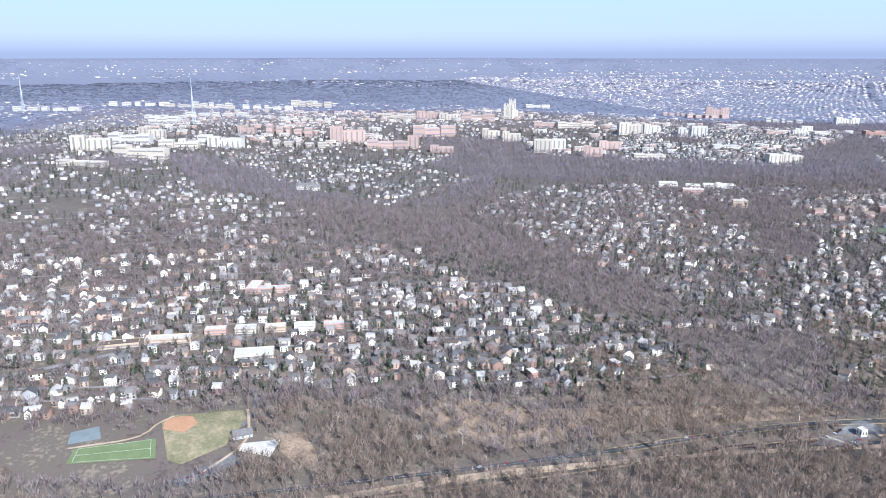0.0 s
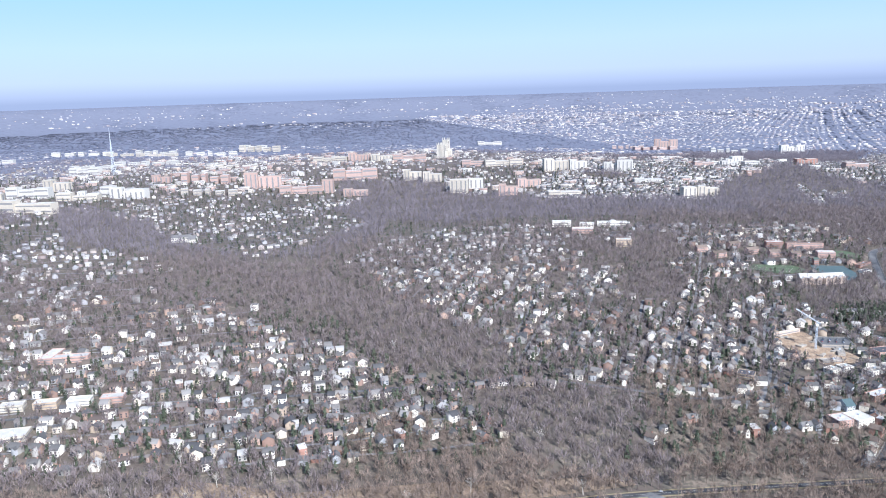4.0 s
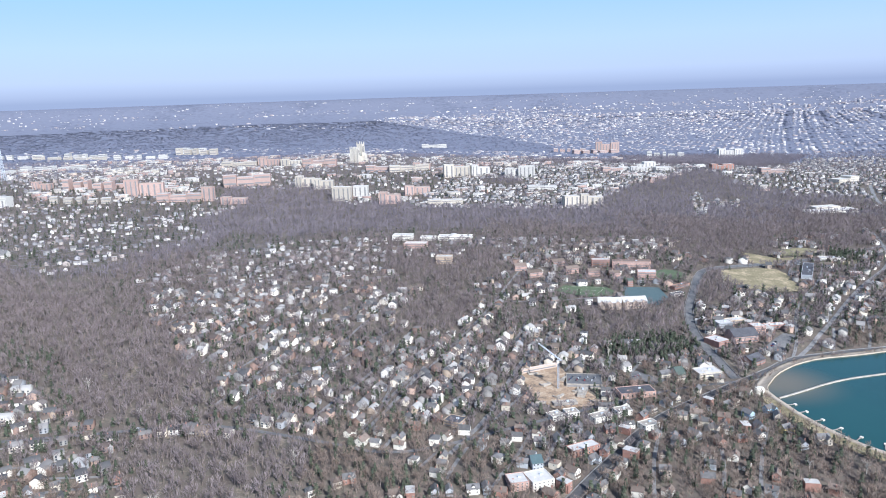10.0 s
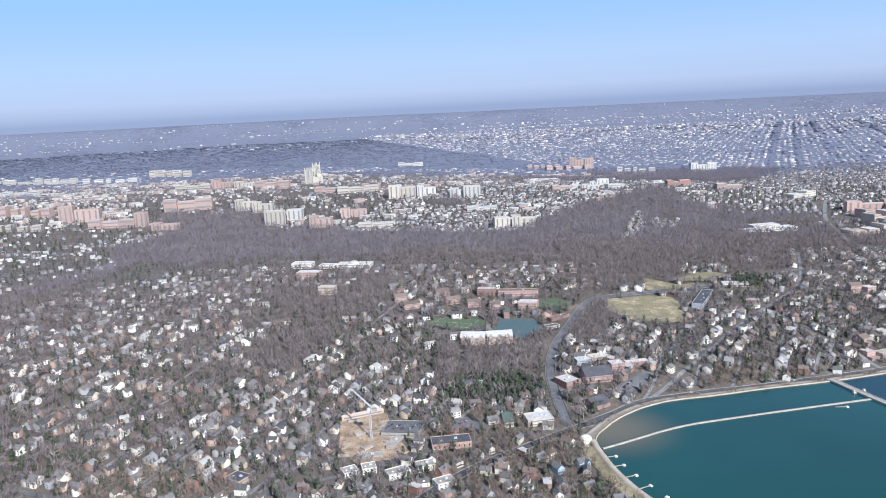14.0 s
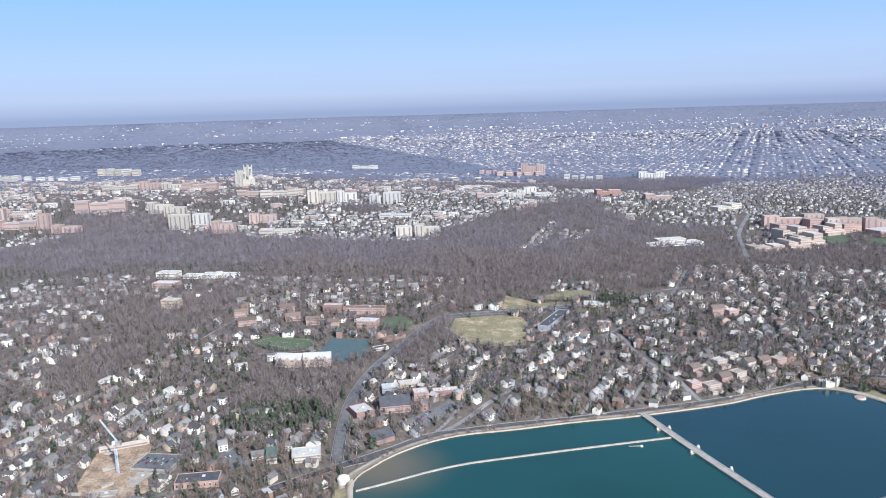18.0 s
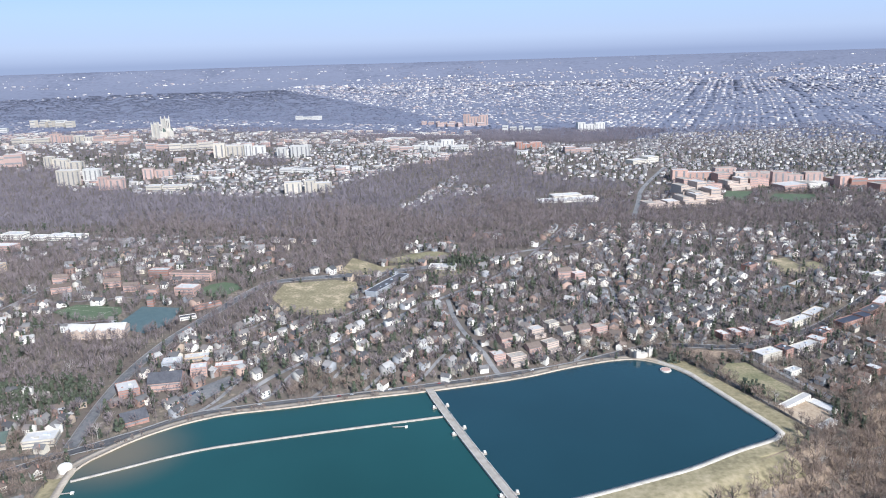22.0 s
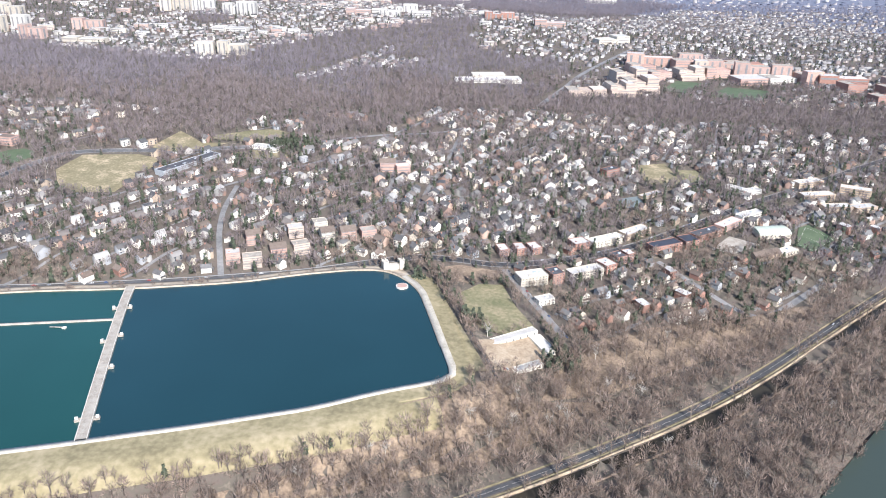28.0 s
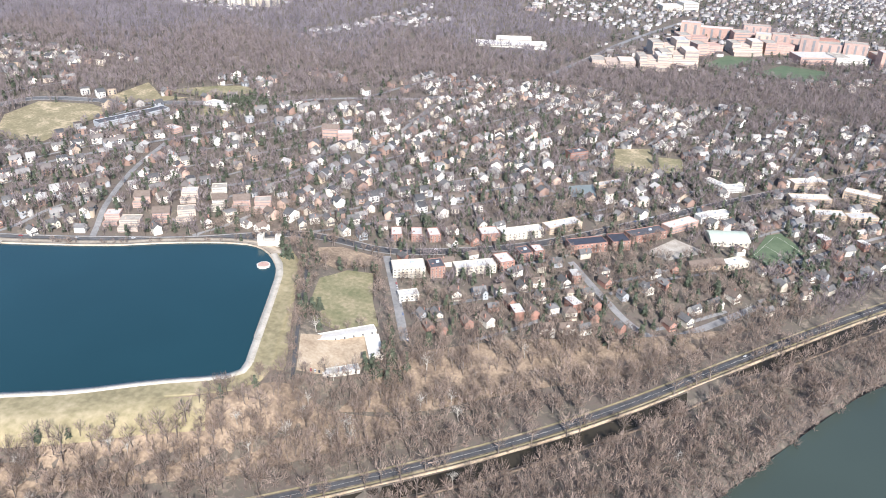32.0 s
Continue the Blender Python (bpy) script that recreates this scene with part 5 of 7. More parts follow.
block("modern_house", (712, 822), (738, 872), 10, 4.4, GREYWALL, DARKROOF, "long dark grey modern building with stepped terraces", storeys=3, bays=12, sides=3, units=3, bands=True)
block("villa", (755, 893), (779, 888), 12, 3.4, WHITE, PALEROOF, "white flat-roofed villa in a green garden", "house", storeys=1, bays=6, sides=2, units=3)
block("villa", (756, 836), (767, 832), 7, 3.6, PINKBRICK, PALEROOF, "pinkish villa with pale roof", "house", storeys=2, bays=3, sides=2, units=1)
T = "terraced flats above the shore road"
for a, b, hh, wm in (((868, 866), (880, 868), 8.0, PINKBRICK), ((882, 862), (892, 866), 7.0, PINKBRICK), ((798, 706), (806, 709), 4.0, PINKBRICK), ((809, 704), (820, 708), 4.4, SANDBRICK), ((823, 716), (832, 720), 4.2, PINKBRICK), ((836, 722), (845, 727), 4.4, SANDBRICK),
                     ((850, 738), (858, 742), 5.0, CREAM), ((862, 742), (871, 746), 5.0, PINKBRICK), ((875, 744), (884, 748), 5.2, PINKBRICK), ((828, 740), (837, 744), 5.0, SANDBRICK), ((805, 726), (813, 730), 5.0, PINKBRICK), ((842, 752), (850, 756), 4.6, CREAM)):
    block("terraced_flats", a, b, 8, hh, wm, (PALEROOF, BROWNROOF, CONCRETE)[int(a[0]) % 3], "stepped block of flats with terraces above the shore road", storeys=3, bays=3, sides=2, units=1, group=T, top="gable" if int(a[0]) % 3 == 1 else "flat")
    if a[1] < 800:
        block("terraced_flats", (a[0] + 1.6, a[1] - 4.6), (b[0] + 1.0, b[1] - 4.6), 4.2, hh * 0.55, wm, CONCRETE, "lower terrace of flats stepping down to the shore road", storeys=2, bays=3, sides=1, units=0, group=T)
patch("garden", [(745, 880), (770, 905), (800, 900), (790, 880), (765, 872)], LAWN, 0.4, "green villa garden", "garden", keep=False)

# round white tank at the basin's tip
tank = thing("water_tank", 564, 590, h1(564, 590), 0, "white round tank with domed top at the shore", "tank")
bm = bmesh.new()
bmesh.ops.create_cone(bm, cap_ends=True, segments=24, radius1=3.4, radius2=3.6, depth=4.6, matrix=Matrix.Translation((0, 0, 2)))
part("drum", bm, WHITE, tank)
bm = bmesh.new()
bmesh.ops.create_uvsphere(bm, u_segments=24, v_segments=12, radius=3.6, matrix=Matrix.Translation((0, 0, 4.0)) @ Matrix.Diagonal((1, 1, 0.55, 1)))
part("dome", bm, WHITE, tank)

# castle-like gatehouse
gate = thing("gatehouse", 900, 712, h1(900, 712), 20, "sand-coloured stone gatehouse like a small castle", "gatehouse")
for gx, gy, gw, gd, gh in ((-5, 0, 3.2, 3.2, 7.0), (5, 0, 3.2, 3.2, 7.0), (0, 1.2, 7.6, 3.4, 4.4), (-5, 6, 3.0, 3.0, 5.6), (5, 6, 3.0, 3.0, 5.6)):
    bm = bmesh.new()
    wall_box(bm, gx - gw / 2, gy - gd / 2, -1, gx + gw / 2, gy + gd / 2, gh)
    t = part("tower" if gw < 4 else "gate_wall", bm, OLDSTONE, gate)
    for k in range(4):
        bm = bmesh.new()
        mx, my = gx + (gw / 2 - 0.4) * (1 if k % 2 else -1), gy + (gd / 2 - 0.4) * (1 if k > 1 else -1)
        wall_box(bm, mx - 0.4, my - 0.4, gh, mx + 0.4, my + 0.4, gh + 0.8)
        part("merlon", bm, OLDSTONE, t)

# tower crane in the building site
crane = thing("tower_crane", 431, 604, h1(431, 604), 0, "pale blue-grey tower crane over the building site", "crane")


def lattice(bm, q0, q1, r, n):
    q0, q1 = Vector(q0), Vector(q1)
    way = (q1 - q0).normalized()
    u = way.orthogonal().normalized()
    v = way.cross(u)
    for k in range(n):
        a, b = q0.lerp(q1, k / n), q0.lerp(q1, (k + 1) / n)
        for i in range(4):
            o0 = (u if i % 2 else v) * r * (1 if i < 2 else -1)
            o1 = (v if i % 2 else u) * r * (1 if 0 < i < 3 else -1)
            for s, e in ((a + o0, b + o0), (a + o0, b + o1)):
                m = Matrix.Translation((s + e) / 2) @ (e - s).to_track_quat("Z", "Y").to_matrix().to_4x4()
                bmesh.ops.create_cone(bm, segments=4, radius1=0.1, radius2=0.1, depth=(e - s).length, matrix=m)


bm = bmesh.new()
lattice(bm, (0, 0, 0), (0, 0, 21), 0.75, 12)
part("tower_mast", bm, STEEL, crane)
bm = bmesh.new()
lattice(bm, (3, -1.5, 20), (-12, 10, 30), 0.42, 12)
jib = part("jib", bm, STEEL, crane)
bm = bmesh.new()
wall_box(bm, 2.0, -3.4, 19.2, 4.6, -0.8, 21.2)
part("counterweight", bm, CONCRETE, jib)
bm = bmesh.new()
wall_box(bm, -1.2, -1.2, 18.8, 0.6, 0.6, 20.6)
part("cab", bm, WHITE, crane)
for k in range(15):
    wx, wy = 416 + (k * 13.7) % 34, 582 + (k * 9.1) % 46
    wt = thing("concrete_wall", wx, wy, h1(wx, wy) + 0.4, k * 37 % 90, "raw concrete foundation wall of the building site", "wall", "foundation walls")
    bm = bmesh.new()
    wall_box(bm, -3.5, -0.3, -0.8, 3.5, 0.3, 1.4)
    part("wall_panel", bm, CONCRETE, wt)
    bm = bmesh.new()
    wall_box(bm, -3.5, 0.3, -0.8, -2.9, 3.2, 1.1)
    part("wall_return", bm, CONCRETE, wt)
block("site_wall", (409, 629), (436, 640), 2.5, 3.0, SANDBRICK, PALEROOF, "tan retaining wall along the dug-out site", "wall", storeys=1, bays=0, units=0)
block("site_slab", (446, 588), (452, 604), 5, 2.2, CONCRETE, CONCRETE, "raw concrete storey of the new building", "building site", storeys=1, bays=0, units=3)
block("site_slab", (424, 577), (440, 579), 6, 1.6, CONCRETE, CONCRETE, "raw concrete storey of the new building", "building site", storeys=1, bays=0, units=3)
gym = thing("gymnasium", 1145, 803, h1(1145, 803), 12, "gymnasium with pale green curved metal roof", "school")
mark(taken, [(1145, 800), (1168, 806), (1164, 822), (1141, 816)], 2)
bm = bmesh.new()
wall_box(bm, 0, 0, -2, 23, 14, 3.0)
part("wall", bm, CREAM, gym)
bm = bmesh.new()
rows = [[bm.verts.new((x, 7 - 7.5 * math.cos(math.pi * k / 10), 2.9 + 2.6 * math.sin(math.pi * k / 10))) for k in range(11)] for x in (-0.4, 23.4)]
for k in range(10):
    bm.faces.new([rows[0][k], rows[1][k], rows[1][k + 1], rows[0][k + 1]])
for r in rows:
    bm.faces.new(r)
part("roof", bm, GREENROOF, gym)
for k in range(7):
    add_window(gym, 2 + 3.2 * k, 0, 1.6, 0, 1.4, 1.0)

# ---- houses ----
YELLOWWALL = material("yellow_siding", [(0.60, 0.46, 0.22), (0.70, 0.55, 0.28)], 0.4, 0.8)
BLUEWALL = material("pale_blue_siding", [(0.34, 0.46, 0.54), (0.44, 0.56, 0.64)], 0.4, 0.8)
WALLS = {"yellow": YELLOWWALL, "pale blue": BLUEWALL, "white": WHITE, "cream": CREAM, "grey": GREYWALL, "red brick": BRICK, "tan": TAN}


def house(kind, wall, roofing, x, y, z, turn):
    mat, roof = WALLS[wall], {"grey": SHINGLE, "brown": BROWNROOF, "pale": PALEROOF}[roofing]
    tale = {"gable": "gable-fronted house with porch", "dormer": "house with dormers in its ridged roof", "square": "square house with hipped roof", "wing": "house with a cross-gabled wing", "flat": "flat-roofed row house"}[kind]
    e = thing("house", x, y, z, turn, f"{wall} {tale} and {roofing} roofing", "house", "houses of the neighbourhood")
    L, W, H, R = {"gable": (4.6, 6.6, 3.4, 1.9), "dormer": (6.8, 4.8, 3.0, 1.9), "square": (5.6, 5.6, 3.7, 1.5), "wing": (6.4, 4.4, 3.2, 1.8), "flat": (4.6, 7.2, 4.6, 0)}[kind]
    bm = bmesh.new()
    rf = bmesh.new()
    if kind == "gable":
        gable_wall(bm, -L / 2, -W / 2, L / 2, W / 2, -1.2, H, R, "y")
        gable(rf, -L / 2, -W / 2, L / 2, W / 2, H, R, 0.3, along="y")
    elif kind in ("dormer", "wing"):
        gable_wall(bm, -L / 2, -W / 2, L / 2, W / 2, -1.2, H, R, "x")
        gable(rf, -L / 2, -W / 2, L / 2, W / 2, H, R, 0.3)
        if kind == "wing":
            gable_wall(bm, 0.4, -W / 2 - 2.2, L / 2, 0, -1.2, H, 1.4, "y")
            gable(rf, 0.4, -W / 2 - 2.2, L / 2, 0, H, 1.4, 0.25, along="y")
    elif kind == "square":
        wall_box(bm, -L / 2, -W / 2, -1.2, L / 2, W / 2, H)
        bmesh.ops.create_cone(rf, cap_ends=True, segments=4, radius1=L * 0.77, radius2=0.5, depth=R, matrix=pose(0, 0, H + R / 2, 0, 0, 45))
    else:
        wall_box(bm, -L / 2, -W / 2, -1.2, L / 2, W / 2, H)
        wall_box(rf, -L / 2 - 0.1, -W / 2 - 0.1, H - 0.05, L / 2 + 0.1, W / 2 + 0.1, H + 0.2)
        wall_box(rf, -0.6, 0.5, H, 0.4, 1.4, H + 0.6)
    part("wall", bm, mat, e)
    top = part("roof", rf, roof, e)
    bm = bmesh.new()
    wall_box(bm, L * 0.28, 0.2, H - 0.5, L * 0.28 + 0.55, 0.75, H + R + 0.5)
    part("chimney", bm, BRICK, top)
    front = -W / 2 - (2.2 if kind == "wing" else 0)
    bm = bmesh.new()
    if kind == "dormer":
        gable_wall(bm, -0.8, -W / 2 + 0.35, 0.8, 0.4, H + 0.2, H + 1.15, 0.6, "y")
        part("dormer", bm, mat, top)
        bm = bmesh.new()
        gable(bm, -0.8, -W / 2 + 0.35, 0.8, 0.4, H + 1.15, 0.6, 0.15, 0.1, "y")
        part("dormer_roof", bm, roof, top)
    elif kind != "flat":
        wall_box(bm, -L / 2 + 0.2, front - 1.4, 1.55, L / 2 - 0.2 if kind != "wing" else 0, front if kind != "wing" else -W / 2, 1.75)
        for px in (-L / 2 + 0.35, 0.0 if kind == "wing" else L / 2 - 0.35):
            wall_box(bm, px - 0.12, front - 1.3, -1.0, px + 0.12, front - 1.06, 1.56)
        part("porch", bm, roof, e)
    else:
        wall_box(bm, -L / 2 + 0.4, front - 0.9, -1.0, -0.1, front, H - 1.0)
        part("bay", bm, mat, e)
    for s in (1.0, 2.55):
        for u in (-0.28, 0.28):
            add_window(e, L * u, (front if (kind != "wing" or u > 0) else -W / 2), s, 0, 0.75, 0.95)
    add_window(e, L / 2, W * 0.1, 2.55, 90, 0.7, 0.95)
    return e


SPOTS = []


def spots(poly, turn, row, lot, share):
    """House places along parallel streets inside a polygon."""
    p = np.array(poly, float)
    c = p.mean(0)
    a = radians(turn)
    ux, uy = np.array((math.cos(a), math.sin(a))), np.array((-math.sin(a), math.cos(a)))
    reach = np.hypot(*(p - c).T).max()
    rng = np.random.default_rng(int(abs(c[0]) + abs(c[1])))
    lanes = []
    for j in np.arange(-reach, reach, row):
        bend = lambda s: 5.0 * np.sin(s / 70 + j) + 4.0 * np.sin(s / 31 + 2.3 * j)
        run = np.arange(-reach, reach, 6.0)
        q = c + run[:, None] * ux + (j + bend(run))[:, None] * uy
        ok = inside(poly, q[:, 0], q[:, 1]) & ~at_cell(wooded, q[:, 0], q[:, 1]) & ~at_cell(taken, q[:, 0], q[:, 1])
        start = None
        for i in range(len(q) + 1):
            if i < len(q) and ok[i]:
                start = i if start is None else start
            elif start is not None:
                if i - start > 6:
                    lanes.append(q[start:i])
                start = None
        for side in (-1, 1):
            s = np.arange(-reach, reach, lot)
            s = s + rng.uniform(-3, 3, len(s))
            off = j + bend(s) + side * (row * 0.27 + rng.uniform(-2, 2.4, len(s)))
            q = c + s[:, None] * ux + off[:, None] * uy
            clump = np.array([noise.noise(Vector((a / 52, b / 52, 8.3))) for a, b in q])
            ok = (rng.random(len(s)) < share * np.clip(0.80 + (1.9 if share < 0.9 else 0.6) * clump, 0.08, 1.25)) & inside(poly, q[:, 0], q[:, 1]) & ~at_cell(wooded, q[:, 0], q[:, 1])
            SPOTS.extend((x, y, turn + (180 if side < 0 else 0) + rng.uniform(-14, 14) + 90 * (rng.random() < 0.3)) for x, y in q[ok])
    return lanes


ZONES = [
    ([(-600, 395), (-255, 403), (-179, 425), (-122, 450), (78, 455), (183, 476), (154, 537), (111, 560), (65, 624), (20, 640), (-420, 590), (-600, 560)], 9, 20, 7.2, 0.95),
    ([(-420, 592), (20, 642), (-13, 712), (-130, 764), (-130, 868), (-187, 921), (-259, 952), (-320, 985), (-420, 990)], 14, 27, 9.5, 0.62),
    ([(-420, 1000), (-269, 965), (-60, 920), (50, 1140), (-30, 1290), (20, 1420), (-420, 1420)], 20, 29, 10, 0.5),
    ([(190, 590), (280, 545), (400, 450), (560, 470), (560, 600), (545, 640), (480, 690), (410, 760), (320, 840), (200, 840), (60, 850), (110, 730)], 68, 26, 8.0, 0.78),
    ([(35, 862), (320, 850), (430, 770), (560, 700), (560, 900), (640, 960), (400, 1030), (150, 1080), (118, 1075)], 6, 26, 8.4, 0.62),
    ([(560, 640), (640, 655), (755, 672), (880, 712), (905, 730), (960, 860), (800, 1040), (725, 955), (640, 960), (560, 860)], 56, 25, 8.2, 0.68),
    ([(905, 730), (960, 728), (995, 640), (1060, 680), (1116, 692), (1165, 735), (1300, 840), (1420, 900), (1180, 890), (1040, 890), (950, 880)], 39, 23, 7.4, 0.76),
    ([(950, 880), (1040, 890), (1180, 890), (1420, 900), (1600, 960), (1600, 1010), (1315, 1040), (1232, 1075), (1000, 1110), (880, 1080)], 69, 26, 6.6, 0.82),
    ([(0, 1430), (155, 1405), (422, 1320), (585, 1245), (654, 1440), (764, 1555), (915, 1585), (950, 1475), (915, 1310), (1005, 1200), (1143, 1200), (1367, 1155), (1800, 1125), (1800, 2200), (-900, 2140), (-900, 1430)], 4, 26, 8.5, 0.36),
    ([(715, 1160), (735, 1157), (815, 1390), (850, 1345), (838, 1300), (790, 1270), (805, 1420), (790, 1425)], 72, 13, 6.5, 1.0),
    ([(321, 1352), (448, 1309), (526, 1302), (606, 1252), (639, 1390), (713, 1507), (795, 1598), (864, 1742), (725, 1833), (532, 1723), (364, 1584)], 22, 17, 6.0, 1.0),
    ([(905, 1514), (950, 1700), (1051, 1810), (1184, 1878), (1381, 2207), (1531, 2145), (1800, 1718), (1800, 1300), (1460, 1330), (1250, 1440), (1055, 1400), (930, 1470)], 66, 25, 6.0, 0.72),
    ([(-900, 560), (-425, 600), (-425, 1430), (-900, 1430)], 15, 30, 10, 0.42),
]
for x, y, kind, wall in ((555, 531, "wing", "yellow"), (542, 554, "gable", "pale blue"), (556, 557, "wing", "pale blue")):
    house(kind, wall, "grey", x, y, h1(x, y), 25)
    mark(taken, [(x - 5, y - 5), (x + 5, y - 5), (x + 5, y + 5), (x - 5, y + 5)])
# rows of houses along the named streets come first
rng = np.random.default_rng(21)
for line, lot, gap in ((LINES[10][0], 8, 7), (LINES[11][0], 8, 7), (LINES[12][0], 8.5, 7), (LINES[13][0], 8, 7), (LINES[14][0], 7, 7), (LINES[15][0], 7, 7), (LINES[16][0], 5.8, 6), (LINES[17][0], 5.8, 6), (LINES[18][0], 7, 6.5),
                       (LINES[19][0], 5.8, 6), (LINES[6][0][2:], 5.9, 5.5), (MACARTHUR[0:4], 5.9, 7), ([(1006, 666), (1050, 697), (1088, 724)], 5.9, 4.5), ([(1016, 690), (1042, 709), (1066, 724)], 5.9, 4.5), (LINES[2][0], 8.5, 7), (LINES[8][0], 7.5, 7), (LINES[3][0][1:10], 9, 8)):
    q = dense(line, lot)
    d = np.gradient(q, axis=0)
    for (px, py), (ex, ey) in zip(q, d):
        l = math.hypot(ex, ey)
        for side in (-1, 1):
            if rng.random() < (0.8 if lot < 6 else 0.42):
                far_off = gap + rng.uniform(-0.6, 2.4)
                SPOTS.append((px - side * ey / l * far_off + rng.uniform(-1.5, 1.5), py + side * ex / l * far_off, rng.uniform(-9, 9) + math.degrees(math.atan2(ey, ex)) + (180 if side < 0 else 0)))
# rows that can be told apart along the slopes
ROWS_OF_HOUSES = (
    [(447, 561), (462, 568), (480, 570)], [(452, 543), (471, 547), (485, 551)], [(534, 568), (546, 577), (558, 588)], [(537, 555), (558, 558)], [(534, 537), (550, 537)], [(488, 523), (499, 531), (512, 539)], [(513, 522), (532, 526), (545, 528)], [(481, 674), (498, 676), (516, 669)], [(486, 648), (501, 642), (518, 649)], [(557, 513), (569, 514)], [(420, 530), (439, 534)],
    [(-215, 541), (-186, 545), (-155, 546)], [(-191, 559), (-137, 561), (-100, 563)], [(-179, 520), (-125, 524), (-76, 529)], [(-190, 466), (-167, 465), (-141, 464)], [(-155, 467), (-123, 462), (-96, 460)],
    [(-244, 421), (-217, 428), (-184, 439), (-165, 436)], [(-139, 484), (-99, 473), (-69, 471)], [(-328, 620), (-299, 551), (-284, 513)], [(-300, 620), (-279, 567), (-267, 522)], [(75, 550), (95, 567), (111, 584)],
    [(6, 476), (29, 488), (39, 523)], [(-38, 583), (-2, 562), (28, 533)], [(-59, 520), (-10, 514), (30, 502)], [(-71, 487), (-32, 479), (6, 471)], [(84, 491), (112, 517), (131, 528)],
    [(104, 475), (134, 492), (159, 510)], [(70, 552), (87, 561), (108, 573)], [(130, 529), (150, 505), (166, 479)], [(106, 501), (119, 508), (136, 481)], [(149, 481), (162, 492)],
    [(-43, 558), (-16, 569), (13, 575)], [(-30, 538), (4, 544), (30, 546)], [(28, 481), (21, 508), (21, 520)], [(43, 881), (71, 945), (112, 936)], [(120, 793), (145, 842), (179, 894)],
    [(141, 741), (171, 762), (203, 803)], [(160, 899), (204, 929), (262, 928)], [(176, 984), (232, 1001), (287, 982)], [(268, 476), (287, 490), (305, 496)], [(325, 480), (359, 484), (393, 484)],
    [(224, 733), (265, 738), (308, 748)], [(229, 628), (265, 639), (313, 658)], [(293, 571), (316, 625), (338, 669)], [(329, 563), (352, 621), (376, 679)], [(347, 563), (381, 610)],
    [(485, 632), (519, 646), (549, 661)], [(467, 995), (527, 986), (594, 990), (642, 975)], [(493, 952), (548, 952), (617, 957)], [(493, 923), (530, 922), (580, 931)], [(927, 938), (940, 993), (949, 1043)],
    [(942, 931), (962, 994), (984, 1058)], [(691, 708), (715, 734), (737, 762)], [(726, 694), (747, 723), (762, 740)], [(854, 739), (882, 760), (903, 782)], [(991, 881), (1023, 916), (1041, 936)],
    [(1035, 879), (1024, 921), (1009, 950)], [(1002, 848), (996, 901), (988, 947)], [(916, 821), (923, 874), (933, 937)], [(933, 928), (944, 994), (956, 1041)], [(950, 923), (962, 978), (981, 1034)],
    [(752, 710), (773, 745), (785, 764)], [(787, 794), (807, 775), (825, 758)], [(1072, 913), (1105, 984), (1134, 1048)], [(1116, 710), (1129, 724), (1147, 742), (1159, 755)], [(1009, 662), (1026, 669)],
    [(1031, 688), (1055, 693), (1077, 701)], [(1083, 703), (1072, 723)], [(1121, 931), (1169, 958), (1214, 957)], [(1140, 978), (1191, 1005), (1244, 992)], [(921, 829), (933, 879), (955, 942)],
    [(964, 844), (983, 897), (1007, 947)],
)
for line in ROWS_OF_HOUSES:
    q = dense(line, 6.3)
    d = np.gradient(q, axis=0)
    for (px, py), (ex, ey) in zip(q, d):
        SPOTS.append((px + rng.uniform(-0.8, 0.8), py + rng.uniform(-0.8, 0.8), math.degrees(math.atan2(ey, ex)) + rng.uniform(-5, 5) + (0 if ex > 0 else 180)))
LANES = []
for poly, turn, row, lot, share in ZONES:
    LANES += spots(poly, turn, row, lot, share)
kept = []
full = taken.copy()
for x, y, turn in SPOTS:
    i, j = int((x - X0) / CELL), int((y - Y0) / CELL)
    if i < 3 or j < 3 or i > NX - 4 or j > NY - 4 or full[i - 1:i + 2, j - 1:j + 2].any():
        continue
    full[i - 2:i + 3, j - 2:j + 3] = True
    kept.append((x, y, turn))
for n, lane in enumerate(l for l in LANES if l[:, 1].mean() < 1150):
    strip("road", [tuple(q) for q in lane[::2]], 2.2, STREET, 0.26, label="narrow grey residential street", pad=-0.7, rounds=1)
for x, y, turn in kept:
    i, j = int((x - X0) / CELL), int((y - Y0) / CELL)
    taken[i - 1:i + 2, j - 1:j + 2] = True
kept.sort(key=lambda q: q[1] - 0.32 * q[0])
KINDS = [("gable", "white", "grey"), ("dormer", "white", "grey"), ("square", "cream", "brown"), ("wing", "white", "brown"), ("gable", "grey", "grey"), ("dormer", "red brick", "grey"), ("square", "white", "grey"),
         ("wing", "cream", "grey"), ("flat", "red brick", "pale"), ("gable", "white", "brown"), ("dormer", "white", "brown"), ("gable", "red brick", "brown"), ("wing", "grey", "grey"), ("gable", "cream", "grey")]
first = {}
zs = height(np.array([q[0] for q in kept]), np.array([q[1] for q in kept]))
NEAR_HOUSES = 245
rng = np.random.default_rng(5)
for (x, y, turn), z in list(zip(kept, zs))[:NEAR_HOUSES]:
    k = int(rng.integers(len(KINDS)))
    s = rng.uniform(0.85, 1.12)
    if k not in first:
        first[k] = house(*KINDS[k], x, y, z, turn)
    else:
        copy_thing(first[k], pose(x, y, z, 0, 0, turn) @ Matrix.Diagonal((s, s, s, 1)))


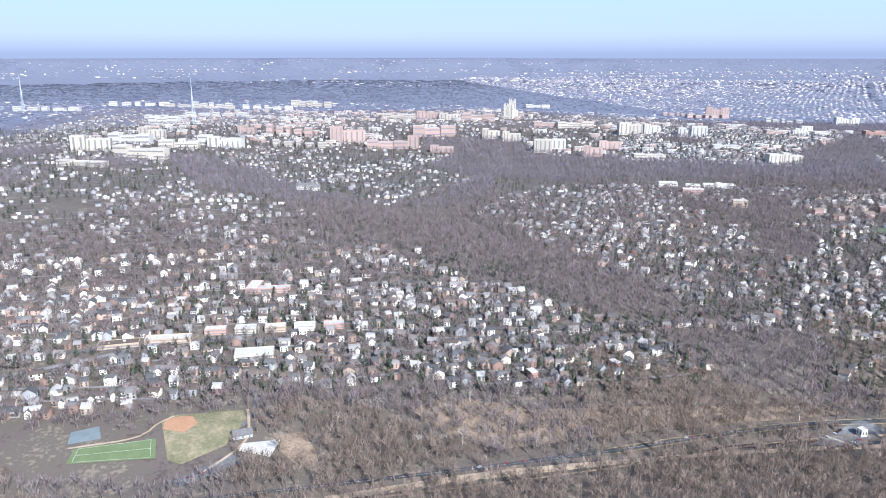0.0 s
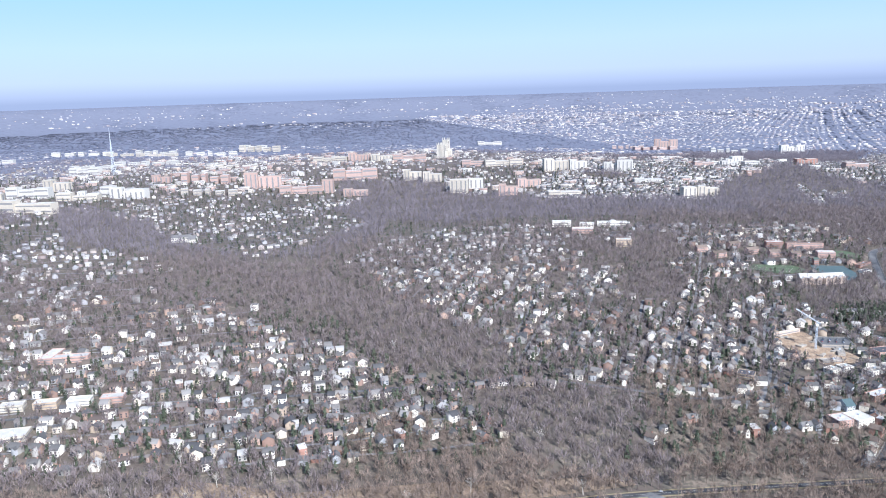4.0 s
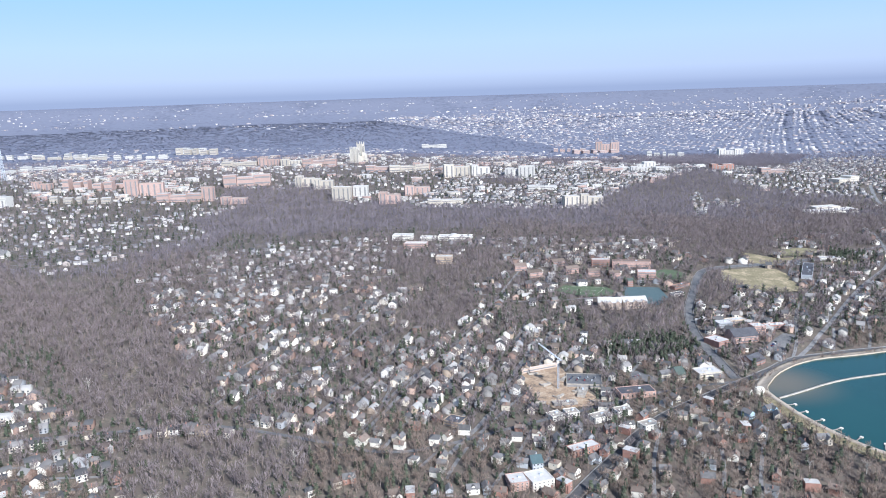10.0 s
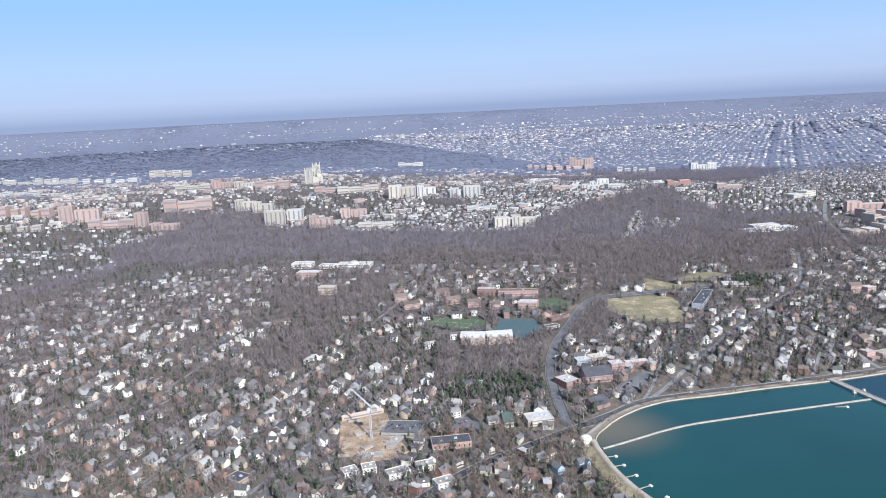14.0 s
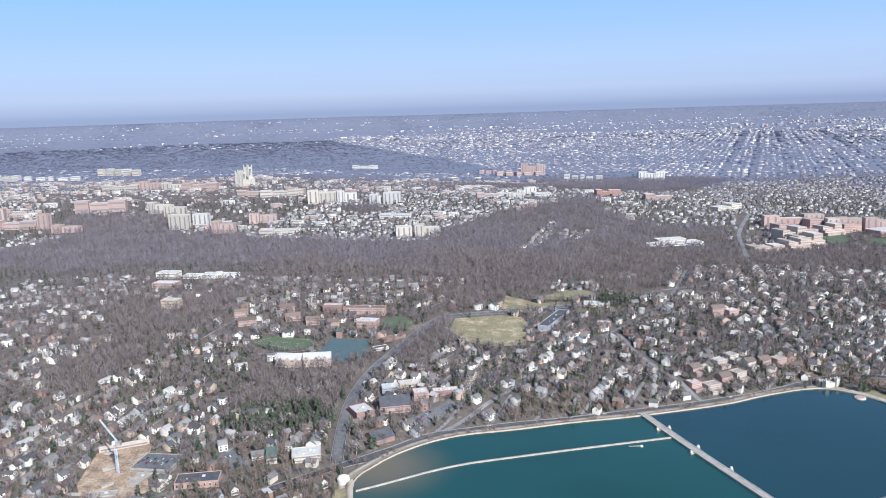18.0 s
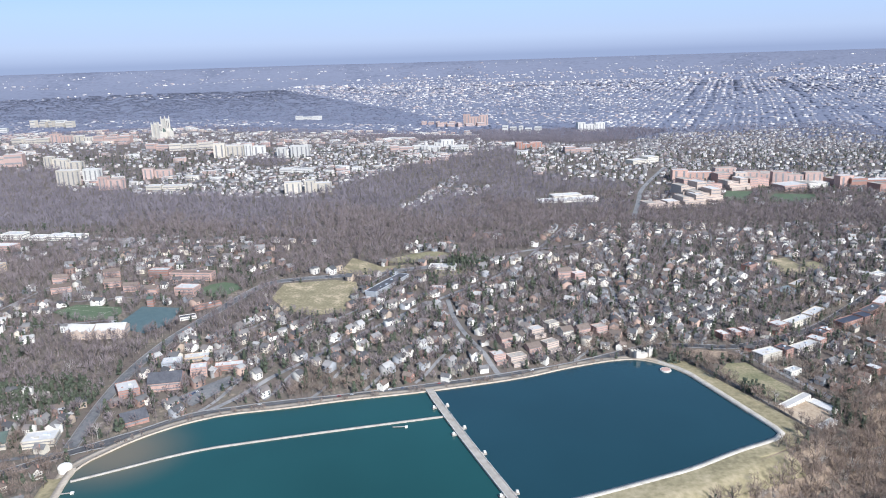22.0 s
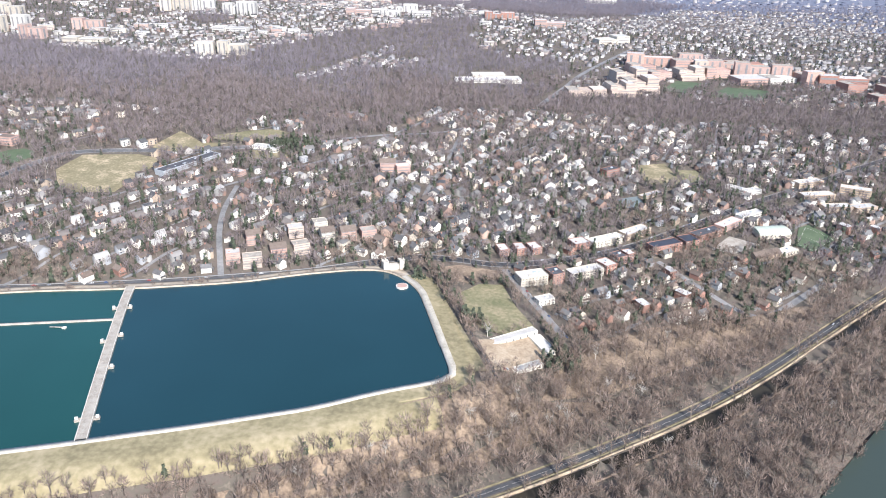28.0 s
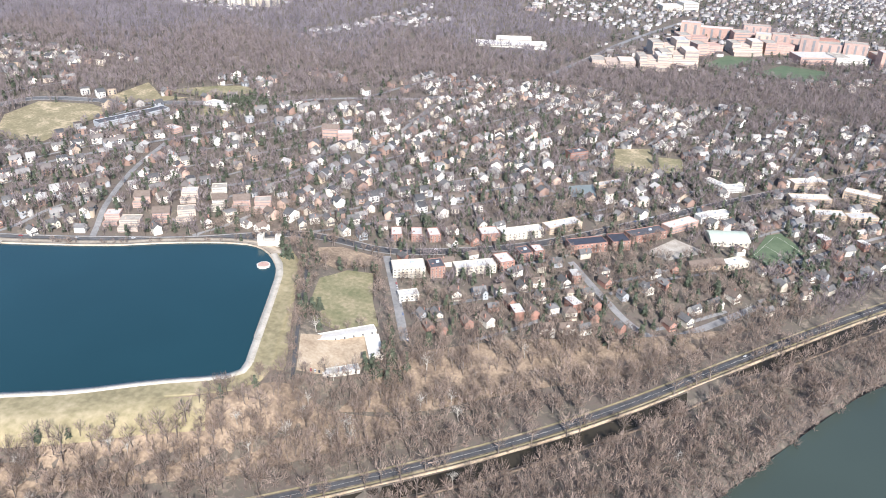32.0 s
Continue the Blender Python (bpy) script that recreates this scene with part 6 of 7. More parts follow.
def spread(template, places):
    """Corners and triangles of many turned and scaled copies of one template; a place is x, y, z, turn, wide, high."""
    v, f = template
    p = np.asarray(places, float)
    c, s = np.cos(p[:, 3])[:, None], np.sin(p[:, 3])[:, None]
    x, y = v[None, :, 0] * p[:, 4:5], v[None, :, 1] * p[:, 4:5]
    out = np.stack([x * c - y * s + p[:, 0:1], x * s + y * c + p[:, 1:2], v[None, :, 2] * p[:, 5:6] + p[:, 2:3]], -1)
    faces = f[None] + (np.arange(len(p)) * len(v))[:, None, None]
    return out.reshape(-1, 3), faces.reshape(-1, 3)


def stuff(name, groups, mats, label, category):
    """One joined mesh of many; groups of (template, its material numbers, places)."""
    vs, fs, ms, n = [], [], [], 0
    for template, index, places in groups:
        if len(places) == 0:
            continue
        v, f = spread(template, places)
        vs.append(v)
        fs.append(f + n)
        ms.append(np.tile(index, len(places)))
        n += len(v)
    ob = new(name, mesh_of(name, np.concatenate(vs), np.concatenate(fs), mats, np.concatenate(ms)))
    return tagged(ob, label, category, kind="stuff")


def gather(*pieces):
    """A template from (corners, triangles, material number) pieces."""
    vs, fs, ms, n = [], [], [], 0
    for v, f, m in pieces:
        vs.append(np.asarray(v, float))
        fs.append(np.asarray(f) + n)
        ms.append(np.full(len(f), m))
        n += len(v)
    return (np.concatenate(vs), np.concatenate(fs)), np.concatenate(ms)


def quad_box(x0, y0, z0, x1, y1, z1):
    v = [(x, y, z) for z in (z0, z1) for y in (y0, y1) for x in (x0, x1)]
    f = []
    for a, b, c, d in ((4, 5, 7, 6), (0, 1, 5, 4), (2, 6, 7, 3), (0, 4, 6, 2), (1, 3, 7, 5)):
        f += [(a, b, c), (a, c, d)]
    return v, f


def plain_house(L, W, H, R, panes=True, wing=0):
    wv, wf = quad_box(-L / 2, -W / 2, -2, L / 2, W / 2, H)
    wv = wv + [(-L / 2, 0, H + R), (L / 2, 0, H + R)]
    wf = wf + [(4, 8, 6), (5, 7, 9)]
    o = 0.3
    rv = [(-L / 2 - o, -W / 2 - o, H - 0.1), (L / 2 + o, -W / 2 - o, H - 0.1), (L / 2 + o, 0, H + R + 0.1), (-L / 2 - o, 0, H + R + 0.1), (-L / 2 - o, W / 2 + o, H - 0.1), (L / 2 + o, W / 2 + o, H - 0.1)]
    rf = [(0, 1, 2), (0, 2, 3), (3, 2, 5), (3, 5, 4)]
    out = [(wv, wf, 0), (rv, rf, 1)]
    if wing:
        a, b, d, e, h = L * wing * 0.06, L * wing * 0.44, W / 2 + 1.7, 0.0, H * 0.9
        a, b = min(a, b), max(a, b)
        c, r = (a + b) / 2, (b - a) * 0.42
        gv, gf = quad_box(a, -d, -2, b, e, h)
        out.append((gv + [(c, -d, h + r)], gf + [(4, 5, 8)], 0))
        out.append(([(a - 0.2, -d - 0.25, h - 0.15), (a - 0.2, e, h - 0.15), (c, e, h + r + 0.08), (c, -d - 0.25, h + r + 0.08), (b + 0.2, -d - 0.25, h - 0.15), (b + 0.2, e, h - 0.15)], [(0, 3, 2), (0, 2, 1), (3, 4, 5), (3, 5, 2)], 1))
        out.append((*quad_box(-b - 0.2, -W / 2 - 1.3, 1.5, -a, -W / 2, 1.7), 1))
        out.append((*quad_box(L * 0.3, 0.1, H, L * 0.3 + 0.6, 0.7, H + R + 0.7), 3))
    for s in (0.9, 2.4) if panes else ():
        for u in (-0.28, 0.28):
            for side in (-1, 1):
                y = side * (W / 2 + 0.05)
                out.append(([(L * u - 0.45, y, s - 0.5), (L * u + 0.45, y, s - 0.5), (L * u + 0.45, y, s + 0.5), (L * u - 0.45, y, s + 0.5)], [(0, 1, 2), (0, 2, 3)], 2))
    return gather(*out)


COATS = choice("house_coats", [(0.90, 0.85, 0.76), (0.82, 0.75, 0.64), (0.88, 0.83, 0.74), (0.66, 0.58, 0.47), (0.33, 0.335, 0.345), (0.25, 0.165, 0.132), (0.80, 0.77, 0.71), (0.40, 0.32, 0.245), (0.28, 0.19, 0.155), (0.54, 0.505, 0.45), (0.38, 0.36, 0.335), (0.27, 0.26, 0.245), (0.46, 0.33, 0.265)])
ROOFS = choice("house_roofs", [(0.125, 0.122, 0.122), (0.165, 0.158, 0.152), (0.185, 0.148, 0.122), (0.10, 0.098, 0.10), (0.24, 0.225, 0.21), (0.13, 0.102, 0.09), (0.23, 0.20, 0.18), (0.50, 0.475, 0.44), (0.33, 0.31, 0.29)])
plain = [plain_house(6.4, 4.8, 3.1, 1.8, wing=1), plain_house(4.8, 6.4, 3.5, 1.9), plain_house(8.0, 5.0, 3.2, 1.6, wing=-1), plain_house(5.4, 5.4, 4.2, 0.3)]
plain += [plain_house(6.4, 4.8, 3.1, 1.8, False), plain_house(4.8, 6.4, 3.5, 1.9, False), plain_house(8.0, 5.0, 3.2, 1.5, False), plain_house(5.4, 5.4, 4.2, 0.3, False)]
lots = [[] for _ in plain]
for (x, y, turn), z in list(zip(kept, zs))[NEAR_HOUSES:]:
    s = rng.uniform(0.88, 1.25) if y - 0.32 * x < 800 else rng.uniform(0.6, 1.15)
    lots[int(rng.choice(4, p=(0.40, 0.30, 0.20, 0.10))) + (4 if y - 0.32 * x > 800 else 0)].append((x, y, z, radians(turn), s, s))
# same coats with flattened contrast, haze worked into the tones
HAZYCOATS = choice("hazed_house_coats", [(0.66, 0.63, 0.59), (0.46, 0.44, 0.42), (0.40, 0.35, 0.32), (0.30, 0.30, 0.31), (0.28, 0.23, 0.22), (0.54, 0.51, 0.48), (0.25, 0.24, 0.25), (0.34, 0.33, 0.34)])
stuff("far_house_rows", [(t, m, l) for (t, m), l in zip(plain[4:], lots[4:])], [HAZYCOATS, ROOFS, GLASS], "small grey and white houses of the far neighbourhoods", "houses")
stuff("house_rows", [(t, m, l) for (t, m), l in zip(plain[:4], lots[:4])], [COATS, ROOFS, GLASS, BRICK], "many white, grey and brick houses with ridged roofs", "houses")
rng = np.random.default_rng(33)
ax, ay = rng.uniform(-700, 980, 2600), rng.uniform(1420, 2300, 2600)
near = np.array([noise.noise(Vector((a / 110, b / 70, 5.7))) for a, b in zip(ax, ay)]) > 0.12
free = near & ~at_cell(wooded, ax, ay) & ~at_cell(taken, ax, ay)
ax, ay = ax[free][:620], ay[free][:620]
flat = gather((*quad_box(-7, -3.5, -3, 7, 3.5, 5), 0), ([(-7, -3.5, 5.05), (7, -3.5, 5.05), (7, 3.5, 5.05), (-7, 3.5, 5.05)], [(0, 1, 2), (0, 2, 3)], 1),
              *[([(-6.4, -3.56, z), (6.4, -3.56, z), (6.4, -3.56, z + 0.7), (-6.4, -3.56, z + 0.7)], [(0, 1, 2), (0, 2, 3)], 2) for z in (0.6, 2.2, 3.8)])
RIDGECOATS = choice("ridge_flat_coats", [(0.58, 0.52, 0.44), (0.50, 0.36, 0.30), (0.55, 0.44, 0.36), (0.62, 0.58, 0.52), (0.44, 0.29, 0.24), (0.66, 0.63, 0.58)])
stuff("far_apartment_rows", [(*flat, np.column_stack([ax, ay, height(ax, ay), rng.uniform(-0.5, 0.5, len(ax)), rng.uniform(0.6, 1.5, len(ax)), rng.uniform(0.7, 1.6, len(ax))]))], [RIDGECOATS, PALEROOF, FARGLASS], "cream and pinkish low flats along the ridge", "flats")
print("houses", len(kept))

# ---- trees ----
def blades(rng, n, centre, radii, length, width, up=0.5):
    """Thin twig-like triangles pointing out of an egg-shaped crown."""
    d = rng.normal(size=(n, 3))
    d /= np.linalg.norm(d, axis=1)[:, None]
    at = centre + d * radii * rng.uniform(0.25, 1.0, (n, 1)) ** 0.6
    way = d + (0, 0, up) + rng.normal(size=(n, 3)) * 0.35
    way /= np.linalg.norm(way, axis=1)[:, None]
    side = np.cross(way, rng.normal(size=(n, 3)))
    side /= np.linalg.norm(side, axis=1)[:, None]
    ln, wd = length * rng.uniform(0.6, 1.3, (n, 1)), width * rng.uniform(0.6, 1.3, (n, 1))
    v = np.stack([at - way * ln * 0.4 - side * wd / 2, at - way * ln * 0.4 + side * wd / 2, at + way * ln * 0.6], 1).reshape(-1, 3)
    return v, np.arange(3 * n).reshape(-1, 3)


def stem(q0, q1, r0, r1, sides=3):
    """A tapered trunk or limb."""
    q0, q1 = np.array(q0, float), np.array(q1, float)
    w = (q1 - q0) / np.linalg.norm(q1 - q0)
    u = np.cross(w, (0.3, 0.9, 0.1))
    u /= np.linalg.norm(u)
    t = np.cross(w, u)
    a = np.arange(sides) * 2 * np.pi / sides
    ring = np.cos(a)[:, None] * u + np.sin(a)[:, None] * t
    v = np.concatenate([q0 + ring * r0, q1 + ring * r1])
    f = []
    for i in range(sides):
        j = (i + 1) % sides
        f += [(i, j, sides + j), (i, sides + j, sides + i)]
    return v, np.array(f)


def limb(q0, q1, r):
    """A thin limb: two long crossing slivers."""
    q0, q1 = np.array(q0, float), np.array(q1, float)
    w = q1 - q0
    u = np.cross(w, (0.3, 0.9, 0.1))
    u *= r / np.linalg.norm(u)
    t = np.cross(w, u)
    t *= r / np.linalg.norm(t)
    return np.array([q0 - u, q0 + u, q1, q0 - t, q0 + t, q1]), np.array([(0, 1, 2), (3, 4, 5)])


def bare_tree(seed, limbs, twigs, length, width, spread_=0.27, up=0.8):
    """A leafless tree one unit high: trunk, rising limbs, a crown of twigs with gaps."""
    rng = np.random.default_rng(seed)
    lean = rng.normal(size=2) * 0.03
    out = [(*(stem((0, 0, -0.05), (lean[0], lean[1], 0.62), 0.022, 0.011) if limbs > 3 else limb((0, 0, -0.05), (lean[0], lean[1], 0.7), 0.026)), 0)]
    for k in range(limbs):
        a = k * 2.4 + rng.uniform(0, 1)
        z = rng.uniform(0.28, 0.6)
        r = rng.uniform(0.12, spread_)
        out.append((*limb((lean[0] * z, lean[1] * z, z), (r * math.cos(a), r * math.sin(a), min(0.97, z + rng.uniform(0.2, 0.38))), 0.011), 0))
    out.append((*blades(rng, twigs, np.array((lean[0], lean[1], 0.66)), np.array((spread_, spread_, 0.32)), length, width, up), 1))
    return gather(*out)


def conifer(seed, n, size):
    """An evergreen one unit high with drooping boughs."""
    rng = np.random.default_rng(seed)
    z = rng.uniform(0.08, 0.97, n) ** 0.9
    a = rng.uniform(0, 6.283, n)
    r = 0.26 * (1.02 - z) ** 0.6 * rng.uniform(0.55, 1.1, n)
    tip = np.stack([r * np.cos(a), r * np.sin(a), z - 0.05], -1)
    side = np.stack([-np.sin(a), np.cos(a), np.zeros(n)], -1) * (size * rng.uniform(0.6, 1.2, n))[:, None]
    root = np.stack([0.25 * r * np.cos(a), 0.25 * r * np.sin(a), z + 0.05], -1)
    v = np.stack([tip, root + side, root - side], 1).reshape(-1, 3)
    return gather((*stem((0, 0, -0.05), (0, 0, 0.9), 0.022, 0.004), 0), (v, np.arange(3 * n).reshape(-1, 3), 1))


rng = np.random.default_rng(11)


def grid_places(step, mask, y0, y1, chance=1.0):
    """Uneven places over the land where mask holds."""
    gx, gy = np.meshgrid(np.arange(X0, X0 + NX * CELL, step), np.arange(y0, y1, step), indexing="ij")
    gx, gy = (gx + rng.uniform(-0.5, 0.5, gx.shape) * step * 1.3).ravel(), (gy + rng.uniform(-0.5, 0.5, gy.shape) * step * 1.3).ravel()
    ok = mask(gx, gy) & (rng.random(gx.shape) < chance)
    return gx[ok], gy[ok]


def seen(x, y):
    """Land that the flight looks at."""
    return (y > 0.30 * x + 150) & (y > 250) & (x > -120 - 0.62 * y) & (x < 1000 + 0.62 * (y - 250))


def trees(name, step, mask, y0, y1, chance, bands, mats, label, tall=(7.5, 12.0), category="trees", wide=1.0, free=None):
    x, y = grid_places(step, lambda a, b: mask(a, b) & ~at_cell(taken if free is None else free, a, b) & seen(a, b) & (away(RIVERBANK, a, b) > -1.5), y0, y1, chance)
    z = height(x, y)
    h = rng.uniform(*tall, len(x))
    p = np.column_stack([x, y, z, rng.uniform(0, 6.283, len(x)), h * wide * rng.uniform(0.8, 1.25, len(x)), h])
    k = rng.integers(len(bands), size=len(x))
    print(name, len(x), bands[0][0][1].shape[0] * len(x))
    if len(x):
        stuff(name, [(t, m, p[k == i]) for i, (t, m) in enumerate(bands)], mats, label, category)
    return len(x)


FINE = [bare_tree(s, 6, 62, 0.21, 0.021, 0.27, 1.5) for s in range(6)]
MEDIUM = [bare_tree(s + 20, 2, 34, 0.26, 0.036, 0.27, 2.0) for s in range(6)]


def mound(seed, wide, z0, z1, sides=6):
    """An uneven rounded canopy: two rings and a tip."""
    rng = np.random.default_rng(seed)
    a = np.arange(sides) * 2 * np.pi / sides
    v = []
    for r, z in ((wide, z0), (wide * 0.8, z0 + (z1 - z0) * 0.6)):
        rr = r * rng.uniform(0.75, 1.2, sides)
        v += list(np.stack([rr * np.cos(a + z), rr * np.sin(a + z), z + rng.uniform(-0.08, 0.08, sides)], -1))
    v.append((rng.uniform(-0.06, 0.06), rng.uniform(-0.06, 0.06), z1))
    f = []
    for i in range(sides):
        j = (i + 1) % sides
        f += [(i, j, sides + j), (i, sides + j, sides + i), (sides + i, sides + j, 2 * sides)]
    return np.array(v), np.array(f)


COARSE = [bare_tree(s + 40, 1, 17, 0.30, 0.046, 0.29, 2.0) for s in range(6)]
SPARSE = [bare_tree(s + 50, 1, 9, 0.33, 0.066, 0.32, 1.2) for s in range(6)]
GREEN = [conifer(s + 60, 56, 0.082) for s in range(4)]
GREEN_FAR = [conifer(s + 80, 24, 0.10) for s in range(4)]
wood = lambda a, b: at_cell(wooded, a, b)
town = lambda a, b: ~at_cell(wooded, a, b)
perp = lambda a, b: b - 0.32 * a + 55 * np.sin(a / 37.0 + b / 61.0) + rng.uniform(-70, 70, np.shape(a)) * (b > 800)
count = 0
# nearest trees are things of their own
bx, by = [], []
for x0, x1, y0, y1, n in ((880, 1130, 505, 690, 170), (-60, 260, 360, 450, 90)):
    x, y = rng.uniform(x0, x1, n * 6), rng.uniform(y0, y1, n * 6)
    ok = wood(x, y) & ~at_cell(taken, x, y) & (away(RIVERBANK, x, y) > 3)
    bx.append(x[ok][:n])
    by.append(y[ok][:n])
bx, by = np.concatenate(bx), np.concatenate(by)
bz = height(bx, by)
for i, (x, y, z) in enumerate(zip(bx, by, bz)):
    kind = i % 9
    if i < 9:
        (v, f), m = bare_tree(100 + i, 14, 240, 0.15, 0.010, 0.30) if i < 8 else bare_tree(100 + i, 16, 60, 0.2, 0.012, 0.32)
        e = thing("tree", x, y, z, 0, "leafless grey-brown deciduous tree on the slope" if i < 8 else "white-barked bare sycamore among the woods", "tree", "bare trees on the slope")
        for n, name in ((0, "trunk"), (1, "crown")):
            sel = f[m == n]
            used, inv = np.unique(sel, return_inverse=True)
            c = new(name, mesh_of(name, v[used], inv.reshape(-1, 3), [(BARK, TWIGS)[n] if i < 8 else PALEBARK]))
            c.parent = e
        e.scale = (9.5, 9.5, 9.5)
        first["tree", i] = e
    else:
        s = rng.uniform(0.8, 1.25)
        copy_thing(first["tree", kind], pose(x, y, z, 0, 0, rng.uniform(0, 360)) @ Matrix.Diagonal((s, s, s, 1)))
count += trees("riverside_woods", 4.85, lambda a, b: wood(a, b) & (perp(a, b) < 400), 250, 900, 0.9, FINE, [BARK, TWIGS], "bare riverside woods, grey-brown, in winter", (7.5, 12.5), "woods", wide=1.15)
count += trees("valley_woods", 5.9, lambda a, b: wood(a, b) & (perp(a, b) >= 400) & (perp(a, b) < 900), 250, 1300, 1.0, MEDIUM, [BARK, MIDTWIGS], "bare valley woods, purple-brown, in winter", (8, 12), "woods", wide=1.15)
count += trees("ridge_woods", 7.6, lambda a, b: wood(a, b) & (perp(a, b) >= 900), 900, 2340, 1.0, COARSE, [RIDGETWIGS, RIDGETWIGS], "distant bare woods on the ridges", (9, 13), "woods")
count += trees("garden_trees", 3.9, lambda a, b: town(a, b) & (perp(a, b) < 420), 300, 1000, 0.8, FINE, [BARK, TWIGS], "bare garden and street trees between houses", (5, 9.5), wide=1.15)
count += trees("garden_trees", 5.4, lambda a, b: town(a, b) & (perp(a, b) >= 420) & (perp(a, b) < 950), 400, 1300, 0.8, MEDIUM, [BARK, MIDTWIGS], "bare garden trees between houses farther back", (6, 9.5), wide=1.4)
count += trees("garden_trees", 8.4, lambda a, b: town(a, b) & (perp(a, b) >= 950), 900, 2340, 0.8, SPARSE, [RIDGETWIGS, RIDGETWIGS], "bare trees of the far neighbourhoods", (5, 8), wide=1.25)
count += trees("conifers", 7.6, lambda a, b: town(a, b) & (perp(a, b) < 650) & ~((a < -80) & (a > -270) & (b < 425)), 300, 1100, 0.75, GREEN, [BARK, NEEDLES], "dark green conifers between the houses", (4, 8.5), wide=1.5)
count += trees("conifers", 11.5, lambda a, b: town(a, b) & (perp(a, b) >= 650), 600, 1700, 0.62, GREEN_FAR, [BARK, NEEDLES], "dark green conifers farther back", (4, 8.5), wide=1.6)
pines = lambda a, b: (np.hypot((a - 514) / 1.5, b - 668) < 24) | (np.hypot(a - 997, b - 628) < 10) | (np.hypot(a - 950, b - 652) < 6) | (np.hypot(a - 918, b - 700) < 4) | (np.hypot((a - 790), (b - 905) * 1.5) < 22)
count += trees("conifer_grove", 4.0, pines, 550, 960, 0.95, GREEN, [BARK, NEEDLES], "dense grove of dark green pines", (6, 9), wide=1.5, free=np.zeros_like(taken))
row = dense(MACARTHUR[3:13], 4.0)
line_of = lambda a, b: (away([tuple(q) for q in row], a, b) < -2.6) & (away([tuple(q) for q in row], a, b) > -4.6)
count += trees("roadside_trees", 2.1, line_of, 600, 730, 0.5, FINE, [BARK, TWIGS], "row of bare trees between road and reservoir", (4, 7), free=np.zeros_like(taken))
lane = [(927, 704), (940, 668), (954, 628), (964, 602)]
count += trees("roadside_trees", 2.2, lambda a, b: np.abs(away(lane, a, b) + 1.5) < 1.6, 600, 705, 0.7, FINE, [BARK, TWIGS], "bare trees along the dark strip below the bank", (4, 7), free=np.zeros_like(taken))
bushes = [bare_tree(s + 400, 0, 16, 0.42, 0.06, 0.42, 0.9) for s in range(4)]
count += trees("undergrowth", 3.1, lambda a, b: wood(a, b) & (perp(a, b) < 335), 300, 800, 0.8, bushes, [BARK, TWIGS], "brown leafless brushwood under the trees", (1.6, 3.6), "brushwood", wide=1.5)
sycamores = [bare_tree(s + 200, 20, 26, 0.2, 0.009, 0.30) for s in range(3)]
count += trees("pale_trees", 34, lambda a, b: perp(a, b) < 620, 300, 1100, 0.26, sycamores, [PALEBARK, PALEBARK], "scattered white-barked bare trees", (9, 12.5))
print("trees", count)

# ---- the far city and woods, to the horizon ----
FOREST = [(-3500, 6000), (-1902, 5148), (-657, 4560), (24, 4239), (320, 4100), (584, 3516), (773, 2851), (860, 2600), (700, 2620), (365, 2720), (104, 2950), (-464, 3150), (-940, 3200), (-3000, 4200)]
CREEK = [(936, 2471), (870, 2300), (880, 1900), (1051, 1830), (1198, 1955), (1390, 2239), (1305, 2372), (1184, 2560), (1009, 2545)]
CITY = [(584, 3516), (773, 2851), (931, 2650), (1009, 2545), (1184, 2579), (1305, 2372), (1573, 2253), (1688, 1764), (3500, 1300), (7000, 6000), (3600, 8600), (1566, 7600), (266, 8000), (-209, 5951), (301, 4342)]
AVENUES = (355, 438, 550, 631, 720, 800, 905, 1010)
n = 76000
R = 1950 * np.exp(rng.random(n) * 2.05)
A = rng.uniform(-0.95, 0.95, n)
tx, ty = MID[0] + R * np.sin(A), MID[1] + R * np.cos(A)
lump = np.array([noise.noise(Vector((a / 420, b / 420, 3.1))) for a, b in zip(tx, ty)])
stripe = np.array([noise.noise(Vector((a / 900, b / 160, 7.7))) for a, b in zip(tx, ty)])
grid_a = radians(-23.3)
ca, sa = math.cos(grid_a), math.sin(grid_a)
u, v = tx * ca + ty * sa, -tx * sa + ty * ca
in_city = inside(CITY, tx, ty)
lane = np.where(R < 3600, 20.0, 32.0)
u = np.where(in_city & (R < 5600), np.round(u / lane) * lane + rng.normal(0, 0.12, n) * lane, u)
tx, ty = u * ca - v * sa, u * sa + v * ca
avenue = np.min([np.abs(u - a) for a in AVENUES], axis=0) < 9
cross = np.mod(v, 150) < 13
forest = inside(FOREST, tx, ty) | inside(CREEK, tx, ty)
share = np.where(in_city, np.where(R < 6000, 0.88 + 0.5 * lump, 0.24 + 1.2 * stripe), np.where(R < 3400, 0.22 + 0.9 * lump, np.where(R < 9000, 0.8 * stripe - 0.08, 0.5 * stripe - 0.08)))
T = (rng.random(n) < share) & ~forest & ~(in_city & (avenue | cross))
keep = (ty > 2180) | (tx > 1850) | (tx < -950)
dx, dy, k = shrink(tx, ty)
dz = height(dx, dy)
boxes = gather((*quad_box(-4.5, -3.5, -3, 4.5, 3.5, 5.0), 0), ([(-4.5, -3.5, 5.05), (4.5, -3.5, 5.05), (4.5, 3.5, 5.05), (-4.5, 3.5, 5.05)], [(0, 1, 2), (0, 2, 3)], 1))
long_boxes = gather((*quad_box(-12, -4, -3, 12, 4, 6.0), 0), ([(-12, -4, 6.05), (12, -4, 6.05), (12, 4, 6.05), (-12, 4, 6.05)], [(0, 1, 2), (0, 2, 3)], 1))
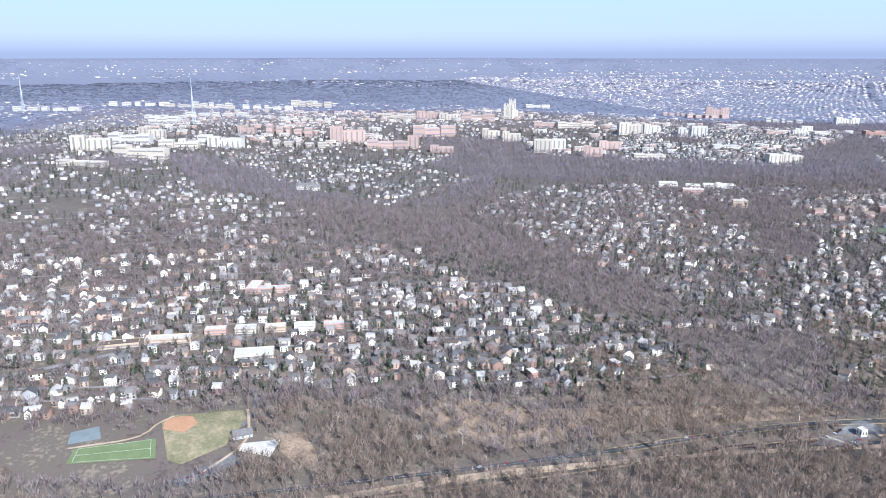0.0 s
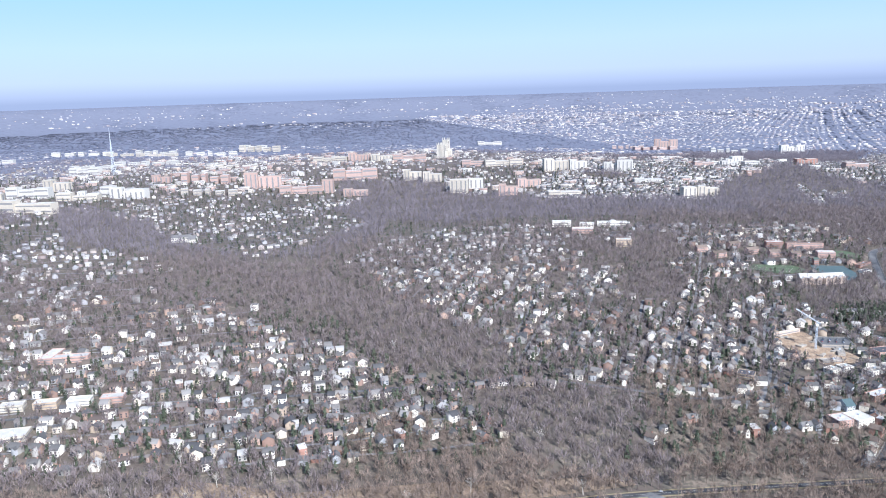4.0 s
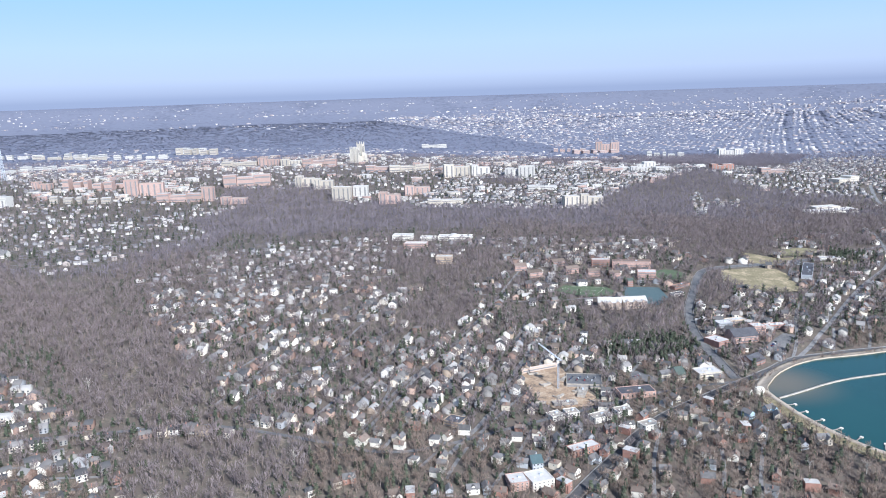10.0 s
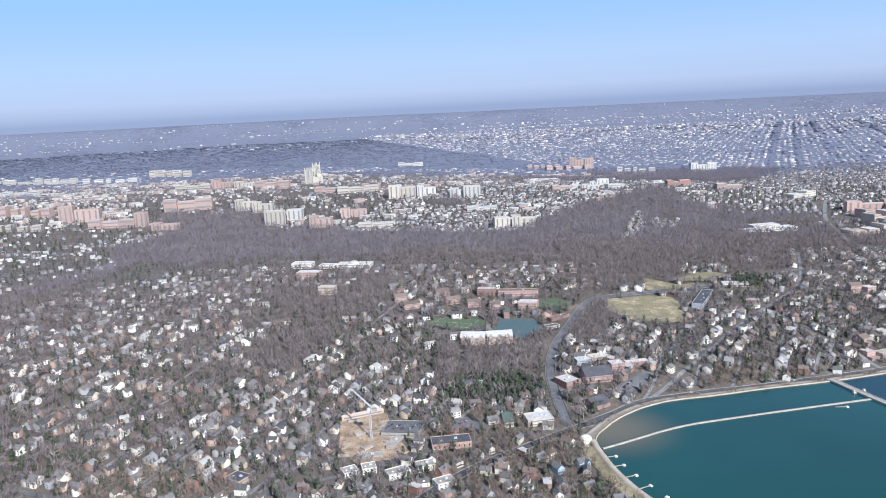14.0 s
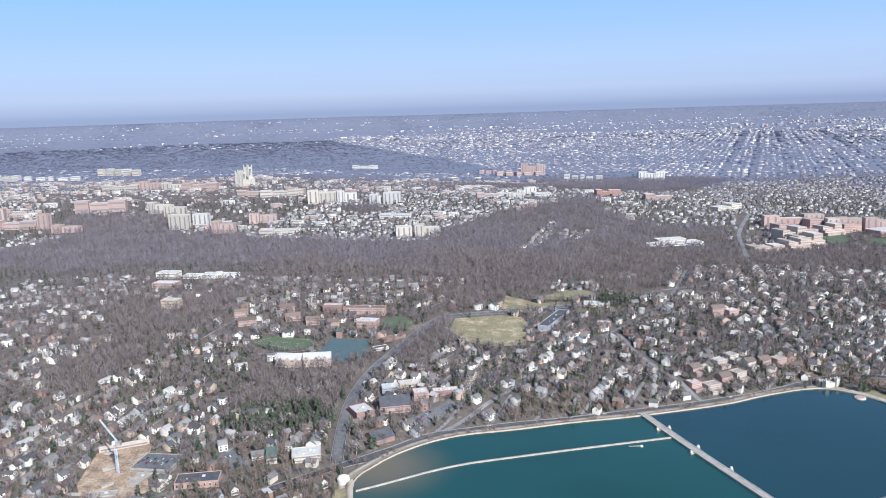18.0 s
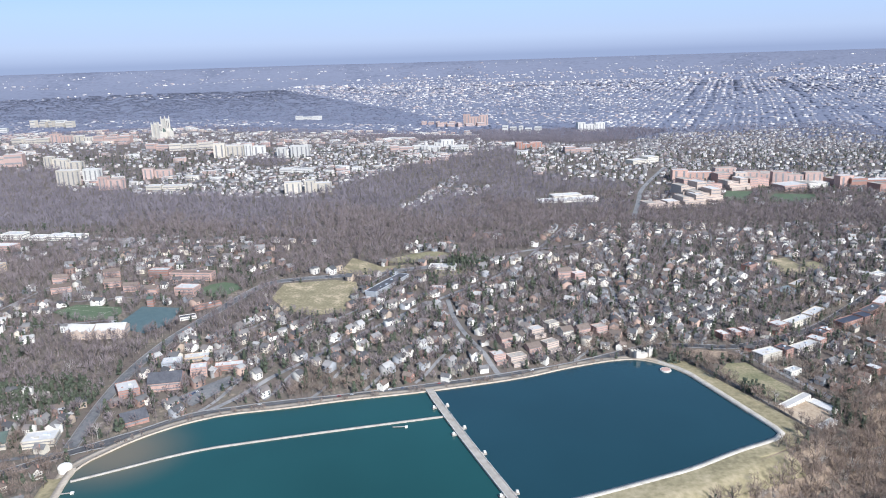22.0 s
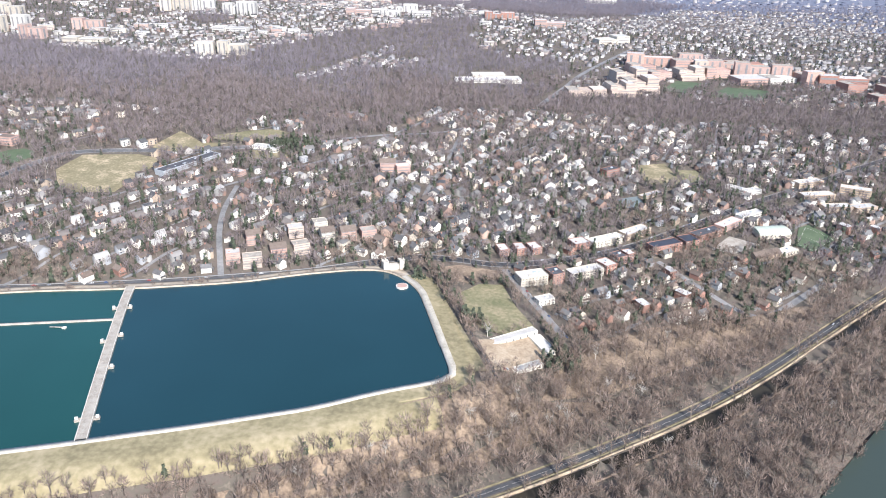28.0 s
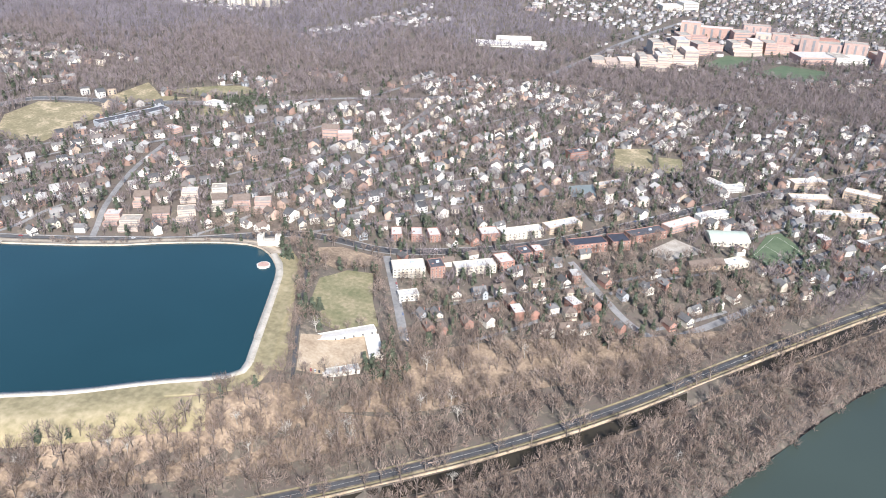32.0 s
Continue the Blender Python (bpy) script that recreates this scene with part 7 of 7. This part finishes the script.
tall_boxes = gather((*quad_box(-6, -6, -3, 6, 6, 12.0), 0), ([(-6, -6, 12.05), (6, -6, 12.05), (6, 6, 12.05), (-6, 6, 12.05)], [(0, 1, 2), (0, 2, 3)], 1))
size = rng.uniform(0.4, 1.05, n) * np.clip(R / 4600, 0.7, 1.6)
p = np.column_stack([dx, dy, dz - 1.0 * k, np.full(n, grid_a) + np.where(in_city, 0.0, rng.normal(0, 0.5, n)), size * k, size * k * rng.uniform(0.6, 1.2, n)])
draw = rng.random(n)
kind = np.where((draw < 0.07) & (tx > 700), 2, np.where(draw < 0.30, 1, 0))
# city walls and roofs carry the haze in their muted, partly bluish tones
FARCOATS = choice("hazed_city_coats", [(0.48, 0.455, 0.445), (0.38, 0.355, 0.36), (0.39, 0.33, 0.32), (0.64, 0.61, 0.59), (0.36, 0.345, 0.36), (0.26, 0.262, 0.30), (0.225, 0.212, 0.245)])
FARROOFS = choice("hazed_city_roofs", [(0.22, 0.215, 0.24), (0.27, 0.26, 0.285), (0.33, 0.32, 0.335), (0.20, 0.19, 0.22), (0.26, 0.235, 0.25), (0.42, 0.41, 0.42)])
stuff("far_city", [(*b, p[T & keep & (kind == i)]) for i, b in enumerate((boxes, long_boxes, tall_boxes))], [FARCOATS, FARROOFS], "haze-muted blocks of the far city", "city")
pick = rng.integers(5, size=n)
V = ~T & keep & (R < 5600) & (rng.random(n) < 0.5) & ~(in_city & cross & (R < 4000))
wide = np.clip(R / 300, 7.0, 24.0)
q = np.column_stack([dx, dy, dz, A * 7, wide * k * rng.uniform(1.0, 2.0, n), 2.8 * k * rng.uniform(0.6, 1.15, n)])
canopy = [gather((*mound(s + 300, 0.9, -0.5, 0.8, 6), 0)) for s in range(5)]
# canopy in the haze-tinted colour; no real haze lies over it
far_woods = stuff("far_woods", [(*canopy[i], q[V & (pick == i)]) for i in range(5)], [HAZYTWIGS], "bare woods tinted blue like haze towards the horizon", "woods")
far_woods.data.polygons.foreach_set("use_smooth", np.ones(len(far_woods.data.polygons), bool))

# ---- cars ----
PAINTS = [material(f"car_paint_{c}", [t, tuple(v * 1.15 for v in t)], 1.0, 0.3, spec=0.5) for c, t in (("white", (0.72, 0.72, 0.72)), ("silver", (0.42, 0.43, 0.45)), ("black", (0.025, 0.025, 0.03)), ("red", (0.32, 0.04, 0.04)), ("blue", (0.05, 0.09, 0.2)))]
TYRE = material("tyre_rubber", [(0.02, 0.02, 0.02), (0.035, 0.035, 0.035)], 2.0, 0.9)


def car(paint, label, x, y, z, turn):
    e = thing("car", x, y, z, turn, label, "car", "parked cars")
    bm = bmesh.new()
    wall_box(bm, -1.1, -0.43, 0.14, 1.1, 0.43, 0.42, bevel=0.08)
    part("body", bm, paint, e)
    bm = bmesh.new()
    vs = wall_box(bm, -0.75, -0.39, 0.4, 0.6, 0.39, 0.7)
    for v in vs[4:]:
        v.co.x = v.co.x * 0.72 - 0.05
        v.co.y *= 0.86
    part("cabin", bm, [GLASS], e)
    bm = bmesh.new()
    wall_box(bm, -0.55, -0.33, 0.69, 0.36, 0.33, 0.74)
    part("roof_panel", bm, paint, e)
    for wx in (-0.7, 0.7):
        for wy in (-0.4, 0.4):
            bm = bmesh.new()
            bmesh.ops.create_cone(bm, cap_ends=True, segments=8, radius1=0.16, radius2=0.16, depth=0.12, matrix=pose(wx, wy, 0.16, 90, 0, 0))
            part("wheel", bm, TYRE, e)
    return e


CARS = ["white", "silver", "black", "red", "blue"]
slots = []
for line, off, gap in (([(967, 720), (983, 686), (999, 650)], 1.6, 3.4), (MACARTHUR[2:8], -2.0, 9.0), (MACARTHUR[7:13], 2.0, 8.0), (MACARTHUR[14:20], 2.0, 7.0), (CANAL_ROAD[10:17], 1.1, 31.0), ([(557, 612), (555, 655), (556, 700)], 1.6, 15.0),
                       ([(1084, 726), (1100, 706), (1116, 697), (1134, 712)], 1.4, 7.0), (CANAL_ROAD[2:7], 0.9, 5.0), (LINES[3][0][1:9], 1.7, 13.0)):
    p = dense(line, gap)
    d = np.gradient(p, axis=0)
    for (px, py), (ex, ey) in zip(p, d):
        l = math.hypot(ex, ey)
        if rng.random() < (0.8 if gap < 4 else 0.16):
            slots.append((px - ey / l * off, py + ex / l * off, math.degrees(math.atan2(ey, ex)), 0.33))
for x0, y0, ux, uy, nn in ((216, 404, 1.5, 0.95, 16), (232, 400, 1.3, 0.78, 14), (603, 664, 1.1, 1.2, 12), (486, 618, 0.8, 0.5, 8), (-138, 357, 1.3, 1.0, 12), (966, 612, 1.6, 0.8, 6)):
    for i in range(nn):
        if rng.random() < 0.6:
            slots.append((x0 + ux * i, y0 + uy * i, math.degrees(math.atan2(uy, ux)) + 90, 0.46))
for i in range(12):
    slots.append((440 + i * 1.7, 612 - i * 0.3 + (i % 3) * 3, 80, None))
for i, (x, y, turn, lift) in enumerate(slots):
    z = h1(x, y) + lift if lift is not None else h1(437, 606) + 3.07
    c = CARS[int(rng.integers(5))]
    if c not in first:
        first[c] = car(PAINTS[CARS.index(c)], f"{c} car parked on the asphalt", x, y, z, turn)
    else:
        copy_thing(first[c], pose(x, y, z, 0, 0, turn))
print("cars", len(slots), "objects", len(bpy.data.objects))
